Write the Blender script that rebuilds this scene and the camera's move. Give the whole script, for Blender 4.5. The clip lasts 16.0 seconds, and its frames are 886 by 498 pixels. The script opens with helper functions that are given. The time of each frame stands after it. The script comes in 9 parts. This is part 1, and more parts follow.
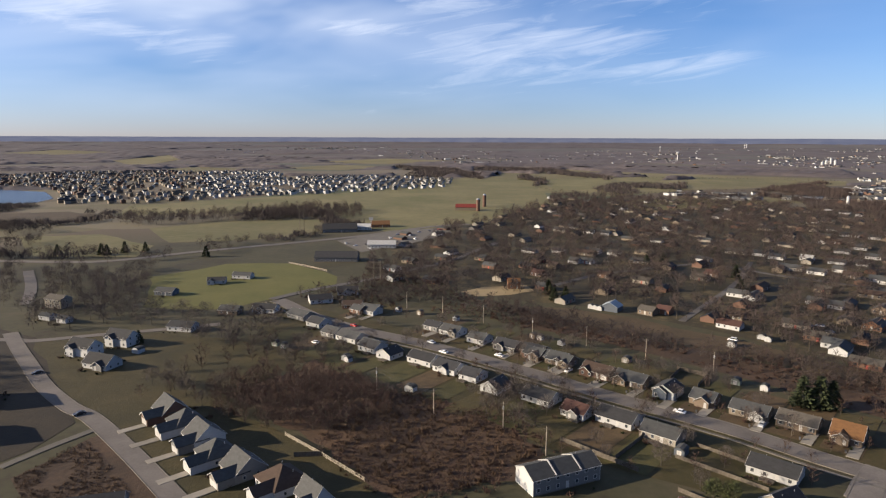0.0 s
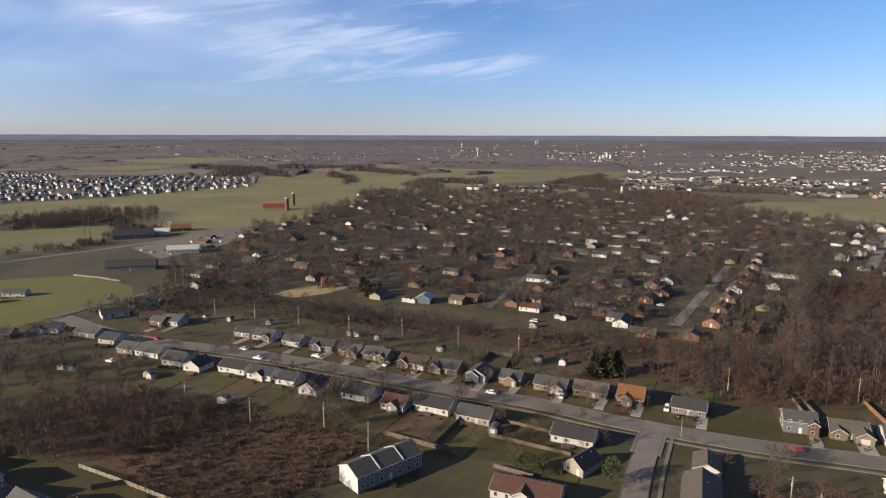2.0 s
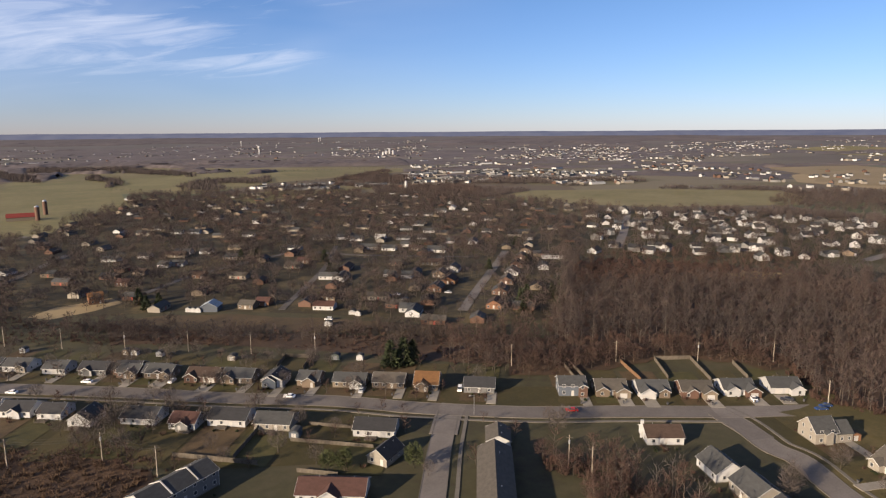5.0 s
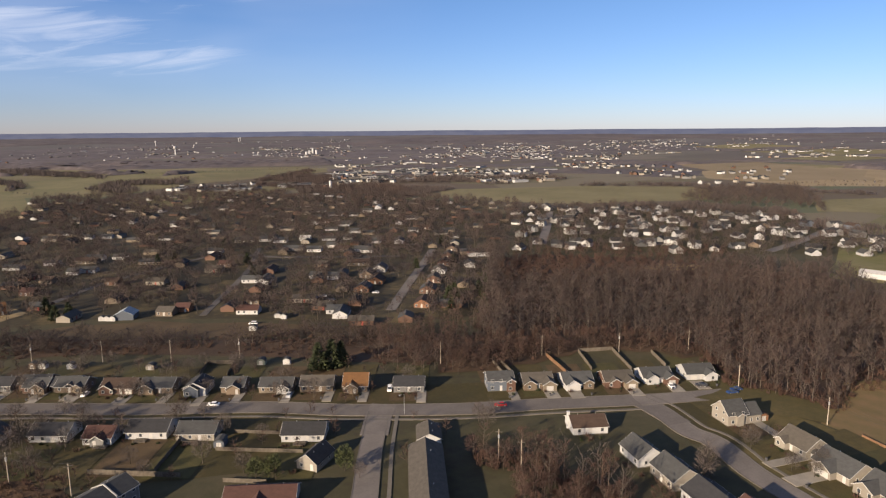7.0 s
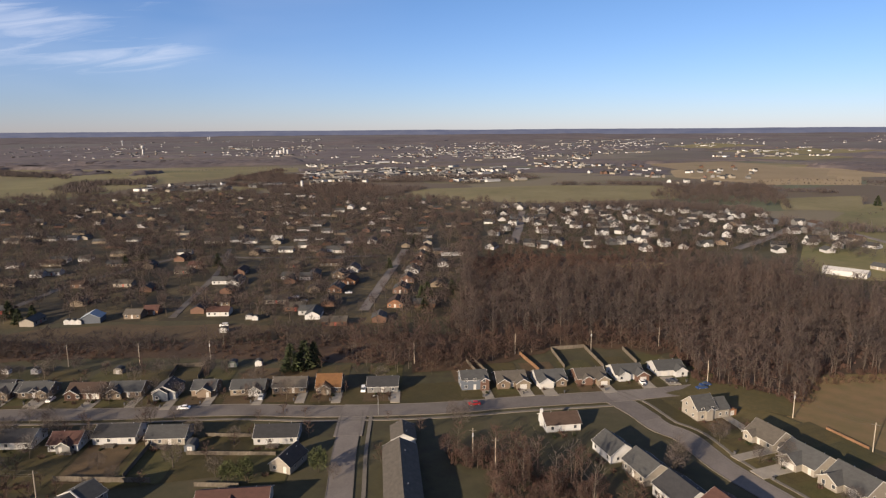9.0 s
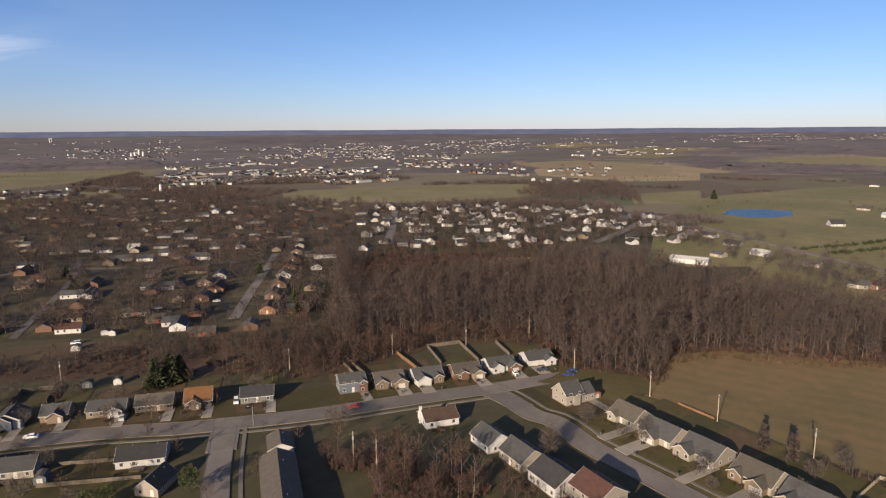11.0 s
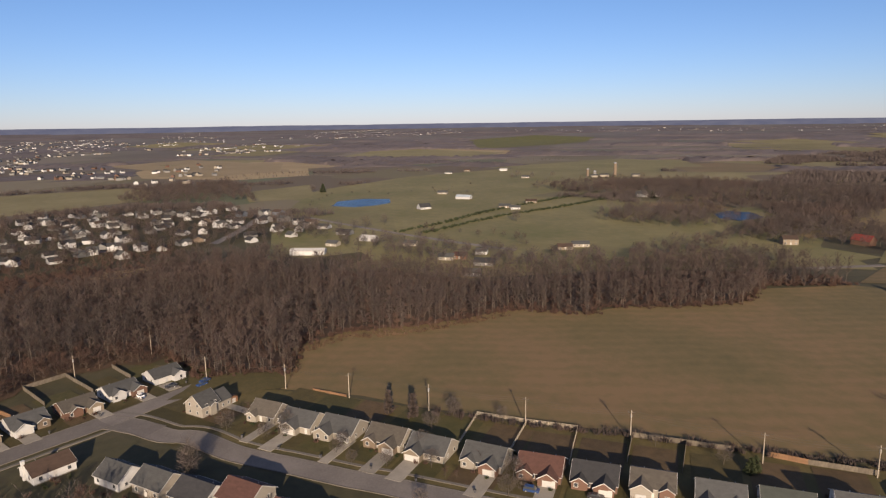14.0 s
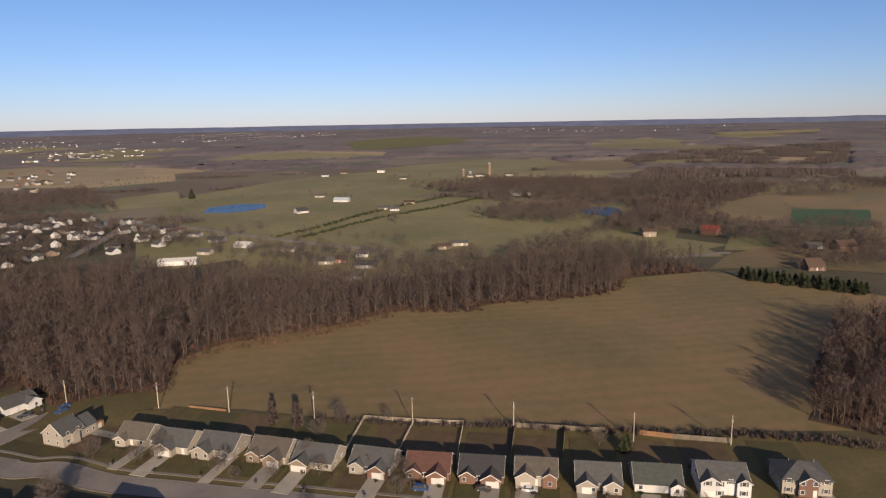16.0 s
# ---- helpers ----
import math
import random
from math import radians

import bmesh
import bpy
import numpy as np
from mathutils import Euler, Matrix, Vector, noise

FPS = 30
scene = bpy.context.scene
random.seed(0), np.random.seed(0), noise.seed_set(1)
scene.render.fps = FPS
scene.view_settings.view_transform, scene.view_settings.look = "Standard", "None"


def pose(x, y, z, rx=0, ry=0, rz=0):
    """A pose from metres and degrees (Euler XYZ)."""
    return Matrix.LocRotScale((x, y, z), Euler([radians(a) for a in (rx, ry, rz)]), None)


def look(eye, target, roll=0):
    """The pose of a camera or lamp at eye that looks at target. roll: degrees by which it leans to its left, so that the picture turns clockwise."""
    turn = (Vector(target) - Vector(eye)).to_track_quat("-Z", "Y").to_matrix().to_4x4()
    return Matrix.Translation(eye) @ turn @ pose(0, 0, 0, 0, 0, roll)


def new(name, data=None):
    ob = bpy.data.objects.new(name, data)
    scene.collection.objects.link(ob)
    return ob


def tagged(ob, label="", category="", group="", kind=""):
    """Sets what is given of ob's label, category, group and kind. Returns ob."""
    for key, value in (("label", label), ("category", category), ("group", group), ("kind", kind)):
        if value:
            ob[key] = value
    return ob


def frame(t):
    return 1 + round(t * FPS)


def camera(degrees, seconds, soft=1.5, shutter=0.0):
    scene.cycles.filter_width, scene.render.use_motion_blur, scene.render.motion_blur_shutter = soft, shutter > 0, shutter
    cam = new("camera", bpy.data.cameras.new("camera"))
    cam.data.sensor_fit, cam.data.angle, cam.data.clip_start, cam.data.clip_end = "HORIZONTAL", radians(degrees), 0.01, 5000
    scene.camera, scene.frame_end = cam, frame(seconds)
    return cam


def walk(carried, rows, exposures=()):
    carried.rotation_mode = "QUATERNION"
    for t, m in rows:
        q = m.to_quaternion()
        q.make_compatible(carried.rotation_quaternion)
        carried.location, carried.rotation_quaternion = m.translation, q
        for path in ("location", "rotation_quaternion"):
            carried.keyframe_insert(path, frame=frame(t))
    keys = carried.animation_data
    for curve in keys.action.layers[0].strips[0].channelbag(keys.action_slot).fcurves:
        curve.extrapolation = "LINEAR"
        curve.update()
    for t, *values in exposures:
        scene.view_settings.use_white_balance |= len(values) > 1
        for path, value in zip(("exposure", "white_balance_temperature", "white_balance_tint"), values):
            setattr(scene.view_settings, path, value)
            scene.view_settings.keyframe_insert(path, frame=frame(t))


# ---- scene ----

# A drone hovers about 100 m over a suburb in winter and turns to the right.
EYE = 100.0
cam = camera(67.96, 16.0, soft=1.25)
VIEW = [
    (0, 0.000, -9.645, 0.202),
    (0.5, -2.601, -9.773, 0.749),
    (1, -6.753, -9.813, 0.611),
    (1.5, -11.972, -9.755, 0.007),
    (2, -16.464, -9.831, 0.140),
    (2.5, -20.236, -9.892, 0.013),
    (3, -23.588, -9.929, -0.091),
    (3.5, -26.740, -9.963, -0.258),
    (4, -29.628, -10.033, -0.258),
    (4.5, -32.403, -10.103, -0.332),
    (7, -41.338, -10.253, -0.457),
    (7.5, -42.198, -10.362, -0.622),
    (8, -42.688, -10.380, -0.673),
    (10.5, -50.309, -10.272, -0.173),
    (11, -54.870, -10.334, -0.372),
    (11.5, -59.788, -10.387, -0.418),
    (12, -64.660, -10.469, -0.475),
    (12.5, -69.870, -10.558, -0.555),
    (13, -76.175, -10.659, -0.517),
    (13.5, -82.389, -10.743, -0.658),
    (14, -87.624, -10.843, -0.809),
    (14.5, -91.663, -10.851, -0.795),
    (15, -94.059, -10.855, -1.026),
    (15.5, -96.231, -10.854, -1.083),
    (16, -98.200, -10.855, -1.040),
]
PATH = [(t, pose(0, 0, EYE, 90 + p, 0, y) @ pose(0, 0, 0, 0, 0, r)) for t, y, p, r in VIEW]
walk(cam, PATH, exposures=[(0.0, 1.31, 6200, 11), (4.5, 1.27, 6500, 14), (8.0, 1.22, 6500, 14), (12.0, 1.13, 6550, 15), (16.0, 1.03, 6600, 17)])

# ---- sky and sun ----
SUN_EL, SUN_ROT = radians(17.5), radians(-96.4)
world = bpy.data.worlds.new("winter_sky")
scene.world = world
world.use_nodes = True
wn, wl = world.node_tree.nodes, world.node_tree.links
sky = wn.new("ShaderNodeTexSky")
sky.sky_type, sky.sun_disc, sky.sun_elevation, sky.sun_rotation = "NISHITA", False, SUN_EL, SUN_ROT
sky.altitude, sky.air_density, sky.dust_density, sky.ozone_density = 300, 1.0, 0.1, 4.0
# thin cirrus, streaked along one way, laid over bearing and height to fit the view
coord = wn.new("ShaderNodeTexCoord")
sep = wn.new("ShaderNodeSeparateXYZ")
wl.new(coord.outputs["Generated"], sep.inputs[0])


def wmath(op, a, b=None, clamp=False):
    n = wn.new("ShaderNodeMath")
    n.operation, n.use_clamp = op, clamp
    for i, v in enumerate((a, b)):
        if v is None:
            continue
        if isinstance(v, (int, float)):
            n.inputs[i].default_value = v
        else:
            wl.new(v, n.inputs[i])
    return n.outputs[0]


azim = wmath("MULTIPLY", wmath("ARCTAN2", sep.outputs[0], sep.outputs[1]), 180 / math.pi)
elev = wmath("MULTIPLY", wmath("ARCSINE", sep.outputs[2]), 180 / math.pi)
sheet = wn.new("ShaderNodeCombineXYZ")
wl.new(azim, sheet.inputs[0]), wl.new(elev, sheet.inputs[1])


def streaks(turn_by, along, across, detail, rough, bend):
    """Cloud fibres drawn out along one way, over degrees of bearing and height."""
    turn = wn.new("ShaderNodeMapping")
    turn.inputs["Rotation"].default_value = (0, 0, radians(turn_by))
    wl.new(sheet.outputs[0], turn.inputs[0])
    squeeze = wn.new("ShaderNodeMapping")
    squeeze.inputs["Scale"].default_value = (along, across, 1)
    wl.new(turn.outputs[0], squeeze.inputs[0])
    n = wn.new("ShaderNodeTexNoise")
    n.inputs["Scale"].default_value, n.inputs["Detail"].default_value = 1.0, detail
    n.inputs["Roughness"].default_value, n.inputs["Distortion"].default_value = rough, bend
    wl.new(squeeze.outputs[0], n.inputs["Vector"])
    return n.outputs[0]


wisps = streaks(-9, 0.12, 1.0, 9, 0.62, 1.0)
banks = streaks(-5, 0.05, 0.2, 3, 0.5, 0.4)
# banks of cirrus over the north: bearing, height, half length, half width, lean, weight
cover = None
for at_a, at_e, half_l, half_w, lean, weight in (
        (-31, 9.6, 9, 1.9, -11, 1.0), (0.5, 12.2, 6.5, 2.3, -3, 1.4), (-20, 6.9, 5.5, 1.5, 4, 0.75), (-6.5, 8.9, 4.5, 0.7, -2, 0.8),
        (6, 6.8, 10, 2.8, 9, 0.72), (19.5, 6.0, 6, 1.5, 3, 0.85), (22, 11.8, 12, 2.6, 3, 0.9), (12, 8.0, 6, 0.9, 2, 0.8),
        (-12, 13.5, 8, 1.6, 5, 0.55), (44, 13.0, 10, 1.6, 4, 0.4), (-48, 12, 14, 4, -6, 0.9), (2, 3.4, 30, 3.2, 2, 0.3)):
    c, n_ = math.cos(radians(lean)), math.sin(radians(lean))
    da, de = wmath("SUBTRACT", azim, at_a), wmath("SUBTRACT", elev, at_e)
    al = wmath("DIVIDE", wmath("ADD", wmath("MULTIPLY", da, c), wmath("MULTIPLY", de, n_)), half_l)
    ac = wmath("DIVIDE", wmath("SUBTRACT", wmath("MULTIPLY", de, c), wmath("MULTIPLY", da, n_)), half_w)
    far_off = wmath("ADD", wmath("MULTIPLY", al, al), wmath("MULTIPLY", ac, ac))
    here = wmath("MULTIPLY", wmath("DIVIDE", 1.0, wmath("ADD", 1.0, wmath("MULTIPLY", far_off, wmath("ADD", far_off, 0.7)))), weight)
    cover = here if cover is None else wmath("ADD", cover, here)
ragged = wmath("MULTIPLY", wmath("SUBTRACT", banks, 0.5), 1.4)
fibre = wmath("SUBTRACT", wisps, wmath("SUBTRACT", 0.74, wmath("ADD", wmath("MULTIPLY", cover, 0.36), wmath("MULTIPLY", ragged, 0.3))))
veil = wmath("MULTIPLY", wmath("MULTIPLY", fibre, 1.7, True), wmath("MULTIPLY", cover, 1.3, True))
# a thin milky layer in the north-west, and none in the east
west = wmath("SUBTRACT", 0.62, wmath("MULTIPLY", sep.outputs[0], 0.95), True)
milk = wmath("MULTIPLY", wmath("MULTIPLY", west, wmath("MULTIPLY", wmath("SUBTRACT", banks, 0.3), 1.3, True)), wmath("MULTIPLY", elev, 0.12, True))
veil = wmath("ADD", wmath("MULTIPLY", veil, 0.8), wmath("MULTIPLY", milk, 1.7), True)
veil = wmath("MULTIPLY", veil, 0.9, True)
mix = wn.new("ShaderNodeMix")
mix.data_type = "RGBA"
wl.new(veil, mix.inputs[0])
cool = wn.new("ShaderNodeMix")
cool.data_type, cool.blend_type = "RGBA", "MULTIPLY"
cool.inputs[0].default_value = 1.0
# deeper blue in the north than in the east, paler towards the skyline
def blend(a, b, fac):
    n = wn.new("ShaderNodeMix")
    n.data_type = "RGBA"
    for i, v in ((6, a), (7, b)):
        if isinstance(v, tuple):
            n.inputs[i].default_value = v
        else:
            wl.new(v, n.inputs[i])
    wl.new(fac, n.inputs[0])
    return n


rise_to = wmath("MULTIPLY", elev, 0.085, True)
east = wmath("MULTIPLY", wmath("SUBTRACT", sep.outputs[0], 0.05), 1.3, True)
tint = blend(blend((1.0, 1.0, 1.38, 1), (0.92, 1.05, 1.36, 1), rise_to).outputs[2], blend((0.95, 1.0, 1.38, 1), (0.93, 1.03, 1.22, 1), rise_to).outputs[2], east)
wl.new(tint.outputs[2], cool.inputs[7])
wl.new(sky.outputs[0], cool.inputs[6])
wl.new(cool.outputs[2], mix.inputs[6])
mix.inputs[7].default_value = (8.6, 9.2, 10.4, 1)
wl.new(mix.outputs[2], wn["Background"].inputs[0])
wn["Background"].inputs[1].default_value = 0.042

sun = new("sun", bpy.data.lights.new("sun", "SUN"))
sun.data.energy, sun.data.angle, sun.data.color = 5.0, radians(0.5), (1.0, 0.81, 0.57)
sun.matrix_world = look((0, 0, 200), (31, 3.5, 200 - 9.8))


# ---- materials ----
def material(name, a, b, scale=0.5, rough=0.85, metal=0.0, bump=0.15, fine=6.0, world_space=False, island=False, spec=0.3, third=None, stretch=(1, 1, 1), rows=None):
    """Two colours mixed by coarse and fine noise, with relief; the pieces vary by object, or by island."""
    m = bpy.data.materials.new(name)
    m.use_nodes = True
    n, l = m.node_tree.nodes, m.node_tree.links
    s = n["Principled BSDF"]
    if world_space:
        vec = n.new("ShaderNodeNewGeometry").outputs["Position"]
    else:
        vec = n.new("ShaderNodeTexCoord").outputs["Object"]
    mp = n.new("ShaderNodeMapping")
    mp.inputs["Scale"].default_value = stretch
    l.new(vec, mp.inputs[0])
    vec = mp.outputs[0]
    big, small = n.new("ShaderNodeTexNoise"), n.new("ShaderNodeTexNoise")
    for t, sc, de in ((big, scale, 4), (small, scale * fine, 5)):
        t.inputs["Scale"].default_value, t.inputs["Detail"].default_value, t.inputs["Roughness"].default_value = sc, de, 0.65
        l.new(vec, t.inputs["Vector"])
    add = n.new("ShaderNodeMath")
    add.operation = "MULTIPLY_ADD"
    l.new(small.outputs[0], add.inputs[0])
    add.inputs[1].default_value = 0.6
    l.new(big.outputs[0], add.inputs[2])
    ramp = n.new("ShaderNodeValToRGB")
    e = ramp.color_ramp.elements
    e[0].position, e[0].color = 0.58, (*a, 1)
    e[1].position, e[1].color = 1.02, (*b, 1)
    if third:
        k = e.new(0.8)
        k.color = (*third, 1)
    level = add.outputs[0]
    if rows:
        # plough rows: (turn in degrees, spacing, strength)
        lay = n.new("ShaderNodeMapping")
        lay.inputs["Rotation"].default_value = (0, 0, radians(rows[0]))
        l.new(vec, lay.inputs[0])
        wave = n.new("ShaderNodeTexWave")
        wave.inputs["Scale"].default_value, wave.inputs["Distortion"].default_value = 0.314 / rows[1], 5.0
        wave.inputs["Detail"].default_value, wave.inputs["Detail Scale"].default_value = 2.0, 0.35
        l.new(lay.outputs[0], wave.inputs["Vector"])
        wide = n.new("ShaderNodeMath")
        wide.operation = "MULTIPLY_ADD"
        l.new(wave.outputs["Fac"], wide.inputs[0])
        wide.inputs[1].default_value = rows[2]
        l.new(level, wide.inputs[2])
        level = wide.outputs[0]
    l.new(level, ramp.inputs[0])
    vary = n.new("ShaderNodeHueSaturation")
    val = n.new("ShaderNodeMapRange")
    val.inputs["To Min"].default_value, val.inputs["To Max"].default_value = (0.72, 1.3) if island else (0.86, 1.14)
    if island:
        l.new(n.new("ShaderNodeNewGeometry").outputs["Random Per Island"], val.inputs[0])
    else:
        l.new(n.new("ShaderNodeObjectInfo").outputs["Random"], val.inputs[0])
    l.new(val.outputs[0], vary.inputs["Value"])
    l.new(ramp.outputs[0], vary.inputs["Color"])
    l.new(vary.outputs[0], s.inputs["Base Color"])
    s.inputs["Roughness"].default_value, s.inputs["Metallic"].default_value = rough, metal
    s.inputs["Specular IOR Level"].default_value = spec
    if bump:
        b_ = n.new("ShaderNodeBump")
        b_.inputs["Strength"].default_value, b_.inputs["Distance"].default_value = bump, 0.35 if world_space else 0.05
        l.new(small.outputs[0], b_.inputs["Height"])
        l.new(b_.outputs[0], s.inputs["Normal"])
    return m


M = {}
M["earth"] = material("earth", (0.0244, 0.0189, 0.0106), (0.0521, 0.0431, 0.0234), 0.018, bump=0.3, fine=14, world_space=True, third=(0.0371, 0.0342, 0.0153))


def patchwork(m):
    """Far out, the land is divided into fields of tan, olive and brown, block by block."""
    n, l = m.node_tree.nodes, m.node_tree.links
    s = n["Principled BSDF"]
    old = s.inputs["Base Color"].links[0].from_socket
    pos = n.new("ShaderNodeNewGeometry").outputs["Position"]
    lay = n.new("ShaderNodeMapping")
    lay.inputs["Rotation"].default_value, lay.inputs["Scale"].default_value = (0, 0, radians(24)), (1 / 260, 1 / 170, 0)
    l.new(pos, lay.inputs[0])
    cell = n.new("ShaderNodeTexVoronoi")
    cell.distance, cell.inputs["Scale"].default_value, cell.inputs["Randomness"].default_value = "CHEBYCHEV", 1.0, 0.85
    l.new(lay.outputs[0], cell.inputs["Vector"])
    one = n.new("ShaderNodeSeparateColor")
    l.new(cell.outputs["Color"], one.inputs[0])
    ramp = n.new("ShaderNodeValToRGB")
    ramp.color_ramp.interpolation = "CONSTANT"
    e = ramp.color_ramp.elements
    e[0].color, e[1].position, e[1].color = (0.082, 0.062, 0.038, 1), 0.3, (0.098, 0.083, 0.044, 1)
    for at, c in ((0.5, (0.125, 0.105, 0.066, 1)), (0.68, (0.086, 0.064, 0.041, 1)), (0.82, (0.145, 0.118, 0.078, 1)), (0.91, (0.074, 0.082, 0.042, 1))):
        e.new(at).color = c
    l.new(one.outputs[0], ramp.inputs[0])
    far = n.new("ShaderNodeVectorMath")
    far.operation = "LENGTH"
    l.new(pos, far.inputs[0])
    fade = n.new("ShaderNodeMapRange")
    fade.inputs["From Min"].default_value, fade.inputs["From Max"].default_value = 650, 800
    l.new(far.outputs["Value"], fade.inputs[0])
    mx = n.new("ShaderNodeMix")
    mx.data_type = "RGBA"
    keep = n.new("ShaderNodeMath")
    keep.operation = "MULTIPLY"
    keep.inputs[1].default_value = 0.85
    l.new(fade.outputs[0], keep.inputs[0])
    l.new(keep.outputs[0], mx.inputs[0]), l.new(old, mx.inputs[6]), l.new(ramp.outputs[0], mx.inputs[7])
    # past the fields the ground fades to grey: leafless woods with haze painted in
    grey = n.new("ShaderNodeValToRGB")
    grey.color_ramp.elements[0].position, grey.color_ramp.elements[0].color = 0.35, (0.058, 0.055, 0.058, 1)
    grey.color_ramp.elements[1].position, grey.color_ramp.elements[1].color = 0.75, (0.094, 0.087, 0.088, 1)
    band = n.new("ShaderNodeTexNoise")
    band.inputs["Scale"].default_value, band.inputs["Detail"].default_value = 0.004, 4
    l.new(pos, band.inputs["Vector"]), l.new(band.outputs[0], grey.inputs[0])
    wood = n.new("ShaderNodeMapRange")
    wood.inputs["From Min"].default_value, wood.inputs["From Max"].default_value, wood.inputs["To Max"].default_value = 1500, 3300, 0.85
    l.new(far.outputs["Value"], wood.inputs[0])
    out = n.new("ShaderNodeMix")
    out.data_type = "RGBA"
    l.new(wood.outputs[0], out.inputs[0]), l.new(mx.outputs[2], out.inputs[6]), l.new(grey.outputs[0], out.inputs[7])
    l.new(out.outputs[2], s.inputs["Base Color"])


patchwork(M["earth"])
M["lawn"] = material("lawn", (0.0246, 0.0212, 0.0059), (0.0484, 0.0349, 0.0126), 0.05, bump=0.25, fine=12, world_space=True, third=(0.0334, 0.0278, 0.0075))
M["verge"] = material("verge_grass", (0.043, 0.037, 0.0125), (0.078, 0.061, 0.0235), 0.05, bump=0.25, fine=12, world_space=True, third=(0.056, 0.046, 0.0155))
M["rough_lawn"] = material("rough_lawn", (0.023, 0.0195, 0.006), (0.048, 0.036, 0.0125), 0.06, bump=0.6, fine=14, world_space=True, third=(0.033, 0.027, 0.0077))
M["bright_lawn"] = material("bright_lawn", (0.0629, 0.0654, 0.0136), (0.0919, 0.0847, 0.0218), 0.03, bump=0.2, fine=12, world_space=True)
M["dry_lawn"] = material("dry_lawn", (0.034, 0.024, 0.0115), (0.066, 0.045, 0.022), 0.05, bump=0.25, fine=12, world_space=True)
M["yard_green"] = material("yard_green", (0.0304, 0.0301, 0.0081), (0.0534, 0.0456, 0.0149), 0.25, bump=0.25, fine=9, world_space=True)
M["yard_brown"] = material("yard_brown", (0.042, 0.029, 0.013), (0.072, 0.048, 0.024), 0.25, bump=0.25, fine=9, world_space=True)
M["yard_olive"] = material("yard_olive", (0.0331, 0.0282, 0.0090), (0.0570, 0.0440, 0.0153), 0.25, bump=0.25, fine=9, world_space=True)
# brown grass with the shade of the west side put into its colour
M["shaded_grass"] = material("shaded_grass", (0.013, 0.010, 0.006), (0.031, 0.0225, 0.012), 0.06, bump=0.4, fine=12, world_space=True)
M["weeds"] = material("weeds", (0.030, 0.0185, 0.0105), (0.068, 0.0405, 0.0225), 0.04, bump=0.6, fine=16, world_space=True)
M["stubble"] = material("stubble", (0.072, 0.06, 0.024), (0.13, 0.086, 0.042), 0.012, bump=0.25, fine=14, world_space=True, third=(0.099, 0.075, 0.032), rows=(0, 9.0, 0.085))
M["pasture"] = material("pasture", (0.0911, 0.0808, 0.0301), (0.1463, 0.1242, 0.0593), 0.008, bump=0.2, fine=14, world_space=True)
M["green_pasture"] = material("green_pasture", (0.0773, 0.0777, 0.0251), (0.1401, 0.1213, 0.0521), 0.008, bump=0.2, fine=14, world_space=True, third=(0.1082, 0.0957, 0.0400))
M["straw_field"] = material("straw_field", (0.165, 0.125, 0.064), (0.215, 0.165, 0.092), 0.008, bump=0.2, fine=14, world_space=True)
M["wheat_field"] = material("wheat_field", (0.0200, 0.0456, 0.0160), (0.0304, 0.0608, 0.0200), 0.02, bump=0.2, world_space=True)
M["asphalt"] = material("asphalt", (0.09, 0.08, 0.073), (0.136, 0.121, 0.11), 0.08, rough=0.9, bump=0.1, fine=20, world_space=True)
M["concrete"] = material("concrete", (0.0777, 0.0702, 0.0605), (0.1122, 0.1013, 0.0872), 0.15, rough=0.9, bump=0.1, fine=14, world_space=True)
M["drive"] = material("driveway_concrete", (0.1524, 0.1385, 0.1154), (0.2122, 0.1938, 0.1639), 0.2, rough=0.9, bump=0.1, fine=14, world_space=True)
M["litter"] = material("leaf_litter", (0.0246, 0.0159, 0.0105), (0.0536, 0.0341, 0.0219), 0.06, bump=0.5, fine=14, world_space=True)
M["water"] = material("water", (0.012, 0.028, 0.06), (0.018, 0.04, 0.08), 0.25, rough=0.25, bump=0.9, world_space=True, spec=0.13)
M["bark"] = material("bark", (0.0326, 0.0260, 0.0194), (0.0785, 0.0653, 0.0520), 1.2, bump=0.5)
M["pale_bark"] = material("pale_bark", (0.0451, 0.0366, 0.0301), (0.1014, 0.0861, 0.0727), 0.5, bump=0.4, island=True)
M["twig"] = material("twig", (0.026, 0.0215, 0.0205), (0.057, 0.039, 0.0335), 0.022, bump=0, fine=15, island=True, third=(0.040, 0.0295, 0.027))
# far woods paler and mauver than the twigs: haze put into the colour
M["hazed_far_wood"] = material("hazed_far_wood", (0.0546, 0.0458, 0.0473), (0.0958, 0.0795, 0.0769), 0.006, bump=0, fine=9, world_space=True, third=(0.0727, 0.0608, 0.0612))
M["mid_twig"] = material("mid_twig", (0.031, 0.0255, 0.0255), (0.058, 0.046, 0.0435), 0.02, bump=0, island=True)
M["old_ground"] = material("old_ground", (0.02, 0.016, 0.009), (0.078, 0.06, 0.027), 0.035, bump=0.3, fine=7, world_space=True, third=(0.028, 0.0225, 0.0102))
M["old_asphalt"] = material("old_asphalt", (0.055, 0.050, 0.047), (0.090, 0.082, 0.077), 0.1, rough=0.9, bump=0.1, fine=20, world_space=True)
M["grey_twig"] = material("grey_twig", (0.0413, 0.0330, 0.0297), (0.0788, 0.0645, 0.0578), 0.3, bump=0, island=True)
M["red_twig"] = material("red_twig", (0.03, 0.0175, 0.0138), (0.06, 0.034, 0.0255), 0.3, bump=0, island=True)
M["needle"] = material("needle", (0.009, 0.015, 0.006), (0.028, 0.035, 0.0125), 0.8, bump=0, island=True)
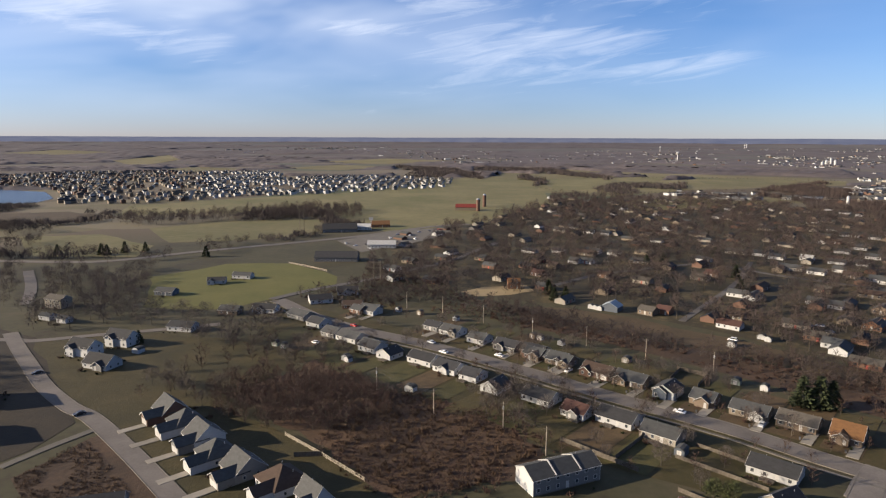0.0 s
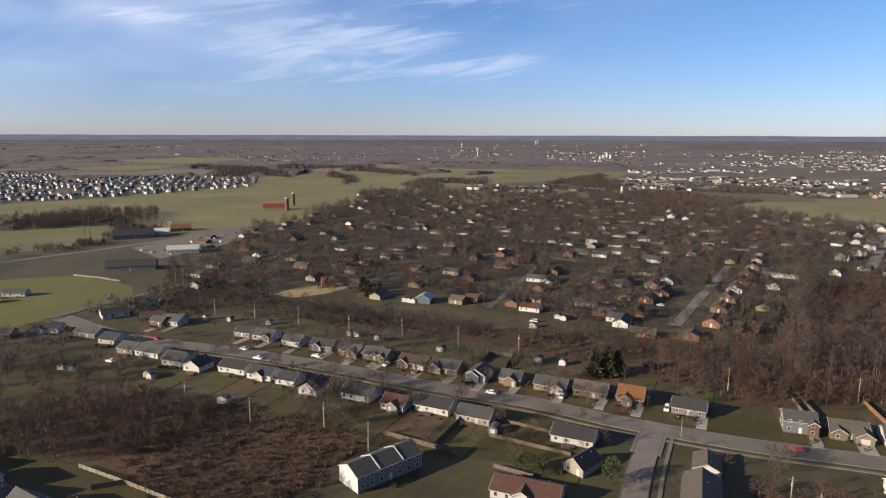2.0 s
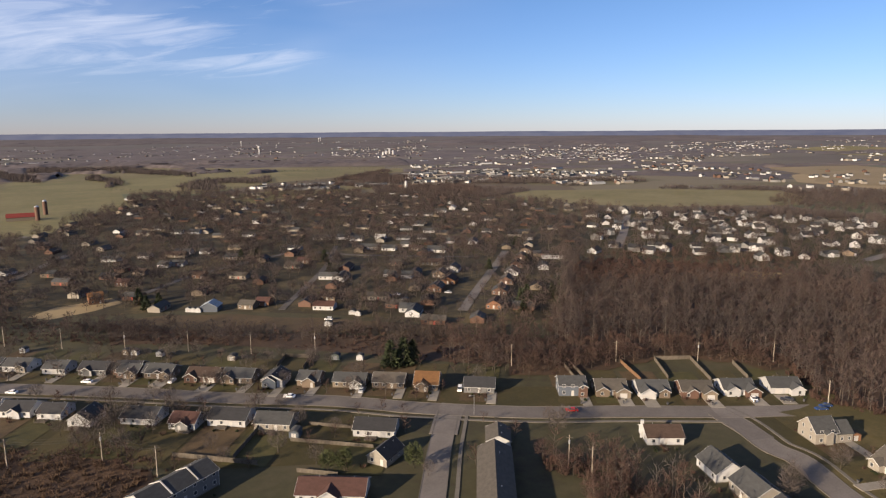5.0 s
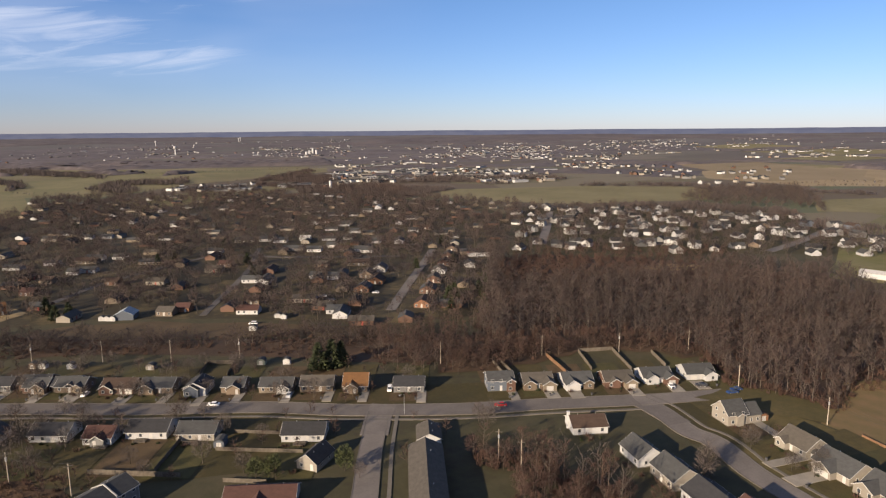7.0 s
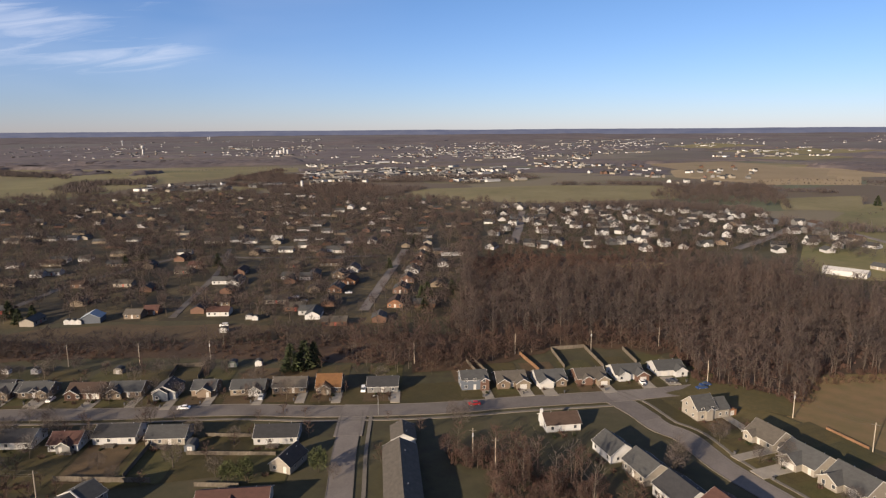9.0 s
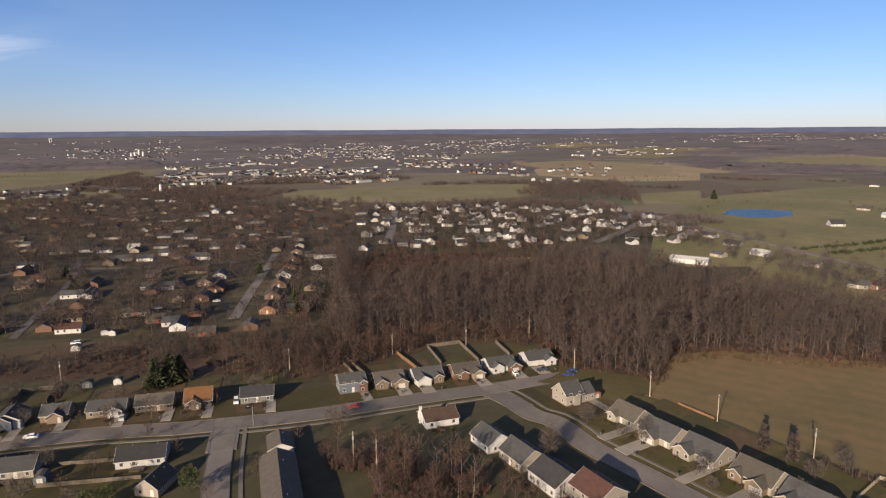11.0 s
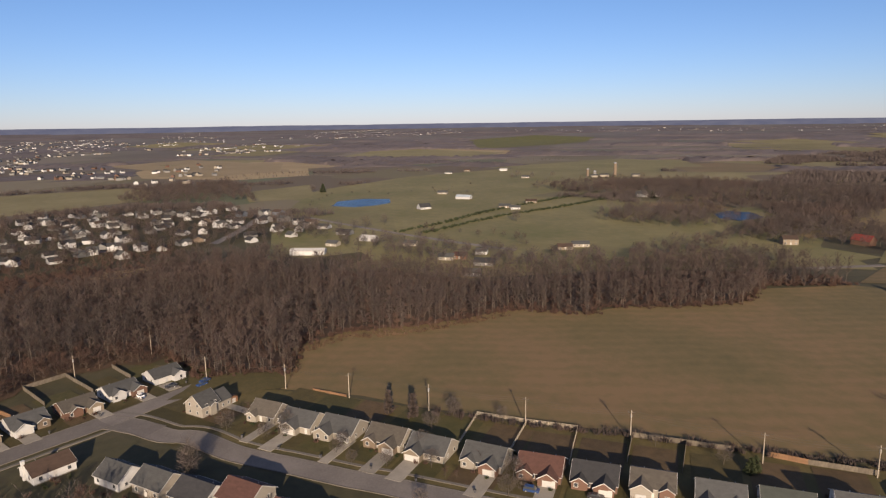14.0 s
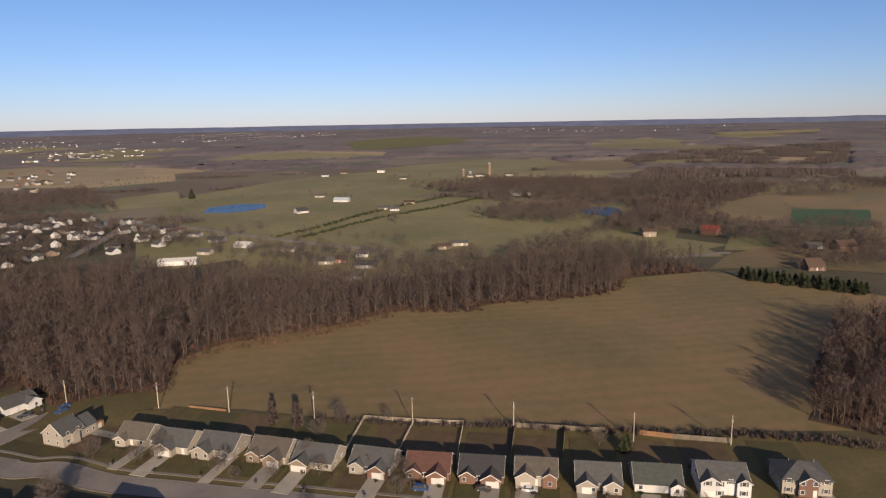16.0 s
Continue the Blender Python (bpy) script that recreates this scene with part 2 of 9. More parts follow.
M["pine"] = material("pine_needles", (0.017, 0.024, 0.0075), (0.046, 0.052, 0.016), 0.5, bump=0, island=True)
M["dry_weed"] = material("dry_weed", (0.038, 0.0235, 0.0148), (0.086, 0.0535, 0.033), 0.3, bump=0, island=True)
ROOF, WALL = {}, {}
for k, a in (("gray", (0.098, 0.101, 0.102)), ("dark", (0.054, 0.055, 0.060)), ("tan", (0.128, 0.114, 0.096)), ("brown", (0.095, 0.062, 0.046)),
             ("red", (0.125, 0.062, 0.050)), ("orange", (0.25, 0.125, 0.05)), ("green", (0.072, 0.082, 0.074)), ("barn_red", (0.30, 0.05, 0.04)),
             ("metal", (0.45, 0.52, 0.58)), ("white", (0.7, 0.7, 0.68))):
    ROOF[k] = material(k + "_shingles", tuple(v * 0.34 for v in a), tuple(v * 0.54 for v in a), 0.6, rough=0.9, bump=0.4, fine=9, stretch=(1, 1, 3))
for k, a in (("white", (0.66, 0.67, 0.68)), ("cream", (0.46, 0.42, 0.36)), ("tan", (0.34, 0.28, 0.21)), ("brick", (0.22, 0.125, 0.09)), ("stone", (0.29, 0.22, 0.16)),
             ("gray", (0.30, 0.30, 0.30)), ("blue", (0.17, 0.20, 0.25)), ("orange_brick", (0.36, 0.18, 0.10)), ("green", (0.33, 0.38, 0.32))):
    WALL[k] = material(k + "_wall", tuple(v * (0.44 if k == "white" else 0.35) for v in a), tuple(v * (0.53 if k == "white" else 0.44) for v in a), 0.7, rough=0.8, bump=0.2, fine=12, stretch=(1, 1, 6))
M["trim"] = material("white_trim", (0.29, 0.285, 0.275), (0.36, 0.355, 0.345), 2, rough=0.5, bump=0.05)
M["dark_trim"] = material("dark_trim", (0.05, 0.05, 0.055), (0.08, 0.08, 0.085), 2, rough=0.5, bump=0.05)
M["door_red"] = material("red_door", (0.22, 0.05, 0.04), (0.28, 0.07, 0.05), 2, rough=0.5, bump=0.05)
M["glass"] = material("window_glass", (0.025, 0.03, 0.036), (0.045, 0.05, 0.058), 0.8, rough=0.08, bump=0.02, spec=0.6)
M["wood"] = material("weathered_wood", (0.0583, 0.0494, 0.0388), (0.1049, 0.0902, 0.0726), 1.5, rough=0.9, bump=0.4, stretch=(1, 1, 0.3))
M["pale_wood"] = material("pale_wood", (0.2056, 0.1771, 0.1371), (0.2856, 0.2513, 0.1999), 1.5, rough=0.9, bump=0.3)
M["new_wood"] = material("new_wood", (0.1069, 0.0596, 0.0329), (0.1480, 0.0864, 0.0493), 1.5, rough=0.85, bump=0.3)
M["pole_wood"] = material("pole_wood", (0.2056, 0.1771, 0.1428), (0.2970, 0.2628, 0.2171), 1.5, rough=0.9, bump=0.4, stretch=(1, 1, 0.2))
M["metal"] = material("galvanised_metal", (0.35, 0.36, 0.37), (0.5, 0.51, 0.52), 3, rough=0.45, metal=0.8, bump=0.05)
M["rubber"] = material("rubber", (0.02, 0.02, 0.02), (0.035, 0.035, 0.035), 4, rough=0.8)
M["wire"] = material("wire", (0.03, 0.03, 0.03), (0.05, 0.05, 0.05), 4, rough=0.6, bump=0)
PAINT = {k: material(k + "_car_paint", tuple(v * 0.92 for v in a), a, 2, rough=0.25, bump=0.0, spec=0.6) for k, a in
         (("white", (0.75, 0.75, 0.75)), ("red", (0.35, 0.03, 0.03)), ("blue", (0.022, 0.045, 0.12)), ("black", (0.03, 0.03, 0.034)), ("silver", (0.42, 0.43, 0.45)))}


# ---- helpers for meshes ----
def to_mesh(name, bm, *mats):
    bmesh.ops.recalc_face_normals(bm, faces=bm.faces)
    me = bpy.data.meshes.new(name)
    bm.to_mesh(me)
    bm.free()
    for m in mats:
        me.materials.append(m)
    return me


def part(name, data, mat, parent, label=""):
    """Links a bmesh, or a mesh that is shared, as one object under a thing or a part."""
    if isinstance(data, bmesh.types.BMesh):
        data = to_mesh(name, data, mat)
    ob = new(name, data)
    ob.parent = parent
    return tagged(ob, label)


def box(bm, x0, x1, y0, y1, z0, z1):
    v = [bm.verts.new((x, y, z)) for z in (z0, z1) for x, y in ((x0, y0), (x1, y0), (x1, y1), (x0, y1))]
    for f in ((3, 2, 1, 0), (4, 5, 6, 7), (0, 1, 5, 4), (1, 2, 6, 5), (2, 3, 7, 6), (3, 0, 4, 7)):
        bm.faces.new([v[i] for i in f])
    return bm


def boxes(*dims):
    bm = bmesh.new()
    for d in dims:
        box(bm, *d)
    return bm


def prism(bm, profile, y0, y1, axis="y"):
    """Extrudes a profile of (across, up) along y, or along x."""
    def at(u, w, z):
        return (u, w, z) if axis == "y" else (w, u, z)
    a = [bm.verts.new(at(u, y0, z)) for u, z in profile]
    b = [bm.verts.new(at(u, y1, z)) for u, z in profile]
    n = len(profile)
    bm.faces.new(a), bm.faces.new(b[::-1])
    for i in range(n):
        bm.faces.new((a[i], a[(i + 1) % n], b[(i + 1) % n], b[i]))
    return bm


def tube(bm, p, q, r0, r1, sides=6):
    p, q = Vector(p), Vector(q)
    d = (q - p).normalized()
    s = d.orthogonal().normalized()
    t = d.cross(s)
    rings = [[bm.verts.new(c + (s * math.cos(k * math.tau / sides) + t * math.sin(k * math.tau / sides)) * r) for k in range(sides)] for c, r in ((p, r0), (q, r1))]
    for i in range(sides):
        bm.faces.new((rings[0][i], rings[0][(i + 1) % sides], rings[1][(i + 1) % sides], rings[1][i]))
    bm.faces.new(rings[0][::-1]), bm.faces.new(rings[1])
    return bm


def gz(x, y):
    """The land's height: level round the suburb, bent up to fit the camera's horizon."""
    r = math.hypot(x, y)
    return 0.0 if r < 2000 else EYE * ((r - 2000) / 2000) ** 2 * 0.97


CLEAR = []  # circles (x, y, r) of houses and roads, which trees keep out of
OPEN = []   # outlines of fields, lawns and ponds
LAYER = [0]


def layer():
    """Flush pieces of land lie a few millimetres above one another."""
    LAYER[0] += 1
    return 0.0028 * LAYER[0]


# ---- the land ----
RIDGE_AT = 131.0


def land():
    radii = [0, 40, 100, 200, 350, 550, 800, 1100, 1400, 1700, 2000] + [2000 + 50 * k for k in range(1, 41)]
    n = 144
    vs = [(0, 0, 0)]
    fs = []
    for r in radii[1:]:
        for k in range(n):
            a = k * math.tau / n
            x, y = r * math.sin(a), r * math.cos(a)
            z = gz(x, y)
            if r > 3000:
                z += 5.5 * (r - 3000) / 1000 * (noise.noise((x / 700, y / 700, 3)) - 0.25)
            # a low ridge on the south-east skyline
            z += 9 * math.exp(-((math.degrees(a) - RIDGE_AT) / 2.4) ** 2) * max(0.0, (r - 3500) / 500)
            vs.append((x, y, z))
    for k in range(n):
        fs.append((0, 1 + (k + 1) % n, 1 + k))
    for i in range(len(radii) - 2):
        for k in range(n):
            a, b = 1 + i * n + k, 1 + i * n + (k + 1) % n
            fs.append((a, b, b + n, a + n))
    me = bpy.data.meshes.new("ground")
    me.from_pydata(vs, [], fs)
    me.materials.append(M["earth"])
    for f in me.polygons:
        f.use_smooth = True
    return tagged(new("ground", me), "brown winter ground with thin dry grass", "ground", kind="structure")


land()


def patch(name, label, mat, corners, z=0.02, cat="field", edge=0.0, seed=1, step=0):
    """A flat piece of land with the given corners and a slightly wavy edge, laid on the ground."""
    pts = []
    z = layer() - (0 if cat != "pond" else -0.05)
    if cat in ("field", "pond"):
        OPEN.append((corners, min(c[0] for c in corners), max(c[0] for c in corners), min(c[1] for c in corners), max(c[1] for c in corners), cat))
    rnd = random.Random(seed)
    n = len(corners)
    for i in range(n):
        a, b = Vector(corners[i]), Vector(corners[(i + 1) % n])
        k = max(1, int((b - a).length / (step or 1e9)))
        for j in range(k):
            p = a.lerp(b, j / k)
            pts.append((p.x + rnd.uniform(-edge, edge), p.y + rnd.uniform(-edge, edge)))
    bm = bmesh.new()
    f = bm.faces.new([bm.verts.new((x, y, 0)) for x, y in pts])
    if f.normal.z < 0:
        f.normal_flip()
    if max(math.hypot(*p) for p in pts) > 1900:
        bmesh.ops.triangulate(bm, faces=bm.faces[:])
        for _ in range(7):
            long = [e for e in bm.edges if e.calc_length() > 70]
            if not long:
                break
            bmesh.ops.subdivide_edges(bm, edges=long, cuts=1)
            bmesh.ops.triangulate(bm, faces=bm.faces[:])
    for v in bm.verts:
        v.co.z = gz(v.co.x, v.co.y) + z * (1 if math.hypot(v.co.x, v.co.y) < 1900 else 3 if math.hypot(v.co.x, v.co.y) < 3000 else 9)
    bm.normal_update()
    for f in bm.faces:
        if f.normal.z < 0:
            f.normal_flip()
    me = bpy.data.meshes.new(name)
    bm.to_mesh(me)
    bm.free()
    me.materials.append(mat)
    return tagged(new(name, me), label, cat, kind="structure")


YARD = [0.14]


def yard(mat, x, y, rot, w, d):
    """The grass of one plot: a rectangle with its middle at x, y."""
    YARD[0] += 0.0009
    bm = bmesh.new()
    f = bm.faces.new([bm.verts.new((u * w / 2, v * d / 2, 0)) for u, v in ((-1, -1), (1, -1), (1, 1), (-1, 1))])
    me = bpy.data.meshes.new("lawn")
    bm.to_mesh(me)
    bm.free()
    me.materials.append(M[mat])
    ob = new("lawn", me)
    ob.matrix_world = pose(x, y, YARD[0], 0, 0, rot)
    return tagged(ob, {"yard_green": "dull green grass of a house plot", "yard_brown": "brown winter grass of a house plot", "yard_olive": "olive grass of a house plot"}[mat], "lawn", kind="structure")


def smooth_line(pts, per=6):
    """A smooth line through the given points."""
    p = [Vector((*q, 0)) for q in pts]
    p = [p[0] * 2 - p[1]] + p + [p[-1] * 2 - p[-2]]
    out = []
    for i in range(1, len(p) - 2):
        for j in range(per):
            t = j / per
            a, b, c, d = p[i - 1], p[i], p[i + 1], p[i + 2]
            out.append(0.5 * (2 * b + (c - a) * t + (2 * a - 5 * b + 4 * c - d) * t * t + (3 * b - a - 3 * c + d) * t ** 3))
    out.append(p[-2])
    return out


def ribbon(name, label, mat, line, x0, x1, z0, z1, cat, per=6):
    """A strip along a line, from x0 to x1 metres to its right, as a slab from z0 to z1."""
    q = smooth_line(line, per) if per > 1 else [Vector((*k, 0)) for k in line]
    bm = bmesh.new()
    rows = []
    for i, c in enumerate(q):
        d = (q[min(i + 1, len(q) - 1)] - q[max(i - 1, 0)]).normalized()
        r = Vector((d.y, -d.x, 0))
        g = gz(c.x, c.y)
        rows.append([bm.verts.new((c + r * u) + Vector((0, 0, g + z))) for u, z in ((x0, z0), (x0, z1), (x1, z1), (x1, z0))])
    for a, b in zip(rows, rows[1:]):
        for i in range(3):
            bm.faces.new((a[i], a[i + 1], b[i + 1], b[i]))
    bm.faces.new(rows[0]), bm.faces.new(rows[-1][::-1])
    return tagged(new(name, to_mesh(name, bm, mat)), label, cat, kind="structure")


def street(line, width, kerbs=True, walks=(), mat="asphalt", label="grey asphalt residential street with concrete kerbs", lift=0.0):
    h = width / 2
    k = layer() + 0.2 + lift
    CLEAR.extend((c.x, c.y, h + 4.5) for c in smooth_line(line, 8))
    ribbon("road", label, M[mat], line, -h, h, 0.0, k, "road")
    if kerbs:
        for s in (-1, 1):
            a, b = sorted((s * h, s * (h + 0.25)))
            ribbon("kerb", "pale concrete kerb along the street", M["concrete"], line, a, b, 0.0, k + 0.07, "kerb")
    for s in walks:
        a, b = sorted((s * (h + 2.6), s * (h + 3.8)))
        ribbon("pavement", "pale concrete pavement beside the street", M["concrete"], line, a, b, 0.0, k + 0.03, "pavement")

street([(-103.0, 397.0), (-98.3, 391.9), (-71.0, 357.6), (-42.5, 332.8), (-6.4, 307.6), (36.0, 271.9), (66.3, 243.8), (100.1, 215.5), (122.9, 191.4), (153.2, 165.0), (179.3, 147.0), (202.0, 130.3), (207.5, 126.5)], 9.6, walks=(1,))
street([(207.5, 126.5), (204.9, 115.6), (197.4, 100.6), (196.0, 90.1), (186.0, 73.5), (178.9, 54.1), (171.7, 34.9), (168.0, 23.1), (154.0, -16.8), (141.6, -58.3), (131.8, -107.4), (120.1, -153.4)], 8.6, walks=(-1,))
street([(129.8, 183.3), (109.8, 160.4), (93.5, 140.1), (75.0, 118.1), (50.5, 88.7)], 7.2, walks=(-1,))
street([(206.2, 127.0), (224.1, 115.0), (240.1, 105.0)], 9.0)
street([(135.0, 187.2), (127.8, 180.6), (117.5, 169.2)], 9.5, kerbs=False, lift=0.012, label='grey asphalt junction')
street([(198.1, 132.6), (206.1, 125.7), (204.0, 115.1), (200.2, 105.3)], 9.4, kerbs=False, lift=0.012, label='grey asphalt junction')
street([(206.1, 125.7), (216.0, 119.8), (226.9, 113.1)], 8.8, kerbs=False, lift=0.012, label='grey asphalt junction')
street([(-222.2, 325.6), (-206.6, 306.2), (-185.6, 281.3), (-161.8, 253.7), (-140.0, 232.9), (-125.3, 222.0), (-101.8, 198.4), (-82.8, 178.1), (-67.4, 160.8), (-49.1, 138.8)], 6.4)
street([(-235.3, 312.1), (-214.3, 314.2), (-202.0, 312.5), (-174.0, 323.2), (-143.7, 333.6), (-120.2, 343.4)], 5.2, kerbs=False, label='narrow grey side street between scattered houses')
street([(-135.1, 186.7), (-128.2, 199.8), (-120.3, 212.8)], 3.0, kerbs=False, mat='concrete', label='pale concrete path across the lawn')
street([(215.2, 289.7), (252.6, 324.3), (321.0, 386.3), (357.0, 419.6)], 5.6, label='grey asphalt street between brick houses')
street([(442.5, 371.9), (525.4, 434.3), (631.4, 517.8)], 8.0, label='pale street through the far subdivision')
street([(548.9, 354.8), (517.1, 316.4), (521.2, 291.0)], 8.0, label='pale street through the far subdivision')
street([(550.9, 221.1), (628.7, 223.3), (757.8, 237.1)], 8.0, label='pale street through the far subdivision')
street([(-372.6, 523.2), (-311.0, 519.5), (-268.3, 525.2), (-215.6, 569.1), (-142.8, 620.9), (-83.4, 666.2), (-15.4, 736.9), (30.3, 762.6)], 9.0, kerbs=False, label='grey two-lane highway past the fields')
street([(-311.1, 483.2), (-274.5, 427.5), (-250.3, 382.9)], 7.0, kerbs=False, label='grey side road')
street([(-107.1, 398.9), (-84.2, 427.1), (-57.2, 452.0), (-27.3, 488.2), (7.5, 535.5), (52.2, 625.3)], 6.0, kerbs=False, mat="old_asphalt", label='grey road through the older houses')
street([(76.2, 440.1), (112.6, 474.4), (162.0, 501.5), (204.2, 521.2)], 5.0, kerbs=False, mat="old_asphalt", label='grey street through the older houses')
street([(132.2, 351.9), (202.9, 446.4), (251.4, 527.7)], 4.0, kerbs=False, mat="old_asphalt", label='grey street through the older houses')
street([(223.8, 511.6), (253.1, 471.5), (321.7, 412.0)], 5.0, kerbs=False, mat="old_asphalt", label='grey street through the older houses')
street([(718.9, 186.6), (648.8, 117.3), (592.7, 59.1), (534.5, -9.5), (515.7, -36.0)], 6.5, kerbs=False, label='grey country road')
street([(445.3, -217.3), (444.4, -238.9), (451.3, -283.5)], 6.0, kerbs=False, label='pale farm lane')
patch("lawn", "olive meadows of the eastern country", M["green_pasture"], [(440, -100), (420, 0), (450, 80), (500, 160), (640, 150), (720, 215), (900, 230), (1000, 100), (900, -80), (880, -160), (760, -330), (560, -300), (450, -240)], 0.01, "lawn", 3, step=40)
patch("lawn", "patchy olive-brown lawns among the older houses", M["old_ground"], [(-65.8, 745.7), (-17.4, 946.0), (157.5, 1098.4), (375.5, 1052.8), (547.4, 899.1), (634.2, 679.3), (568.6, 521.5), (401.3, 374.3), (324.4, 324.4), (247.0, 247.1), (194.2, 269.1), (143.3, 333.4), (86.0, 382.0), (49.7, 396.3), (-36.1, 460.3)], 0.01, "lawn", 3, step=40)
patch("lawn", "olive lawns of the far subdivision", M["lawn"], [(395.0, 362.1), (636.8, 574.2), (750.6, 478.2), (790.8, 282.9), (677.2, 220.8), (622.6, 147.8), (582.0, 137.5), (556.9, 196.9), (494.4, 260.7), (441.0, 333.6)], 0.01, "lawn", 3, step=40)
patch("lawn", "olive grass round country houses", M["green_pasture"], [(486.7, 156.3), (718.5, 214.7), (610.8, 70.9), (515.7, -36.0), (487.7, -103.7), (445.9, -103.0), (426.8, -29.2), (438.6, 23.1), (450.7, 76.5)], 0.01, "lawn", 3, step=40)
patch("field", "tan grass clearing among bare trees", M["straw_field"], [(13.4, 418.9), (25.4, 435.6), (56.6, 439.5), (62.4, 426.1), (42.4, 413.1), (20.4, 409.7)], 0.01, "field", 2, step=12)
patch("weeds", "brown leaf litter under the wood", M["litter"], [(254.7, 75.2), (287.0, 80.0), (309.0, 59.9), (313.2, 34.2), (326.2, 7.2), (346.0, -23.1), (335.6, -61.9), (350.0, -69.4), (351.3, -120.9), (357.9, -150.8), (396.5, -178.3), (398.2, -230.6), (415.0, -236.0), (435.1, -191.1), (438.7, -133.9), (434.3, -88.3), (421.8, -51.4), (408.1, -6.3), (422.2, 22.4), (445.5, 53.5), (435.3, 81.3), (441.1, 107.4), (466.5, 146.6), (507.6, 162.6), (469.9, 159.0), (472.7, 214.6), (458.7, 257.8), (408.5, 334.8), (362.5, 353.7), (285.0, 283.9), (231.0, 237.1), (203.8, 201.0), (236.9, 195.2), (259.7, 177.5), (276.6, 136.2), (248.8, 109.0)], 0.01, "scrub", 2, step=25)
patch("field", "wide brown stubble field with faint plough rows", M["stubble"], [(237.3, 72.1), (283.8, 81.6), (308.2, 59.8), (315.0, 34.4), (328.1, 7.2), (347.1, -23.2), (341.3, -50.4), (341.7, -64.6), (352.2, -87.8), (352.5, -121.3), (358.6, -147.6), (387.1, -169.7), (398.2, -230.6), (379.1, -254.9), (347.8, -278.7), (317.2, -296.2), (271.3, -328.4), (172, -215), (174, -172), (180.6, -129.4), (189.1, -94.8), (202.3, -50.5), (210.7, -12.8), (220.6, 16.2), (229.9, 40.7)], 0.02, "field", 1.5, step=25)
patch("lawn", "green-brown lawn behind the houses", M["verge"], [(235.9, 75.2), (227.8, 42.3), (217.9, 14.2), (206.6, -18.3), (199.1, -49.7), (186.8, -93.7), (178.2, -127.8), (162.3, -157.5), (120, -170), (110, -100), (160, -10), (176, 40), (190, 82), (205, 108), (232, 112)], 0.012, "lawn", 0, step=0)
patch("lawn", "short green-brown lawns along the main street", M["lawn"], [(-110, 405), (-55, 362), (0, 325), (50, 285), (95, 243), (125, 215), (160, 190), (195, 165), (240, 135), (255, 110), (225, 100), (205, 80), (190, 95), (205, 120), (180, 140), (100, 205), (100, 180), (80, 172), (40, 195), (-10, 250), (-60, 320), (-120, 390)], 0.012, "lawn", 0, step=0)
patch("lawn", "bright green lawn of a farmhouse", M["bright_lawn"], [(-176.7, 377.3), (-209.7, 464.6), (-172.3, 512.5), (-119.7, 518.2), (-75.4, 466.9), (-70.3, 434.1), (-107.1, 398.9), (-127.2, 374.1)], 0.014, "lawn", 2, step=20)
patch("lawn", "rough green lawn round the newer houses", M["rough_lawn"], [(-196.2, 294.4), (-204.3, 316.2), (-172.2, 331.2), (-103.0, 317.3), (-81.6, 348.3), (-43.9, 300.2), (-45.6, 276.8), (-67.2, 284.0), (-77.7, 250.2), (-81.3, 233.4), (-41.3, 201.6), (-22.1, 180.1), (-13.1, 170.3), (-28.9, 170.2), (-66.1, 163.5), (-114.0, 213.7), (-131.4, 220.5)], 0.013, "lawn", 2, step=20)
patch("lawn", "brown grass along the western street, coloured dark for shade", M["shaded_grass"], [(-286.5, 357.2), (-253.5, 346.1), (-204.3, 316.2), (-131.4, 220.5), (-131.1, 197.0), (-147.7, 176.1)], 0.013, "lawn", 2, step=20)
patch("weeds", "reddish-brown weeds and scrub", M["weeds"], [(-84.8, 244.3), (-57.0, 284.1), (-23.4, 250.7), (-2.9, 245.0), (15.7, 224.1), (27.8, 206.2), (31.2, 190.8), (19.6, 180.4), (-9.9, 170.3), (-22.1, 180.1), (-41.3, 201.6)], 0.016, "scrub", 3.5, step=6)
patch("weeds", "brown weeds on a building plot", M["weeds"], [(-126.9, 179.4), (-118.3, 207.2), (-112.9, 211.5), (-91.6, 189.9), (-73.3, 169.9), (-70.6, 159.4), (-104.8, 154.2)], 0.016, "scrub", 1, step=12)
patch("weeds", "reddish-brown scrub strip under the power line", M["weeds"], [(47.1, 379.4), (76.6, 344.7), (107.6, 318.2), (148.4, 281.0), (193.7, 249.5), (223.9, 220.1), (197.7, 194.3), (168.5, 217.6), (117.7, 276.8), (80.8, 314.6), (41.1, 340.5)], 0.016, "scrub", 2, step=20)
patch("field", "tan grass strip behind the older houses", M["dry_lawn"], [(47.5, 381.6), (72.3, 381.1), (109.5, 356.1), (144.4, 322.0), (173.0, 289.9), (189.1, 267.2), (180.8, 255.7), (129.2, 302.2), (77.1, 346.6)], 0.014, "field", 2, step=20)
patch("field", "wide green-brown pasture", M["green_pasture"], [(-454.8, 951.0), (-336.1, 1071.4), (-150.7, 1214.5), (50.4, 1655.7), (240.5, 1599.1), (146.0, 1166.1), (10.6, 772.4), (-109.4, 769.1), (-178.5, 921.9), (-286.5, 862.8), (-421.1, 833.4)], 0.02, "field", 2, step=40)
BARN_FIELD = [(-173, 1153), (207, 1374), (164, 998), (87, 875), (51, 779), (-15, 723), (-57, 692), (-93, 745)]
patch("field", "olive field before the red barn", M["green_pasture"], BARN_FIELD, 0.02, "field", 2, step=40)
CLEARING = [(420, 256), (444, 257), (458, 230), (440, 225), (417, 240)]
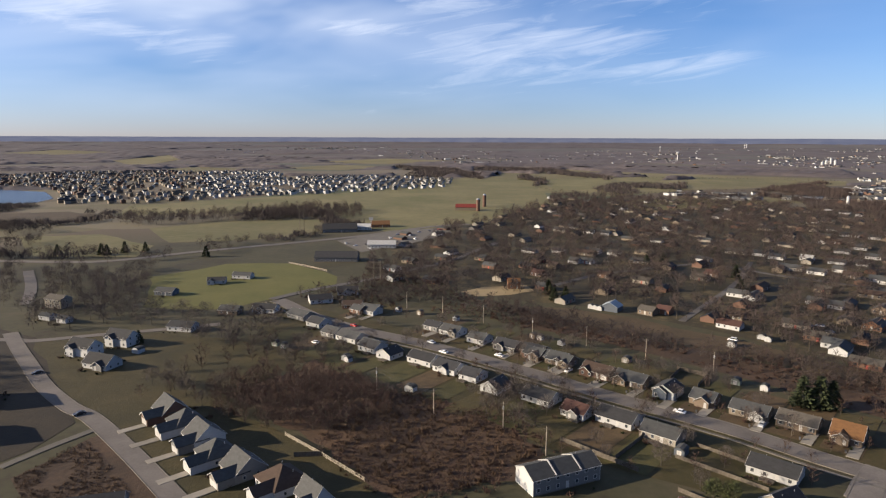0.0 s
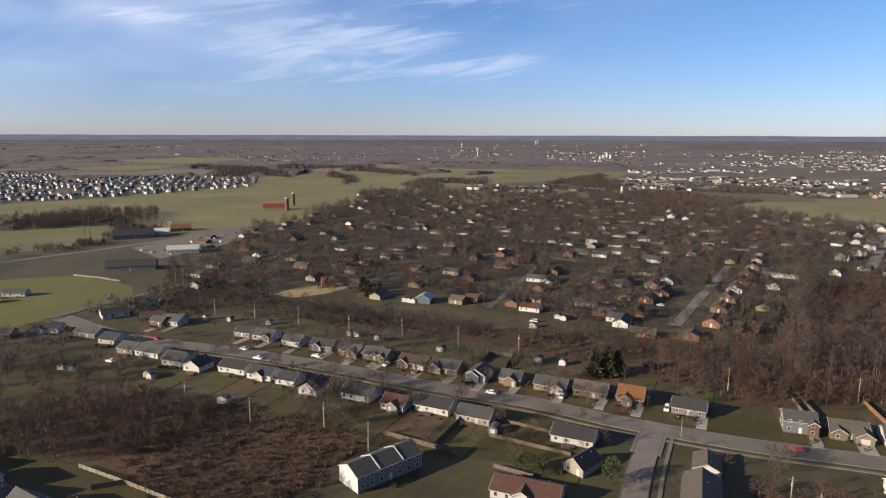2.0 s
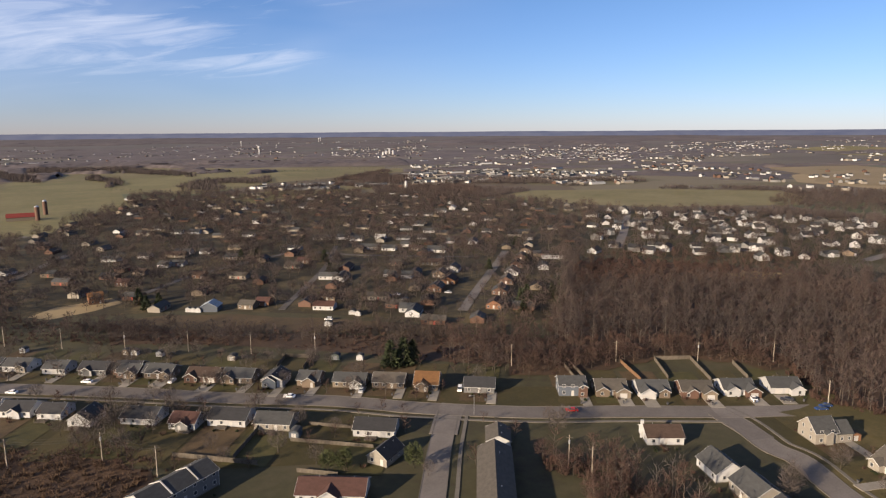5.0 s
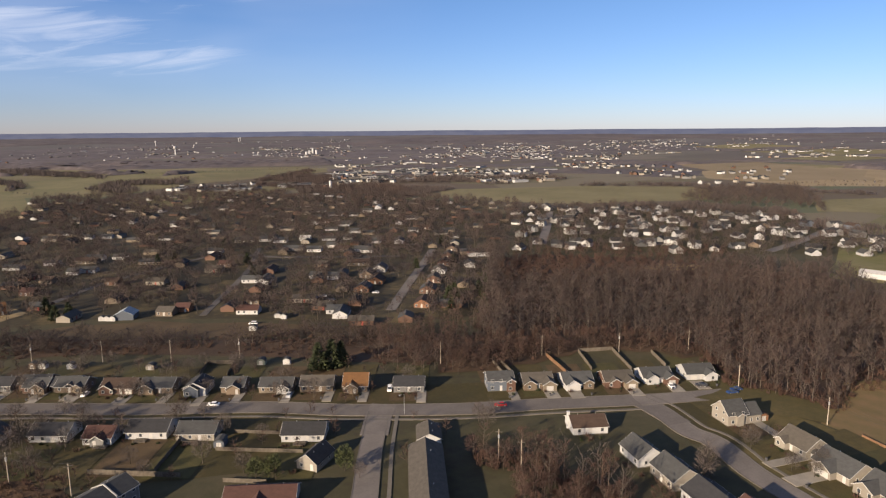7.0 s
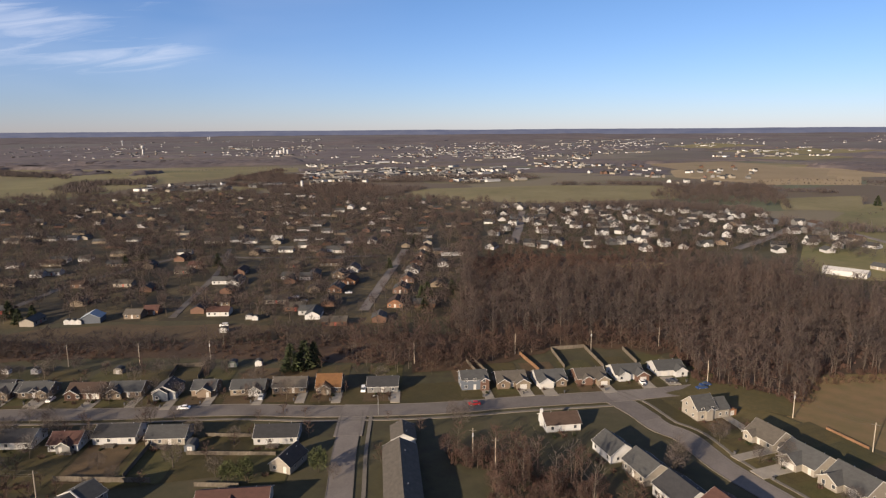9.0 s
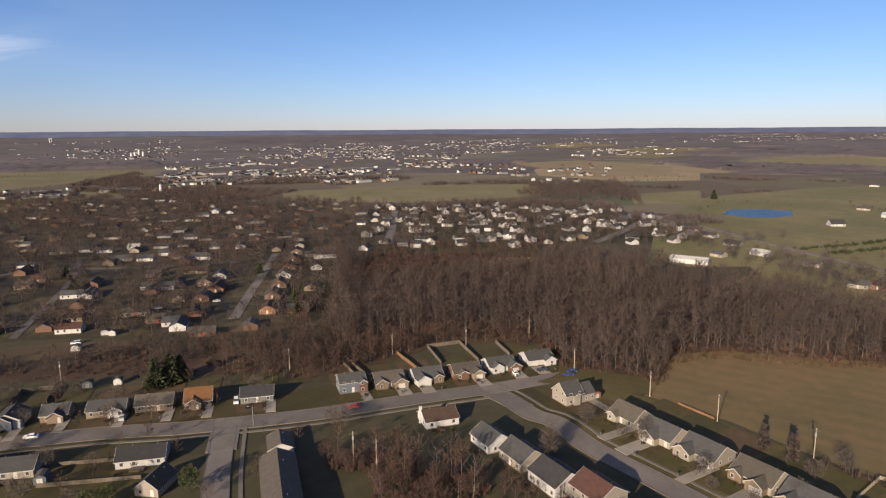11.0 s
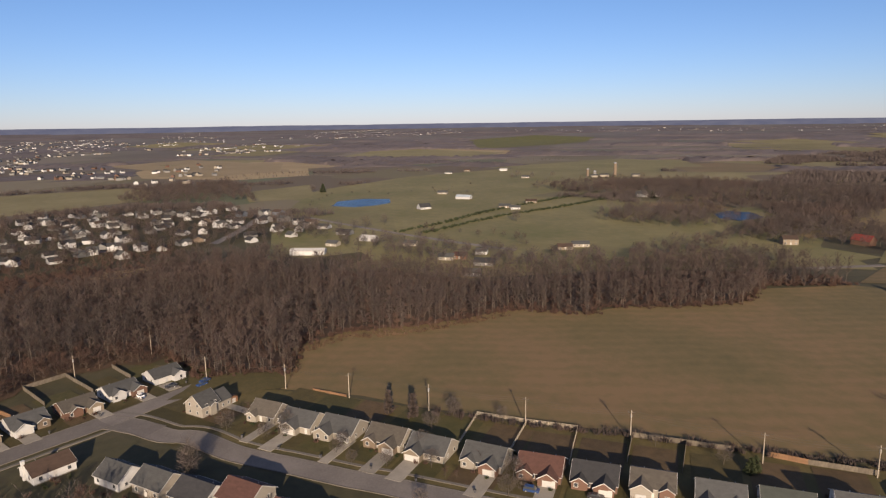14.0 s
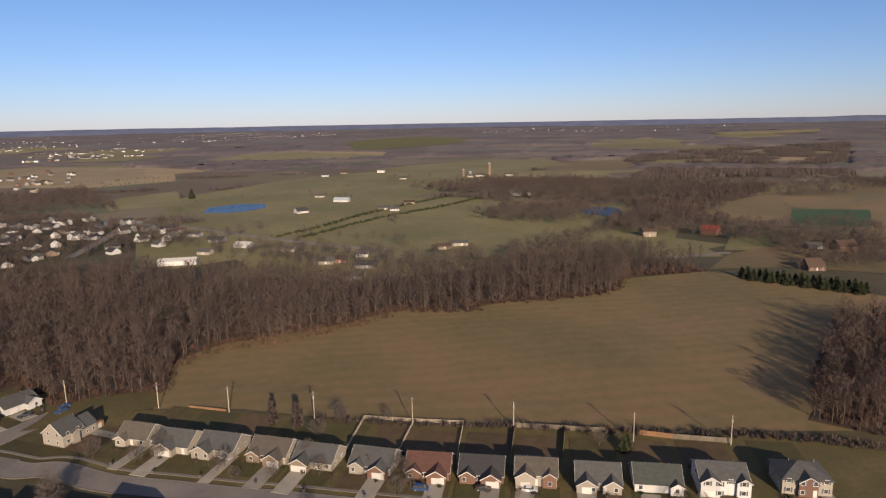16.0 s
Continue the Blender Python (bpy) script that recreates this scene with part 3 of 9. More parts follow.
patch("field", "tan grass clearing in the brush", M["straw_field"], CLEARING, 0.02, "field", 2, step=8)
patch("field", "pale green-brown hay field", M["green_pasture"], [(-322.0, 715.0), (-259.7, 780.7), (-149.4, 805.9), (-131.8, 676.9), (-190.8, 637.4), (-260.6, 618.3)], 0.02, "field", 2, step=30)
patch("field", "pale meadow", M["green_pasture"], [(-426.5, 650.4), (-352.5, 671.6), (-269.5, 601.5), (-258.3, 543.3), (-342.8, 541.7)], 0.02, "field", 2, step=30)
patch("field", "brown meadow", M["dry_lawn"], [(-598.9, 840.4), (-502.7, 876.0), (-398.3, 816.0), (-450.4, 759.7), (-540.8, 757.2)], 0.02, "field", 2, step=30)
patch("field", "long olive field beyond the houses", M["pasture"], [(642.9, 791.3), (763.7, 831.9), (948.8, 721.1), (1074.6, 573.3), (1022.2, 501.3), (891.9, 449.1), (723.0, 548.8), (666.4, 643.7)], 0.02, "field", 2, step=40)
patch("field", "straw-coloured field", M["straw_field"], [(1475.4, 760.9), (1715.6, 761.7), (1669.2, 412.2), (1317.4, 323.3), (1218.5, 440.2), (1280.4, 647.3)], 0.02, "field", 3, step=60)
patch("field", "dark tan field", M["pasture"], [(277.8, 1881.7), (430.0, 1532.2), (629.0, 1635.0), (968.3, 1583.8), (873.2, 1429.1), (496.1, 1293.8), (295.5, 1183.6), (189.1, 1303.8)], 0.02, "field", 3, step=60)
patch("field", "broad olive pasture", M["green_pasture"], [(904.0, 260.5), (1035.2, 223.9), (1255.0, 118.2), (1477.7, -109.0), (1681.7, -419.0), (1510.1, -513.7), (1230.3, -306.6), (996.0, -159.2), (899.8, -80.7), (876.3, -155.5), (716.7, -244.7), (597.7, -238.3), (499.6, -152.4), (539.7, -95.3), (536.8, -0.4), (610.8, 70.9), (702.6, 80.5), (757.8, 123.5)], 0.02, "field", 3, step=60)
patch("field", "straw-coloured field", M["straw_field"], [(1775.6, 847.7), (1877.0, 729.6), (1766.8, 472.6), (1426.2, 394.4), (1346.7, 546.9), (1317.1, 632.3)], 0.02, "field", 3, step=60)
patch("field", "straw-coloured field", M["straw_field"], [(1922.6, 378.2), (2337.8, 309.1), (2487.0, 105.8), (2316.0, -152.9), (2056.0, -117.8), (2007.1, 119.7)], 0.02, "field", 3, step=60)
patch("field", "brown ploughed field", M["stubble"], [(1544.0, -440.5), (1568.9, -650.4), (1343.1, -646.5), (1258.1, -428.3)], 0.02, "field", 3, step=60)
patch("field", "brown ploughed field", M["stubble"], [(566.7, -354.2), (625.9, -428.7), (719.0, -656.0), (649.3, -688.3), (425.4, -456.1), (458.2, -422.5), (549.9, -417.6)], 0.02, "field", 3, step=60)
patch("field", "brown ploughed field", M["stubble"], [(763.8, -513.6), (928.1, -631.8), (944.6, -789.6), (835.8, -760.7), (745.1, -679.4)], 0.02, "field", 3, step=60)
patch("field", "dark green winter wheat", M["wheat_field"], [(657.4, -483.7), (627.0, -554.6), (525.7, -469.7), (558.4, -412.2)], 0.05, "field", 1, step=60)
patch("lawn", "green lawn by the barn", M["lawn"], [(507.1, 160.4), (484.1, 128.6), (510.5, 85.6), (488.0, 78.1), (454.2, 91.9), (445.3, 111.9)], 0.02, "lawn", 2, step=20)
patch("pond", "blue pond among pastures", M["water"], [(810.6, 172.0), (860.5, 173.8), (887.7, 143.4), (883.5, 108.3), (839.3, 101.8), (811.0, 118.5), (797.1, 142.4)], 0.06, "pond", 0.8, step=12)
patch("pond", "blue pond among pastures", M["water"], [(712, -263), (733, -285), (722, -306), (679, -301), (661, -270), (677, -255)], 0.06, "pond", 0.8, step=12)
patch("pond", "blue pond among pastures", M["water"], [(951, -363), (984, -388), (955, -395), (926, -369)], 0.06, "pond", 0.8, step=12)
patch("pond", "blue pond among pastures", M["water"], [(-834.3, 1148.8), (-833.6, 1236.9), (-720.5, 1189.9), (-629.3, 1060.2), (-616.2, 986.8), (-703.9, 966.8)], 0.06, "pond", 0.8, step=12)
patch("field", "distant tan field", M["pasture"], [(1617.8, -550.2), (1624.2, -819.9), (1417.7, -960.8), (1416.7, -715.8)], 0.02, "field", 3, step=60)
patch("field", "distant tan field", M["pasture"], [(2245.3, -866.5), (2213.5, -1222.1), (1913.0, -1390.2), (1937.2, -1070.5)], 0.02, "field", 3, step=60)
patch("field", "distant tan field", M["pasture"], [(2612.4, -1007.5), (2639.6, -1265.5), (2377.1, -1369.4), (2350.5, -1127.8)], 0.02, "field", 3, step=60)
patch("field", "distant tan field", M["pasture"], [(1136.2, -547.6), (1168.9, -648.3), (1083.7, -681.9), (1055.9, -586.1)], 0.02, "field", 3, step=60)
patch("field", "distant tan field", M["pasture"], [(968.9, -375.5), (979.5, -486.9), (907.3, -553.9), (899.0, -447.3)], 0.02, "field", 3, step=60)
patch("field", "distant tan field", M["pasture"], [(1834.3, -1058.8), (1861.5, -1305.9), (1646.9, -1368.5), (1614.5, -1133.9)], 0.02, "field", 3, step=60)
patch("field", "distant tan field", M["pasture"], [(2647.5, -1523.8), (2673.0, -1735.1), (2444.1, -1771.7), (2417.3, -1570.8)], 0.02, "field", 3, step=60)
for c, outline, name in (("brown ploughed field", [(598, -328), (719, -442), (686, -504), (560, -412), (556, -354)], "stubble"), ("brown ploughed field", [(785, -535), (739, -629), (648, -553), (663, -494)], "stubble"),
                         ("tan grass field on a rise", [(800, -530), (913, -640), (909, -771), (825, -701), (811, -593)], "pasture"), ("grey-tan field between woods", [(936, -284), (949, -499), (879, -471), (844, -256)], "pasture"),
                         ("long tan field on a rise", [(1141, -243), (1067, -460), (1199, -495), (1248, -654), (1341, -286)], "pasture"), ("pale field on a far rise", [(1436, -973), (1380, -1092), (1613, -1250), (1591, -1108)], "straw_field"),
                         ("olive meadow along the farm lane", [(458, -161), (437, -271), (470, -278), (518, -230), (496, -174)], "green_pasture"), ("olive grass round the barns", [(461, -286), (440, -342), (461, -397), (514, -441), (547, -392), (511, -322)], "green_pasture"),
                         ("pale far field", [(2355, -903), (2195, -1167), (2335, -1241), (2509, -962)], "straw_field"), ("thin olive field before the town", [(474, 1757), (888, 1541), (960, 1666), (521, 1931)], "pasture"),
                         ("brown-olive field on a rise", [(111, 1637), (176, 1594), (280, 1715), (362, 1538), (454, 1740), (170, 1901)], "pasture")):
    patch("field", c, M[name], outline, 0.024, "field", 3, step=40)
patch("field", "distant tan field", M["pasture"], [(-890.6, 1949.2), (-796.2, 2145.3), (-584.2, 2043.6), (-686.4, 1847.0)], 0.02, "field", 3, step=60)
patch("field", "distant tan field", M["pasture"], [(-476.1, 2485.9), (-242.0, 2715.9), (34.2, 2600.6), (-212.3, 2380.2)], 0.02, "field", 3, step=60)
patch("field", "distant tan field", M["pasture"], [(137.8, 1684.6), (326.0, 1854.5), (473.7, 1754.5), (282.0, 1601.5)], 0.02, "field", 3, step=60)
patch("field", "distant tan field", M["pasture"], [(459.8, 1354.3), (634.0, 1462.6), (739.0, 1399.4), (564.3, 1299.8)], 0.02, "field", 3, step=60)
patch("field", "distant tan field", M["pasture"], [(-514.2, 2115.7), (-367.2, 2331.3), (-159.9, 2215.0), (-315.4, 2000.1)], 0.02, "field", 3, step=60)
patch("field", "distant tan field", M["pasture"], [(195.1, 2003.9), (393.1, 2095.4), (532.9, 1866.6), (335.3, 1791.9)], 0.02, "field", 3, step=60)
patch("field", "distant tan field", M["pasture"], [(2173.8, 876.8), (2424.9, 779.9), (2388.4, 594.4), (2146.9, 689.1)], 0.02, "field", 3, step=60)
patch("field", "distant tan field", M["pasture"], [(2601.9, 1397.7), (2862.4, 1277.6), (2828.5, 1034.6), (2582.2, 1151.1)], 0.02, "field", 3, step=60)
patch("field", "distant tan field", M["pasture"], [(1668.7, 850.8), (1937.8, 749.2), (1907.9, 530.2), (1657.3, 640.1)], 0.02, "field", 3, step=60)
patch("field", "distant tan field", M["pasture"], [(2452.9, 1126.3), (2760.1, 885.8), (2736.0, 550.7), (2454.4, 786.7)], 0.02, "field", 3, step=60)
patch("field", "distant tan field", M["pasture"], [(-1734.2, 2596.2), (-1646.9, 2828.2), (-1397.1, 2808.2), (-1502.0, 2575.8)], 0.02, "field", 3, step=60)
patch("field", "straw-coloured strip of field", M["straw_field"], [(1672.1, 627.2), (1817.1, 600.0), (1802.8, 492.6), (1579.2, 289.5), (1509.2, 413.7), (1537.7, 559.0)], 0.02, "field", 3, step=50)
patch("field", "long tan strip of field", M["pasture"], [(2017.2, 409.6), (2363.6, 351.6), (2473.8, 182.1), (2202.7, -116.8), (1944.3, -3.5), (1913.9, 222.2)], 0.02, "field", 3, step=50)
patch("field", "tan strip of field between woods", M["pasture"], [(1739.2, -286.8), (1720.1, -540.5), (1442.6, -505.2), (1422.9, -284.4)], 0.02, "field", 3, step=50)
patch("field", "tan strip of field between woods", M["pasture"], [(950.5, -299.9), (991.8, -420.1), (968.2, -543.4), (907.5, -467.9), (880.1, -325.4)], 0.02, "field", 3, step=50)
patch("field", "brown field round the ponds", M["stubble"], [(817.4, -214.4), (827.1, -283.7), (762.0, -303.1), (702.9, -241.6), (711.6, -199.7)], 0.02, "field", 3, step=50)
patch("field", "far tan strip of field", M["pasture"], [(2477.7, -931.1), (2366.0, -1251.7), (2184.6, -1196.4), (2278.9, -897.6)], 0.02, "field", 3, step=50)
patch("field", "far tan strip of field", M["pasture"], [(2748.4, -1601.7), (2633.4, -2041.7), (2523.0, -1957.4), (2569.3, -1592.7)], 0.02, "field", 3, step=50)
patch("field", "straw-coloured strip of field", M["straw_field"], [(1691.1, 945.9), (1963.6, 842.4), (1751.2, 497.7), (1437.6, 418.5), (1293.3, 529.2), (1461.4, 695.8)], 0.02, "field", 3, step=50)
patch("field", "olive strip of field", M["green_pasture"], [(646.5, 1742.4), (818.5, 1664.0), (902.8, 1512.6), (746.0, 1414.0), (583.5, 1458.5)], 0.02, "field", 3, step=50)
patch("field", "tan strip of field", M["pasture"], [(423.7, 1128.7), (546.2, 1136.3), (578.0, 1042.6), (475.1, 990.7), (403.6, 1016.0)], 0.02, "field", 3, step=50)
patch("field", "olive meadow round the red barns", M["green_pasture"], [(450.4, -83.4), (506.0, -126.2), (531.9, -182.1), (594.9, -248.6), (524.0, -270.4), (476.2, -298.7), (450.1, -241.9), (440.6, -193.5), (442.3, -135.0)], 0.02, "lawn", 3, step=50)
patch("field", "brown meadow round the red barns", M["stubble"], [(445.4, -279.9), (484.8, -369.3), (447.9, -413.3), (375.8, -404.7), (365.0, -339.0), (392.7, -292.6), (400.4, -236.0)], 0.02, "lawn", 3, step=50)
patch("field", "brown meadow near the red barns", M["stubble"], [(631.8, -266.7), (717.1, -365.7), (797.1, -575.3), (610.3, -443.2), (568.5, -368.3), (562.3, -288.4)], 0.02, "lawn", 3, step=50)
patch("field", "tan field beyond the older houses", M["pasture"], [(222, 1516), (413, 1553), (448, 1252), (282, 1132), (177, 1224)], 0.02, "field", 3, step=50)
patch("field", "olive field beyond the older houses", M["green_pasture"], [(282, 1071), (480, 1126), (462, 996), (277, 902)], 0.02, "field", 3, step=50)
patch("field", "pale tan field by the far subdivision", M["pasture"], [(979, 352), (1106, 270), (907, 220), (859, 289)], 0.02, "field", 3, step=50)
patch("field", "far green winter field", M["bright_lawn"], [(2969, -2), (3191, -317), (3005, -564), (2759, -474), (2425, -42)], 0.02, "field", 3, step=50)
patch("field", "olive field between two woods", M["green_pasture"], [(1781, -393), (1650, -532), (1424, -416), (1466, -195), (1473, -26)], 0.02, "field", 3, step=50)
patch("field", "olive field beyond the barn", M["green_pasture"], [(240, 1599), (627, 1764), (410, 1383), (207, 1231)], 0.02, "field", 3, step=50)
patch("field", "far tan field", M["pasture"], [(-1200, 2407), (-1134, 2749), (-1000, 2524), (-997, 2144)], 0.02, "field", 3, step=50)
patch("car_park", "pale worn car park of the roadside shops", M["concrete"], [(-102.4, 632.3), (-57.5, 703.9), (3.7, 732.6), (9.5, 688.6), (-31.5, 613.3), (-71.5, 569.1)], 0.02, "car park", 1, step=20)


DRIVE = [0.262]


def drive(x0, y0, x1, y1, width, lift=0.3):
    DRIVE[0] += 0.001
    ribbon("driveway", "pale concrete driveway from the street to a garage", M["drive"], [(x0, y0), (x1, y1)], -width / 2, width / 2, 0.0, DRIVE[0] + lift - 0.3, "driveway", per=1)


yard("yard_olive", 37.5, 284.4, -41.5, 11.9, 8)
yard("yard_olive", 52.8, 301.6, -41.5, 11.9, 20)
yard("yard_brown", 47.8, 276.1, -41.5, 14.0, 8)
yard("yard_olive", 63.1, 293.3, -41.5, 14.0, 20)
yard("yard_olive", 61.2, 261.7, -41.5, 15.0, 8)
yard("yard_green", 76.8, 279.3, -41.5, 15.0, 20)
yard("yard_green", 72.8, 252.1, -41.5, 15.0, 8)
yard("yard_olive", 88.4, 269.7, -41.5, 15.0, 20)
yard("yard_olive", 83.0, 239.4, -41.5, 11.1, 8)
yard("yard_olive", 98.9, 257.4, -41.5, 11.1, 20)
yard("yard_brown", 95.0, 232.4, -41.5, 11.4, 8)
yard("yard_green", 110.6, 250.0, -41.5, 11.4, 20)
yard("yard_brown", 107.4, 221.3, -41.5, 15.0, 8)
yard("yard_brown", 122.7, 238.5, -41.5, 15.0, 20)
yard("yard_brown", 119.9, 211.6, -41.5, 15.0, 8)
yard("yard_brown", 135.5, 229.2, -41.5, 15.0, 20)
yard("yard_brown", 130.9, 201.1, -41.5, 12.1, 8)
yard("yard_olive", 147.1, 219.5, -41.5, 12.1, 20)
yard("yard_brown", 146.0, 186.6, -41.5, 14.4, 8)
yard("yard_green", 161.6, 204.2, -41.5, 14.4, 20)
yard("yard_brown", -53.0, 361.8, -38.0, 10.6, 8)
yard("yard_olive", -39.4, 379.1, -38.0, 10.6, 20)
yard("yard_green", -45.4, 359.8, -38.0, 11.6, 8)
yard("yard_olive", -31.9, 377.1, -38.0, 11.6, 20)
yard("yard_brown", -9.1, 328.7, -38.0, 11.8, 8)
yard("yard_brown", 4.4, 346.0, -38.0, 11.8, 20)
yard("yard_brown", 0.1, 320.3, -38.0, 13.8, 8)
yard("yard_green", 14.3, 338.4, -38.0, 13.8, 20)
yard("yard_olive", 13.3, 307.4, -38.0, 12.3, 8)
yard("yard_green", 27.5, 325.5, -38.0, 12.3, 20)
yard("yard_green", 26.4, 296.3, -38.0, 14.5, 8)
yard("yard_brown", 40.6, 314.5, -38.0, 14.5, 20)
yard("yard_brown", 38.2, 288.5, -38.0, 13.6, 8)
yard("yard_green", 52.3, 306.7, -38.0, 13.6, 20)
yard("yard_green", 47.0, 278.3, -38.0, 12.4, 8)
yard("yard_olive", 61.2, 296.4, -38.0, 12.4, 20)
yard("yard_olive", 173.9, 163.7, -36.0, 12.4, 7)
yard("yard_brown", 186.3, 180.7, -36.0, 12.4, 17)
yard("yard_green", 186.1, 155.2, -36.0, 13.8, 7)
yard("yard_olive", 199.0, 173.0, -36.0, 13.8, 17)
yard("yard_olive", 198.3, 145.0, -36.0, 13.8, 7)
yard("yard_brown", 211.2, 162.8, -36.0, 13.8, 17)
yard("yard_brown", 211.2, 135.0, -36.0, 13.8, 7)
yard("yard_green", 224.2, 152.8, -36.0, 13.8, 17)
yard("yard_olive", 225.6, 127.0, -36.0, 13.8, 7)
yard("yard_olive", 238.6, 144.8, -36.0, 13.8, 17)
yard("yard_green", 241.7, 117.4, -36.0, 13.8, 7)
yard("yard_green", 254.7, 135.2, -36.0, 13.8, 17)
yard("yard_brown", -43.3, 287.3, -38.0, 12.2, 24)
yard("yard_green", -34.5, 277.6, -38.0, 10.2, 24)
yard("yard_green", -18.2, 270.4, -38.0, 15.0, 24)
yard("yard_brown", -7.1, 259.6, -38.0, 13.2, 24)
yard("yard_green", 2.7, 250.2, -38.0, 10.4, 24)
yard("yard_olive", 10.7, 237.3, -38.0, 9.6, 24)
yard("yard_green", 27.1, 227.9, -41.5, 14.3, 24)
yard("yard_olive", 38.6, 214.8, -41.5, 11.0, 24)
yard("yard_brown", 51.9, 208.5, -41.5, 15.0, 24)
yard("yard_green", 63.5, 196.2, -41.5, 14.2, 24)
yard("yard_green", 89.3, 171.7, -41.5, 15.0, 24)
yard("yard_olive", -89.2, 343.4, -38.0, 15.0, 24)
yard("yard_green", -76.7, 328.2, -38.0, 11.6, 24)
yard("yard_brown", -65.7, 310.3, -38.0, 11.1, 24)
yard("yard_green", -55.5, 303.0, -38.0, 15.0, 24)
yard("yard_green", -43.9, 289.2, -38.0, 11.9, 24)
yard("yard_brown", 213.7, 86.4, -28.0, 14.0, 9)
yard("yard_olive", 224.5, 106.7, -28.0, 14.0, 20)
yard("yard_olive", 203.7, 73.7, -113.0, 12.6, 9)
yard("yard_olive", 225.8, 64.3, -113.0, 12.6, 20)
yard("yard_olive", 196.4, 60.3, -113.0, 14.0, 9)
yard("yard_green", 219.4, 50.5, -113.0, 14.0, 20)
yard("yard_green", 191.2, 45.9, -113.0, 14.0, 9)
yard("yard_brown", 214.3, 36.1, -113.0, 14.0, 20)
yard("yard_green", 184.8, 29.5, -113.0, 14.0, 9)
yard("yard_green", 207.8, 19.8, -113.0, 14.0, 20)
yard("yard_green", 178.3, 15.7, -113.0, 14.0, 9)
yard("yard_green", 201.3, 5.9, -113.0, 14.0, 20)
yard("yard_brown", 172.7, -1.0, -113.0, 14.0, 9)
yard("yard_brown", 195.7, -10.8, -113.0, 14.0, 20)
yard("yard_olive", 166.6, -17.5, -107.0, 14.0, 9)
yard("yard_brown", 190.5, -24.8, -107.0, 14.0, 20)
yard("yard_green", 162.1, -32.2, -107.0, 14.0, 9)
yard("yard_brown", 186.0, -39.5, -107.0, 14.0, 20)
yard("yard_green", 157.7, -47.0, -107.0, 13.1, 9)
yard("yard_brown", 181.6, -54.3, -107.0, 13.1, 20)
yard("yard_brown", 152.5, -63.1, -107.0, 13.7, 9)
yard("yard_olive", 176.4, -70.4, -107.0, 13.7, 20)
yard("yard_green", 148.6, -78.6, -107.0, 14.0, 9)
yard("yard_brown", 172.5, -85.9, -107.0, 14.0, 20)
yard("yard_brown", 144.5, -95.3, -107.0, 14.0, 9)
yard("yard_brown", 168.4, -102.6, -107.0, 14.0, 20)
yard("yard_brown", 140.7, -116.8, -107.0, 14.0, 9)
yard("yard_green", 164.6, -124.1, -107.0, 14.0, 20)
drive(44.3, 286.5, 36.6, 277.9, 3.5)
drive(55.3, 277.5, 47.7, 268.8, 3.5)
drive(66.6, 261.0, 60.9, 254.6, 5.2)
drive(80.8, 253.1, 73.2, 244.4, 3.5)
drive(89.4, 241.8, 81.8, 233.2, 3.5)
drive(101.5, 234.7, 93.9, 226.0, 3.5)
drive(115.4, 222.2, 107.8, 213.6, 3.5)
drive(127.9, 212.6, 120.3, 203.9, 3.5)
drive(137.6, 203.1, 130.0, 194.5, 3.5)
drive(153.7, 187.8, 146.1, 179.2, 3.5)
drive(-46.9, 364.7, -54.0, 355.6, 3.5)
drive(-39.0, 362.3, -46.0, 353.3, 3.5)
drive(-2.6, 331.2, -9.7, 322.2, 3.5)
drive(7.5, 322.2, 0.4, 313.1, 3.5)
drive(20.0, 309.7, 12.9, 300.7, 3.5)
drive(34.0, 298.0, 26.9, 289.0, 3.5)
drive(45.4, 290.5, 38.3, 281.4, 3.5)
drive(53.8, 280.6, 46.7, 271.6, 3.5)
drive(180.5, 165.7, 173.7, 156.4, 3.5)
drive(190.7, 154.9, 185.7, 148.0, 5.2)
drive(197.5, 148.7, 192.5, 141.8, 5.2)
drive(215.9, 134.7, 211.0, 127.8, 5.2)
drive(230.8, 126.3, 225.8, 119.4, 5.2)
drive(240.8, 121.2, 235.8, 114.3, 5.2)
drive(221.5, 89.6, 214.0, 75.5, 3.5)
drive(207.9, 67.0, 193.2, 73.3, 3.5)
drive(199.9, 59.7, 188.0, 64.8, 5.2)
drive(195.2, 38.4, 180.4, 44.7, 3.5)
drive(187.0, 25.7, 175.0, 30.8, 5.2)
drive(182.8, 17.3, 170.8, 22.4, 5.2)
drive(174.8, -5.1, 162.8, 0.0, 5.2)
drive(169.1, -21.3, 156.6, -17.5, 5.2)
drive(164.6, -36.0, 152.2, -32.2, 5.2)
drive(161.9, -45.2, 149.5, -41.4, 5.2)
drive(156.8, -61.0, 144.4, -57.2, 5.2)
drive(152.6, -77.5, 140.2, -73.7, 5.2)
drive(149.0, -92.6, 136.6, -88.8, 5.2)
drive(145.4, -123.8, 130.1, -119.1, 3.5)
drive(-103.5, 217.5, -110.9, 210.8, 3.0)
drive(-94.2, 207.0, -101.6, 200.3, 3.0)
drive(-84.4, 196.5, -91.8, 189.9, 3.0)
drive(-75.8, 184.3, -83.2, 177.6, 3.0)
drive(-64.7, 175.6, -72.1, 168.9, 3.0)
drive(-51.6, 167.5, -59.0, 160.8, 3.0)
drive(-39.0, 159.9, -46.4, 153.2, 3.0)


# ---- houses ----
SHARED = {}
FRONTS = []  # x, y, turn, width, depth of the houses near by


def shared(key, build, *mats):
    if key not in SHARED:
        SHARED[key] = to_mesh(key.split("/")[0], build(), *mats)
    return SHARED[key]


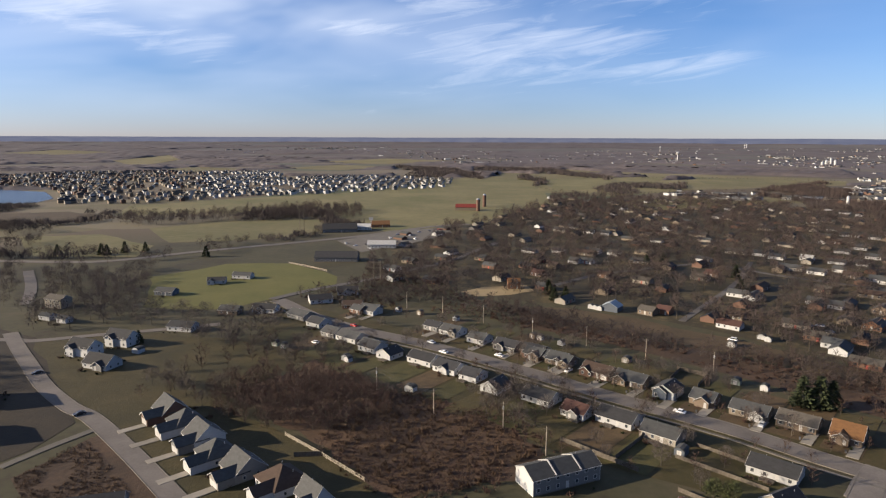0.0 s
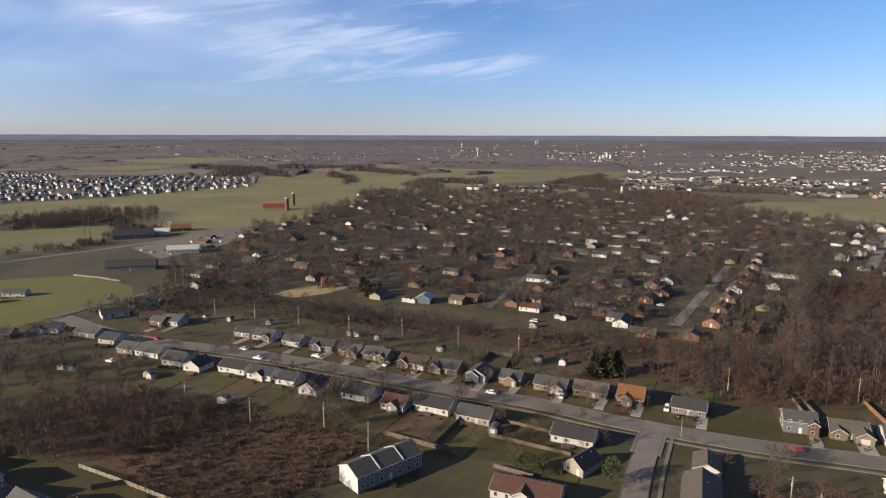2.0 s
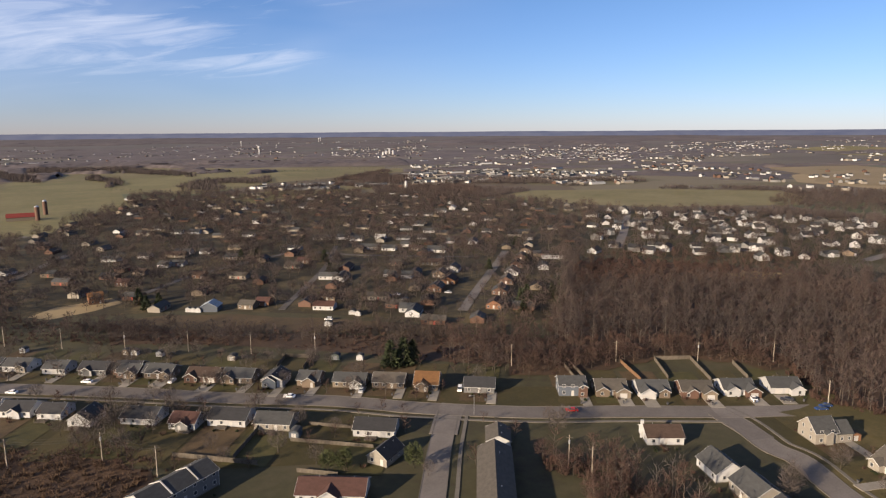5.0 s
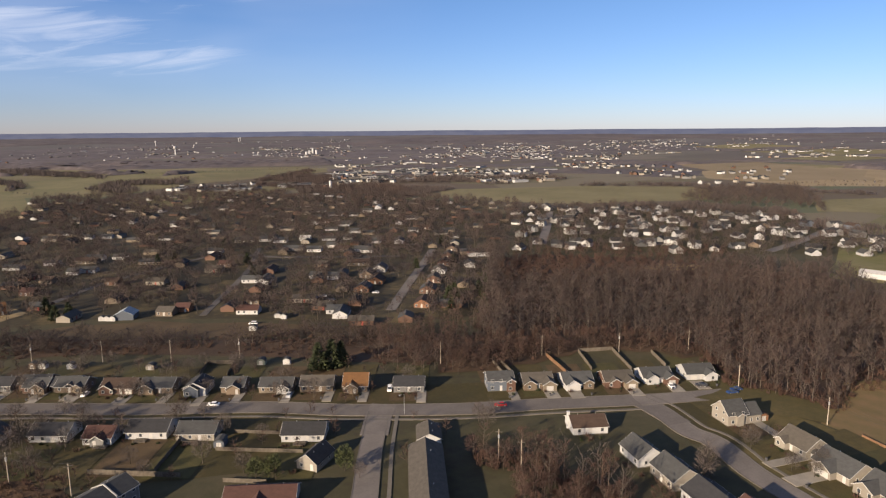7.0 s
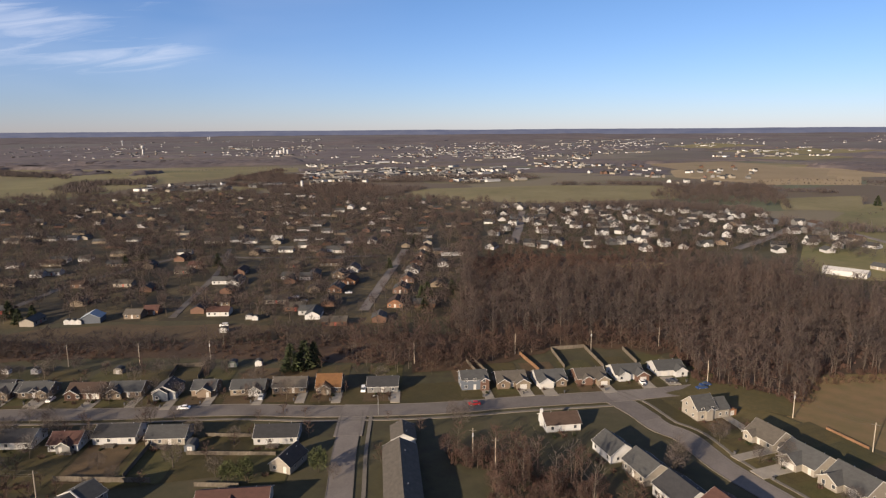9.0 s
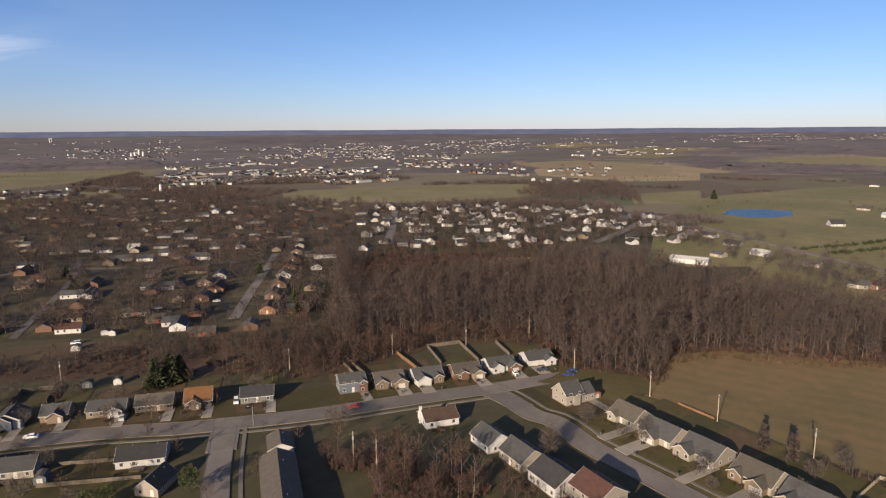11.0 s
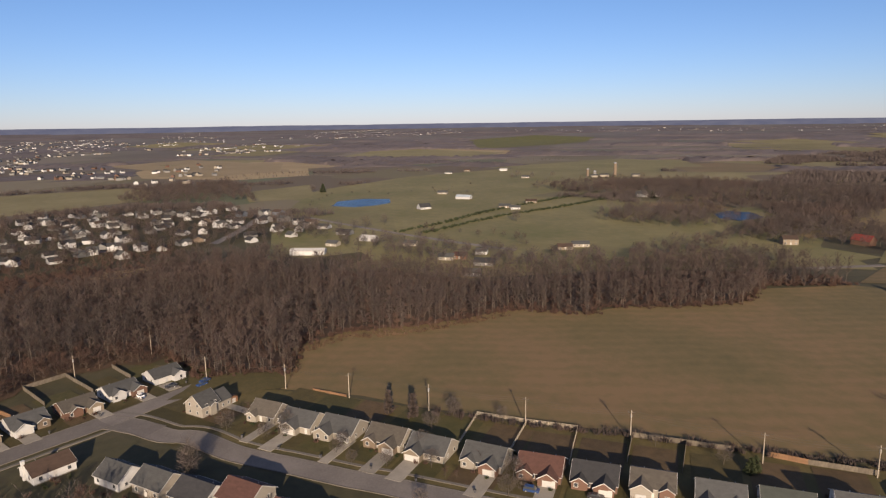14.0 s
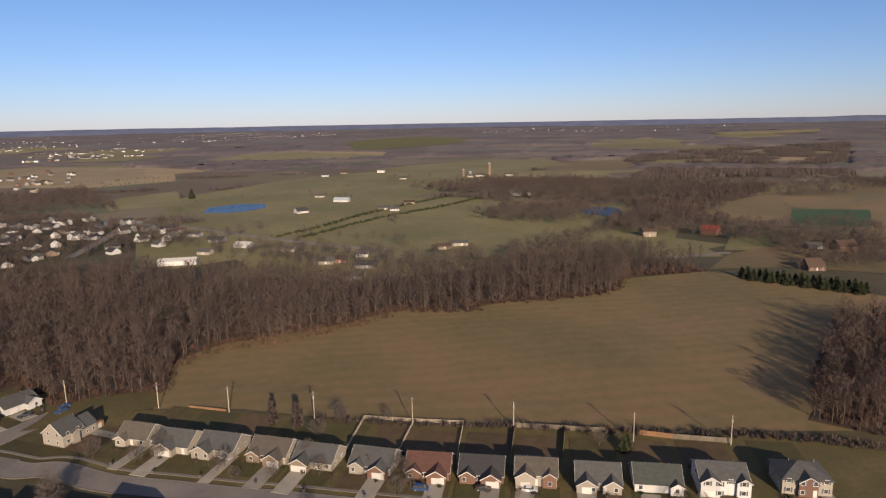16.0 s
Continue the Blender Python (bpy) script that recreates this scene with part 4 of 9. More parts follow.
def ring(w, h, f, y0, y1):
    """A flat frame w by h with a rim f wide, as one piece."""
    bm = bmesh.new()
    loops = []
    for y in (y0, y1):
        for a, z0, z1 in ((w / 2, 0, h), (w / 2 - f, f, h - f)):
            loops.append([bm.verts.new(p) for p in ((-a, y, z0), (a, y, z0), (a, y, z1), (-a, y, z1))])
    for p, q in ((0, 1), (1, 3), (3, 2), (2, 0)):
        for i in range(4):
            j = (i + 1) % 4
            bm.faces.new((loops[p][i], loops[p][j], loops[q][j], loops[q][i]))
    return bm


def window_frame_mesh(w, h):
    return shared(f"window/{w}/{h}", lambda: ring(w, h, 0.12, -0.07, 0.02), M["trim"])


def window(parent, m, w=1.2, h=1.35, shutters=False):
    ob = part("window", window_frame_mesh(w, h), None, parent)
    ob.matrix_local = m
    pane = part("pane", shared(f"pane/{w}/{h}", lambda: boxes((-w / 2 + 0.1, w / 2 - 0.1, -0.02, 0.01, 0.1, h - 0.1)), M["glass"]), None, ob)
    if shutters:
        for s in (-1, 1):
            sh = part("shutter", shared(f"shutter/{h}", lambda: boxes((-0.2, 0.2, -0.05, 0.01, 0, h)), M["dark_trim"]), None, ob)
            sh.location = (s * (w / 2 + 0.25), 0, 0)
    return ob


def garage_mesh(w):
    """Four panels with grooves between them, as one piece."""
    def build():
        prof = [(0.02, 0.0)]
        for k in range(4):
            z = k * 0.54
            prof += [(-0.05, z + 0.02), (-0.05, z + 0.50), (-0.025, z + 0.51), (-0.025, z + 0.54)]
        prof += [(0.02, 2.16)]
        return prism(bmesh.new(), prof, -w / 2, w / 2, "x")
    return shared(f"garage_door/{w}", build, M["trim"])


def gable_roof(w, d, h, rise, over=0.35, thick=0.16, ridge="x"):
    """Two slabs that meet at a ridge along x or along y."""
    half = (d if ridge == "x" else w) / 2
    run = (w if ridge == "x" else d) / 2 + over
    k = rise / half
    e = half + over
    low = h - over * k
    prof = [(-e, low), (0, h + rise), (e, low), (e, low + thick), (0, h + rise + thick * 1.15), (-e, low + thick)]
    bm = prism(bmesh.new(), prof, -run, run, "x" if ridge == "x" else "y")
    return bm


def hip_roof(w, d, h, rise, over=0.4, thick=0.16):
    a, b = w / 2 + over, d / 2 + over
    r = max(a - b, 0.3)
    bm = bmesh.new()
    lo = [bm.verts.new((x, y, h - 0.1)) for x, y in ((-a, -b), (a, -b), (a, b), (-a, b))]
    ed = [bm.verts.new((x, y, h - 0.1 + thick)) for x, y in ((-a, -b), (a, -b), (a, b), (-a, b))]
    t = [bm.verts.new((x, 0, h + rise)) for x in (-r, r)]
    bm.faces.new(lo[::-1])
    for i in range(4):
        bm.faces.new((lo[i], lo[(i + 1) % 4], ed[(i + 1) % 4], ed[i]))
    bm.faces.new((ed[0], ed[1], t[1], t[0])), bm.faces.new((ed[2], ed[3], t[0], t[1])), bm.faces.new((ed[1], ed[2], t[1])), bm.faces.new((ed[3], ed[0], t[0]))
    return bm


def house_walls(w, d, h, rise, ridge):
    if ridge == "hip":
        return box(bmesh.new(), -w / 2, w / 2, -d / 2, d / 2, 0, h)
    half = (d if ridge == "x" else w) / 2
    run = (w if ridge == "x" else d) / 2
    return prism(bmesh.new(), [(-half, 0), (half, 0), (half, h), (0, h + rise), (-half, h)], -run, run, "x" if ridge == "x" else "y")


ROOF_WORD = {"gray": "grey", "dark": "dark grey", "tan": "tan", "brown": "brown", "red": "reddish-brown", "orange": "orange-brown", "green": "dark green", "barn_red": "bright red", "metal": "pale blue metal", "white": "white"}
WALL_WORD = {"white": "white siding", "cream": "cream siding", "tan": "tan siding", "brick": "red brick", "stone": "tan brick", "gray": "grey siding", "blue": "blue-grey siding", "orange_brick": "orange brick", "green": "pale green siding"}


def rake_boards(w, h, rise, y, over=0.3, wide=0.26):
    """White boards along the two slopes of a gable that faces -y."""
    half, k = w / 2 + over, rise / (w / 2)
    prof = [(-half, h - over * k - 0.05), (0, h + rise - 0.05), (half, h - over * k - 0.05), (half, h - over * k - 0.05 + wide), (0, h + rise - 0.05 + wide), (-half, h - over * k - 0.05 + wide)]
    return prism(bmesh.new(), prof, y - 0.06, y)


def house(x, y, rot, w, d, roof="gray", wall="white", ridge="x", h=2.7, rise=None, wings=(), garage=None, chimney=None, shutters=False, detail=2, category="house", name="house", vents=True, group="", firewalls=(), ends="", stack="brick", annex=None):
    """A house with its camera-side wall at local -y. wings: front gables (from, to, how far ahead, wall)."""
    root = new(name)
    root.matrix_world = pose(x, y, gz(x, y), 0, 0, rot)
    two = h > 4
    if detail > 1:
        FRONTS.append((x, y, rot, w, d))
    rise = rise or (d if ridge in ("x", "hip") else w) * 0.5 * (0.5 if ridge != "hip" else 0.55)
    extra = ", attached garage" if garage is not None else (", front gable" if wings else "")
    tagged(root, f"{'two' if two else 'one'}-storey house, {WALL_WORD[wall]}, {ROOF_WORD[roof]} shingle {'hip' if ridge == 'hip' else 'gable'} roof{extra}", category, group)
    body = part("wall", house_walls(w, d, h, rise, ridge), WALL[wall], root)
    part("roof", hip_roof(w, d, h, rise) if ridge == "hip" else gable_roof(w, d, h, rise, ridge=ridge), ROOF[roof], root, ROOF_WORD[roof] + " shingle roof")
    if detail:
        part("foundation", boxes((-w / 2 - 0.04, w / 2 + 0.04, -d / 2 - 0.04, d / 2 + 0.04, 0, 0.28)), M["concrete"], root)
    taken = []
    for (a, b, ahead, wmat) in wings:
        c, ww = (a + b) / 2, b - a
        r = ww * 0.5 * 0.62
        depth = ahead + d * 0.45
        wg = part("gable_wing", house_walls(ww, depth, h - 0.02, r, "y"), WALL[wmat], root, WALL_WORD[wmat] + " gabled wing")
        wg.location = (c, -d / 2 - ahead + depth / 2, 0)
        rf = part("wing_roof", gable_roof(ww, depth + 0.3, h - 0.02, r, over=0.3, ridge="y"), ROOF[roof], root)
        rf.location = (c, -d / 2 - ahead + depth / 2 - 0.1, 0.02)
        if detail > 1:
            part("rake_board", rake_boards(ww, h, r, -d / 2 - ahead - 0.56), M["trim"], root, "white boards along the gable").location.x = c
        taken.append((a, b, ahead))
    if detail > 1 and ridge in ("x", "y"):
        # boards on the gable ends of the main roof
        run, span = (w, d) if ridge == "x" else (d, w)
        for sgn in (-1, 1):
            rb = part("rake_board", rake_boards(span, h, rise, -run / 2 - 0.352, 0.35, 0.22), M["trim"], root, "white boards along the gable")
            rb.rotation_euler.z = (math.pi / 2 if ridge == "x" else 0) + (math.pi if sgn < 0 else 0)
    if annex:
        # a lower side wing: width, depth, eaves, rise
        aw, ad, ah, ar = annex
        part("side_wing", house_walls(aw, ad, ah, ar, "x"), WALL[wall], root).location = (w / 2 + aw / 2 - 0.1, -0.4, 0)
        part("wing_roof", gable_roof(aw, ad, ah, ar, over=0.3), ROOF[roof], root).location = (w / 2 + aw / 2 - 0.1, -0.4, 0)
        for k in (-0.2, 0.25):
            window(root, pose(w / 2 + aw * (0.5 + k), -0.4 - ad / 2 - 0.01, 1.0), 0.9, 1.2)
    floors = [0.95] if not two else [0.95, 3.6]

    def front(xx):
        for a, b, ahead in taken:
            if a <= xx <= b:
                return -d / 2 - ahead
        return -d / 2
    used = []
    if garage is not None:
        gw = 4.8 if (taken and any(b - a > 5.4 and a <= garage <= b for a, b, _ in taken)) or not taken else 2.7
        g = part("garage_door", garage_mesh(gw), None, root, "white panelled garage door")
        g.location = (garage, front(garage) - 0.02, 0)
        used.append((garage - gw / 2 - 0.4, garage + gw / 2 + 0.4))
    n = max(2, int(w / 3.0))
    door_at = None
    if detail:
        for f_i, z in enumerate(floors):
            for k in range(n):
                xx = -w / 2 + w * (k + 0.5) / n
                if f_i == 0 and any(a < xx < b for a, b in used):
                    continue
                if f_i == 0 and door_at is None and k >= n // 2:
                    door_at = xx
                    dr = part("door", shared("door/front", lambda: boxes((-0.5, 0.5, -0.06, 0.01, 0.02, 2.1)), M["trim"]), None, root)
                    dr.location = (xx, front(xx) - 0.005, 0.28)
                    continue
                window(root, pose(xx, front(xx) - 0.01, z), shutters=shutters and detail > 1)
    if detail > 1:
        for z in floors:
            for s in (-1, 1):
                for yy in ((-0.22, 0.22) if d > 8 else (0,)):
                    window(root, pose(s * (w / 2 + 0.01), yy * d, z, 0, 0, 90 * s), 1.0, 1.2)
        if ridge == "x":
            for s in (-1, 1):
                gt = part("gutter", shared(f"gutter/{w:.1f}", lambda: boxes((-w / 2 - 0.3, w / 2 + 0.3, -0.06, 0.06, -0.06, 0.06)), M["trim"]), None, root, "white gutter")
                gt.location = (0, s * (d / 2 + 0.41), h - 0.32 * rise / (d / 2) + 0.04)
        if vents:
            for k in (-0.22, 0.3):
                px, py = (w * k, d * 0.14) if ridge != "y" else (w * 0.14, d * k)
                top = h + rise * (1 - (abs(py) / (d / 2) if ridge != "y" else abs(px) / (w / 2)))
                vt = part("roof_vent", shared("roof_vent/a", lambda: tube(bmesh.new(), (0, 0, -0.3), (0, 0, 0.45), 0.09, 0.09, 8), M["metal"]), None, root)
                vt.location = (px, py, top + 0.1)
    if ends:
        for sgn in (-1, 1):
            ew = part("end_wall", house_walls(0.12, d + 0.1, h + 0.02, rise, "x"), WALL[ends], root, WALL_WORD[ends] + " end wall")
            ew.location.x = sgn * (w / 2 + 0.05)
    for k in firewalls:
        # white party walls that stand a little above the roof
        fw = part("party_wall", gable_roof(0.1, d, h, rise, over=0.12, thick=0.4), M["trim"], root, "white party wall")
        fw.location.x = k * w
    if chimney is not None:
        ch = part("chimney", boxes((-0.45, 0.45, -0.4, 0.4, 0, h + rise + 0.8), (-0.52, 0.52, -0.47, 0.47, h + rise + 0.8, h + rise + 0.95)), WALL[stack], root, WALL_WORD[stack] + " chimney")
        ch.location = (chimney * w / 2, 0.12 * d, 0)
    return root


def shed(x, y, rot, w=3.0, d=2.6, h=2.0, wall="white", roof="gray"):
    """A small garden shed with a double door."""
    root = new("shed")
    root.matrix_world = pose(x, y, 0, 0, 0, rot)
    tagged(root, f"small {WALL_WORD[wall].split()[0]} garden shed with a {ROOF_WORD[roof]} gambrel roof on the lawn", "shed")
    part("wall", house_walls(w, d, h, 0.8, "y"), WALL[wall], root)
    e = w / 2 + 0.15
    prof = [(-e, h - 0.1), (-e * 0.62, h + 0.62), (0, h + 0.92), (e * 0.62, h + 0.62), (e, h - 0.1), (e, h + 0.02), (e * 0.64, h + 0.74), (0, h + 1.04), (-e * 0.64, h + 0.74), (-e, h + 0.02)]
    part("roof", prism(bmesh.new(), prof, -d / 2 - 0.15, d / 2 + 0.15), ROOF[roof], root)
    for s in (-1, 1):
        part("door", boxes((s * 0.4 - 0.36, s * 0.4 + 0.36, -d / 2 - 0.05, -d / 2 + 0.01, 0.1, 1.85)), M["trim"], root)
    return root


# ---- fences, poles, cars ----
def fence(x0, y0, x1, y1, h=1.8, mat="wood", label="weathered wooden privacy fence round a back yard"):
    a, b = Vector((x0, y0)), Vector((x1, y1))
    n = max(1, round((b - a).length / 2.5))
    step = (b - a).length / n
    root = new("fence")
    root.matrix_world = pose(x0, y0, 0, 0, 0, math.degrees(math.atan2(y1 - y0, x1 - x0)))
    tagged(root, label, "fence")
    key = f"{mat}/{h}/{step:.2f}"

    def panel():
        # boards with narrow grooves, as one piece
        bm = bmesh.new()
        front, k = [], 8
        wide = (step - 0.12) / k
        for i in range(k):
            u = 0.06 + wide * i
            front += [(u + 0.015, -0.03), (u + wide - 0.015, -0.03), (u + wide - 0.01, -0.005), (u + wide + 0.01, -0.005)]
        prof = front + [(step - 0.05, 0.03), (0.06, 0.03)]
        lo = [bm.verts.new((x, y, 0.06)) for x, y in prof]
        hi = [bm.verts.new((x, y, h)) for x, y in prof]
        bm.faces.new(lo[::-1]), bm.faces.new(hi)
        for i in range(len(prof)):
            j = (i + 1) % len(prof)
            bm.faces.new((lo[i], lo[j], hi[j], hi[i]))
        return bm
    for i in range(n + 1):
        p = part("post", shared("post/" + key, lambda: boxes((-0.07, 0.07, -0.07, 0.07, 0, h + 0.08)), M[mat]), None, root)
        p.location.x = i * step
        if i < n:
            q = part("panel", shared("panel/" + key, panel, M[mat]), None, root)
            q.location.x = i * step
    return root


def rail_fence(x0, y0, x1, y1, h=1.3):
    """Posts with three open rails between them."""
    a, b = Vector((x0, y0)), Vector((x1, y1))
    n = max(1, round((b - a).length / 2.4))
    step = (b - a).length / n
    root = new("fence")
    root.matrix_world = pose(x0, y0, 0.1, 0, 0, math.degrees(math.atan2(y1 - y0, x1 - x0)))
    tagged(root, "low pale wooden post-and-rail fence round a yard", "fence")
    for i in range(n + 1):
        part("post", shared(f"post/rail/{h}", lambda: boxes((-0.09, 0.09, -0.09, 0.09, 0, h + 0.1)), M["pale_wood"]), None, root).location.x = i * step
        for k in range(3 if i < n else 0):
            part("rail", shared(f"rail/{step:.2f}", lambda: boxes((0.09, step - 0.09, -0.04, 0.04, -0.1, 0.1)), M["pale_wood"]), None, root).location = (i * step, 0, h * (0.28 + 0.33 * k))
    return root


def silo(x, y, h, r, wall="white", s=1.0):
    """A round farm silo with a domed cap."""
    root = new("silo")
    root.matrix_world = pose(x, y, gz(x, y)) @ Matrix.Diagonal((s, s, s, 1))
    tagged(root, f"tall round {'dark brick-coloured' if wall == 'brick' else 'pale concrete'} silo with a domed cap", "silo")
    part("shaft", tube(bmesh.new(), (0, 0, 0), (0, 0, h), r, r, 14), WALL[wall], root)
    bm = tube(bmesh.new(), (0, 0, h), (0, 0, h + r * 0.45), r * 1.02, r * 0.7, 14)
    tube(bm, (0, 0, h + r * 0.45), (0, 0, h + r * 0.75), r * 0.7, r * 0.15, 14)
    part("cap", bm, M["metal"], root)
    return root


def water_tower(x, y, h, s=1.0):
    root = new("water_tower")
    root.matrix_world = pose(x, y, gz(x, y)) @ Matrix.Diagonal((s, s, s, 1))
    tagged(root, "distant white water tower on a tall column", "water tower")
    part("column", tube(bmesh.new(), (0, 0, 0), (0, 0, h * 0.7), 3.2, 2.4, 12), WALL["white"], root)
    bm = bmesh.new()
    prof = [(2.4, h * 0.66), (6.5, h * 0.76), (7.2, h * 0.85), (6.0, h * 0.95), (2.0, h)]
    for (r0, z0), (r1, z1) in zip(prof, prof[1:]):
        tube(bm, (0, 0, z0), (0, 0, z1), r0, r1, 14)
    part("tank", bm, WALL["white"], root)
    return root


def pylon(x, y, h, s=1.0):
    """A pair of tall posts with crossbars."""
    root = new("pylon")
    root.matrix_world = pose(x, y, gz(x, y))
    tagged(root, "tall brown two-legged transmission frame", "pylon")
    for k in (-2.2, 2.2):
        part("post", tube(bmesh.new(), (k, 0, 0), (k, 0, h), 0.35, 0.25, 8), M["wood"], root)
    for z in (h * 0.72, h * 0.92):
        part("crossbar", boxes((-4.6, 4.6, -0.2, 0.2, z, z + 0.4)), M["wood"], root)
    return root


def sign_mast(x, y, h, s=1.0):
    root = new("sign_mast")
    root.matrix_world = pose(x, y, gz(x, y))
    tagged(root, "tall roadside sign on a steel pole", "sign")
    part("pole", tube(bmesh.new(), (0, 0, 0), (0, 0, h - 2), 0.25, 0.25, 8), M["metal"], root)
    part("board", boxes((-2.2, 2.2, -0.3, 0.3, h - 2.6, h)), M["trim"], root)
    return root


def street_lamp(x, y, h, s=1.0):
    root = new("street_lamp")
    root.matrix_world = pose(x, y, 0)
    tagged(root, "slim grey street lamp at the corner", "street lamp")
    part("pole", tube(bmesh.new(), (0, 0, 0), (0, 0, h), 0.1, 0.06, 8), M["metal"], root)
    part("arm", tube(bmesh.new(), (0, 0, h - 0.1), (-1.6, 0, h + 0.25), 0.05, 0.04, 6), M["metal"], root)
    part("lamp_head", boxes((-2.2, -1.5, -0.14, 0.14, h + 0.16, h + 0.32)), M["trim"], root)
    return root




def utility_pole(x, y, rot=0, h=10.0, transformer=False, arm=True):
    root = new("utility_pole")
    root.matrix_world = pose(x, y, 0, 0, 0, rot)
    tagged(root, "tall pale wooden utility pole with a crossarm" if arm else "tall pale wooden utility pole", "utility pole", "power line poles")
    part("pole", shared(f"pole/{h}", lambda: tube(bmesh.new(), (0, 0, 0), (0, 0, h), 0.19, 0.12, 8), M["pole_wood"]), None, root)
    if arm:
        part("crossarm", shared(f"crossarm/{h}", lambda: boxes((-1.1, 1.1, -0.2, -0.08, h - 0.85, h - 0.7)), M["wood"]), None, root)
        for k in (-0.95, -0.4, 0.4, 0.95):
            i = part("insulator", shared(f"insulator/{h}", lambda: tube(bmesh.new(), (0, 0, h - 0.7), (0, 0, h - 0.5), 0.06, 0.045, 6), M["dark_trim"]), None, root)
            i.location = (k, -0.14, 0)
    if transformer:
        part("transformer", shared(f"transformer/{h}", lambda: tube(bmesh.new(), (0, -0.45, h - 2.6), (0, -0.45, h - 1.5), 0.28, 0.28, 10), M["metal"]), None, root, "grey transformer can")
    return root


def wires(points, h=10.0):
    """Sagging wires from pole to pole."""
    for k in (-0.95, 0.0, 0.95):
        cu = bpy.data.curves.new("power_line", "CURVE")
        cu.dimensions, cu.bevel_depth, cu.bevel_resolution = "3D", 0.022, 0
        for a, b in zip(points, points[1:]):
            a, b = Vector(a), Vector(b)
            d = (b - a).normalized()
            o = Vector((d.y, -d.x)) * k
            sp = cu.splines.new("POLY")
            sp.points.add(8)
            for i in range(9):
                t = i / 8
                p = a.lerp(b, t) + o
                sp.points[i].co = (p.x, p.y, h - (0.45 if k else 1.6) - 1.1 * 4 * t * (1 - t), 1)
        cu.materials.append(M["wire"])
        tagged(new("power_line", cu), "thin dark power line sagging between utility poles", "power line")


def car(x, y, rot, paint="white", van=False):
    root = new("car")
    root.matrix_world = pose(x, y, 0.06, 0, 0, rot)
    tagged(root, f"parked {paint} {'minivan' if van else 'saloon car'} on the paving", "car")
    zt = 1.75 if van else 1.42


    def cabin():
        prof = [(-1.75 if not van else -2.15, 0.95), (1.1 if not van else 1.45, 0.95), (0.45 if not van else 0.7, zt - 0.06), (-1.1 if not van else -1.95, zt - 0.06)]
        return prism(bmesh.new(), prof, -0.76, 0.76, "x")

    def top():
        return boxes((-0.7, 0.7, -1.1 if not van else -1.95, 0.45 if not van else 0.7, zt - 0.06, zt))
    k = "van" if van else "car"
    part("body", shared(f"body/{k}/{paint}", lambda: prism(bmesh.new(), [(-2.2, 0.3), (2.2, 0.3), (2.25, 0.62), (2.1, 0.85), (1.5 if van else 1.15, 0.96), (-1.6, 0.98), (-2.2, 0.9)], -0.87, 0.87, "x"), PAINT[paint]), None, root)
    part("cabin_glass", shared(f"cabin_glass/{k}", cabin, M["glass"]), None, root, "dark glass windows")
    part("car_roof", shared(f"car_roof/{k}/{paint}", top, PAINT[paint]), None, root)
    for sx_ in (-0.8, 0.8):
        for sy_ in (-1.35, 1.35):
            w = part("wheel", shared("wheel/a", lambda: tube(bmesh.new(), (-0.1, 0, 0), (0.1, 0, 0), 0.32, 0.32, 12), M["rubber"]), None, root)
            w.location = (sx_, sy_, 0.32)
            rim = part("rim", shared("rim/a", lambda: tube(bmesh.new(), (-0.115, 0, 0), (0.115, 0, 0), 0.19, 0.19, 10), M["metal"]), None, w)
    return root


def bin_(x, y, rot):
    """A wheeled refuse bin at the kerb."""
    root = new("refuse_bin")
    root.matrix_world = pose(x, y, 0.24, 0, 0, rot)
    tagged(root, "dark plastic wheeled refuse bin at the kerb", "bin")
    part("body", shared("bin_body/a", lambda: tube(bmesh.new(), (0, 0, 0), (0, 0, 1.0), 0.3, 0.4, 4), M["dark_trim"]), None, root)
    part("lid", shared("bin_lid/a", lambda: boxes((-0.36, 0.36, -0.38, 0.34, 1.0, 1.08)), M["rubber"]), None, root)
    return root


def deck(x, y, rot, w=4.0, d=3.0, h=0.6):
    """A timber deck behind a house, with posts and a rail."""
    root = new("deck")
    root.matrix_world = pose(x, y, 0, 0, 0, rot)
    tagged(root, "weathered timber deck with a rail behind a house", "deck")
    part("platform", boxes((-w / 2, w / 2, -d / 2, d / 2, h - 0.15, h)), M["wood"], root)
    for px_ in (-w / 2 + 0.08, 0, w / 2 - 0.08):
        q = part("post", shared(f"deck_post/{h}", lambda: boxes((-0.07, 0.07, -0.07, 0.07, 0, h + 1.0)), M["wood"]), None, root)
        q.location = (px_, -d / 2 + 0.08, 0)
    part("rail", boxes((-w / 2, w / 2, -d / 2 + 0.03, -d / 2 + 0.13, h + 0.92, h + 1.0)), M["wood"], root)
    return root


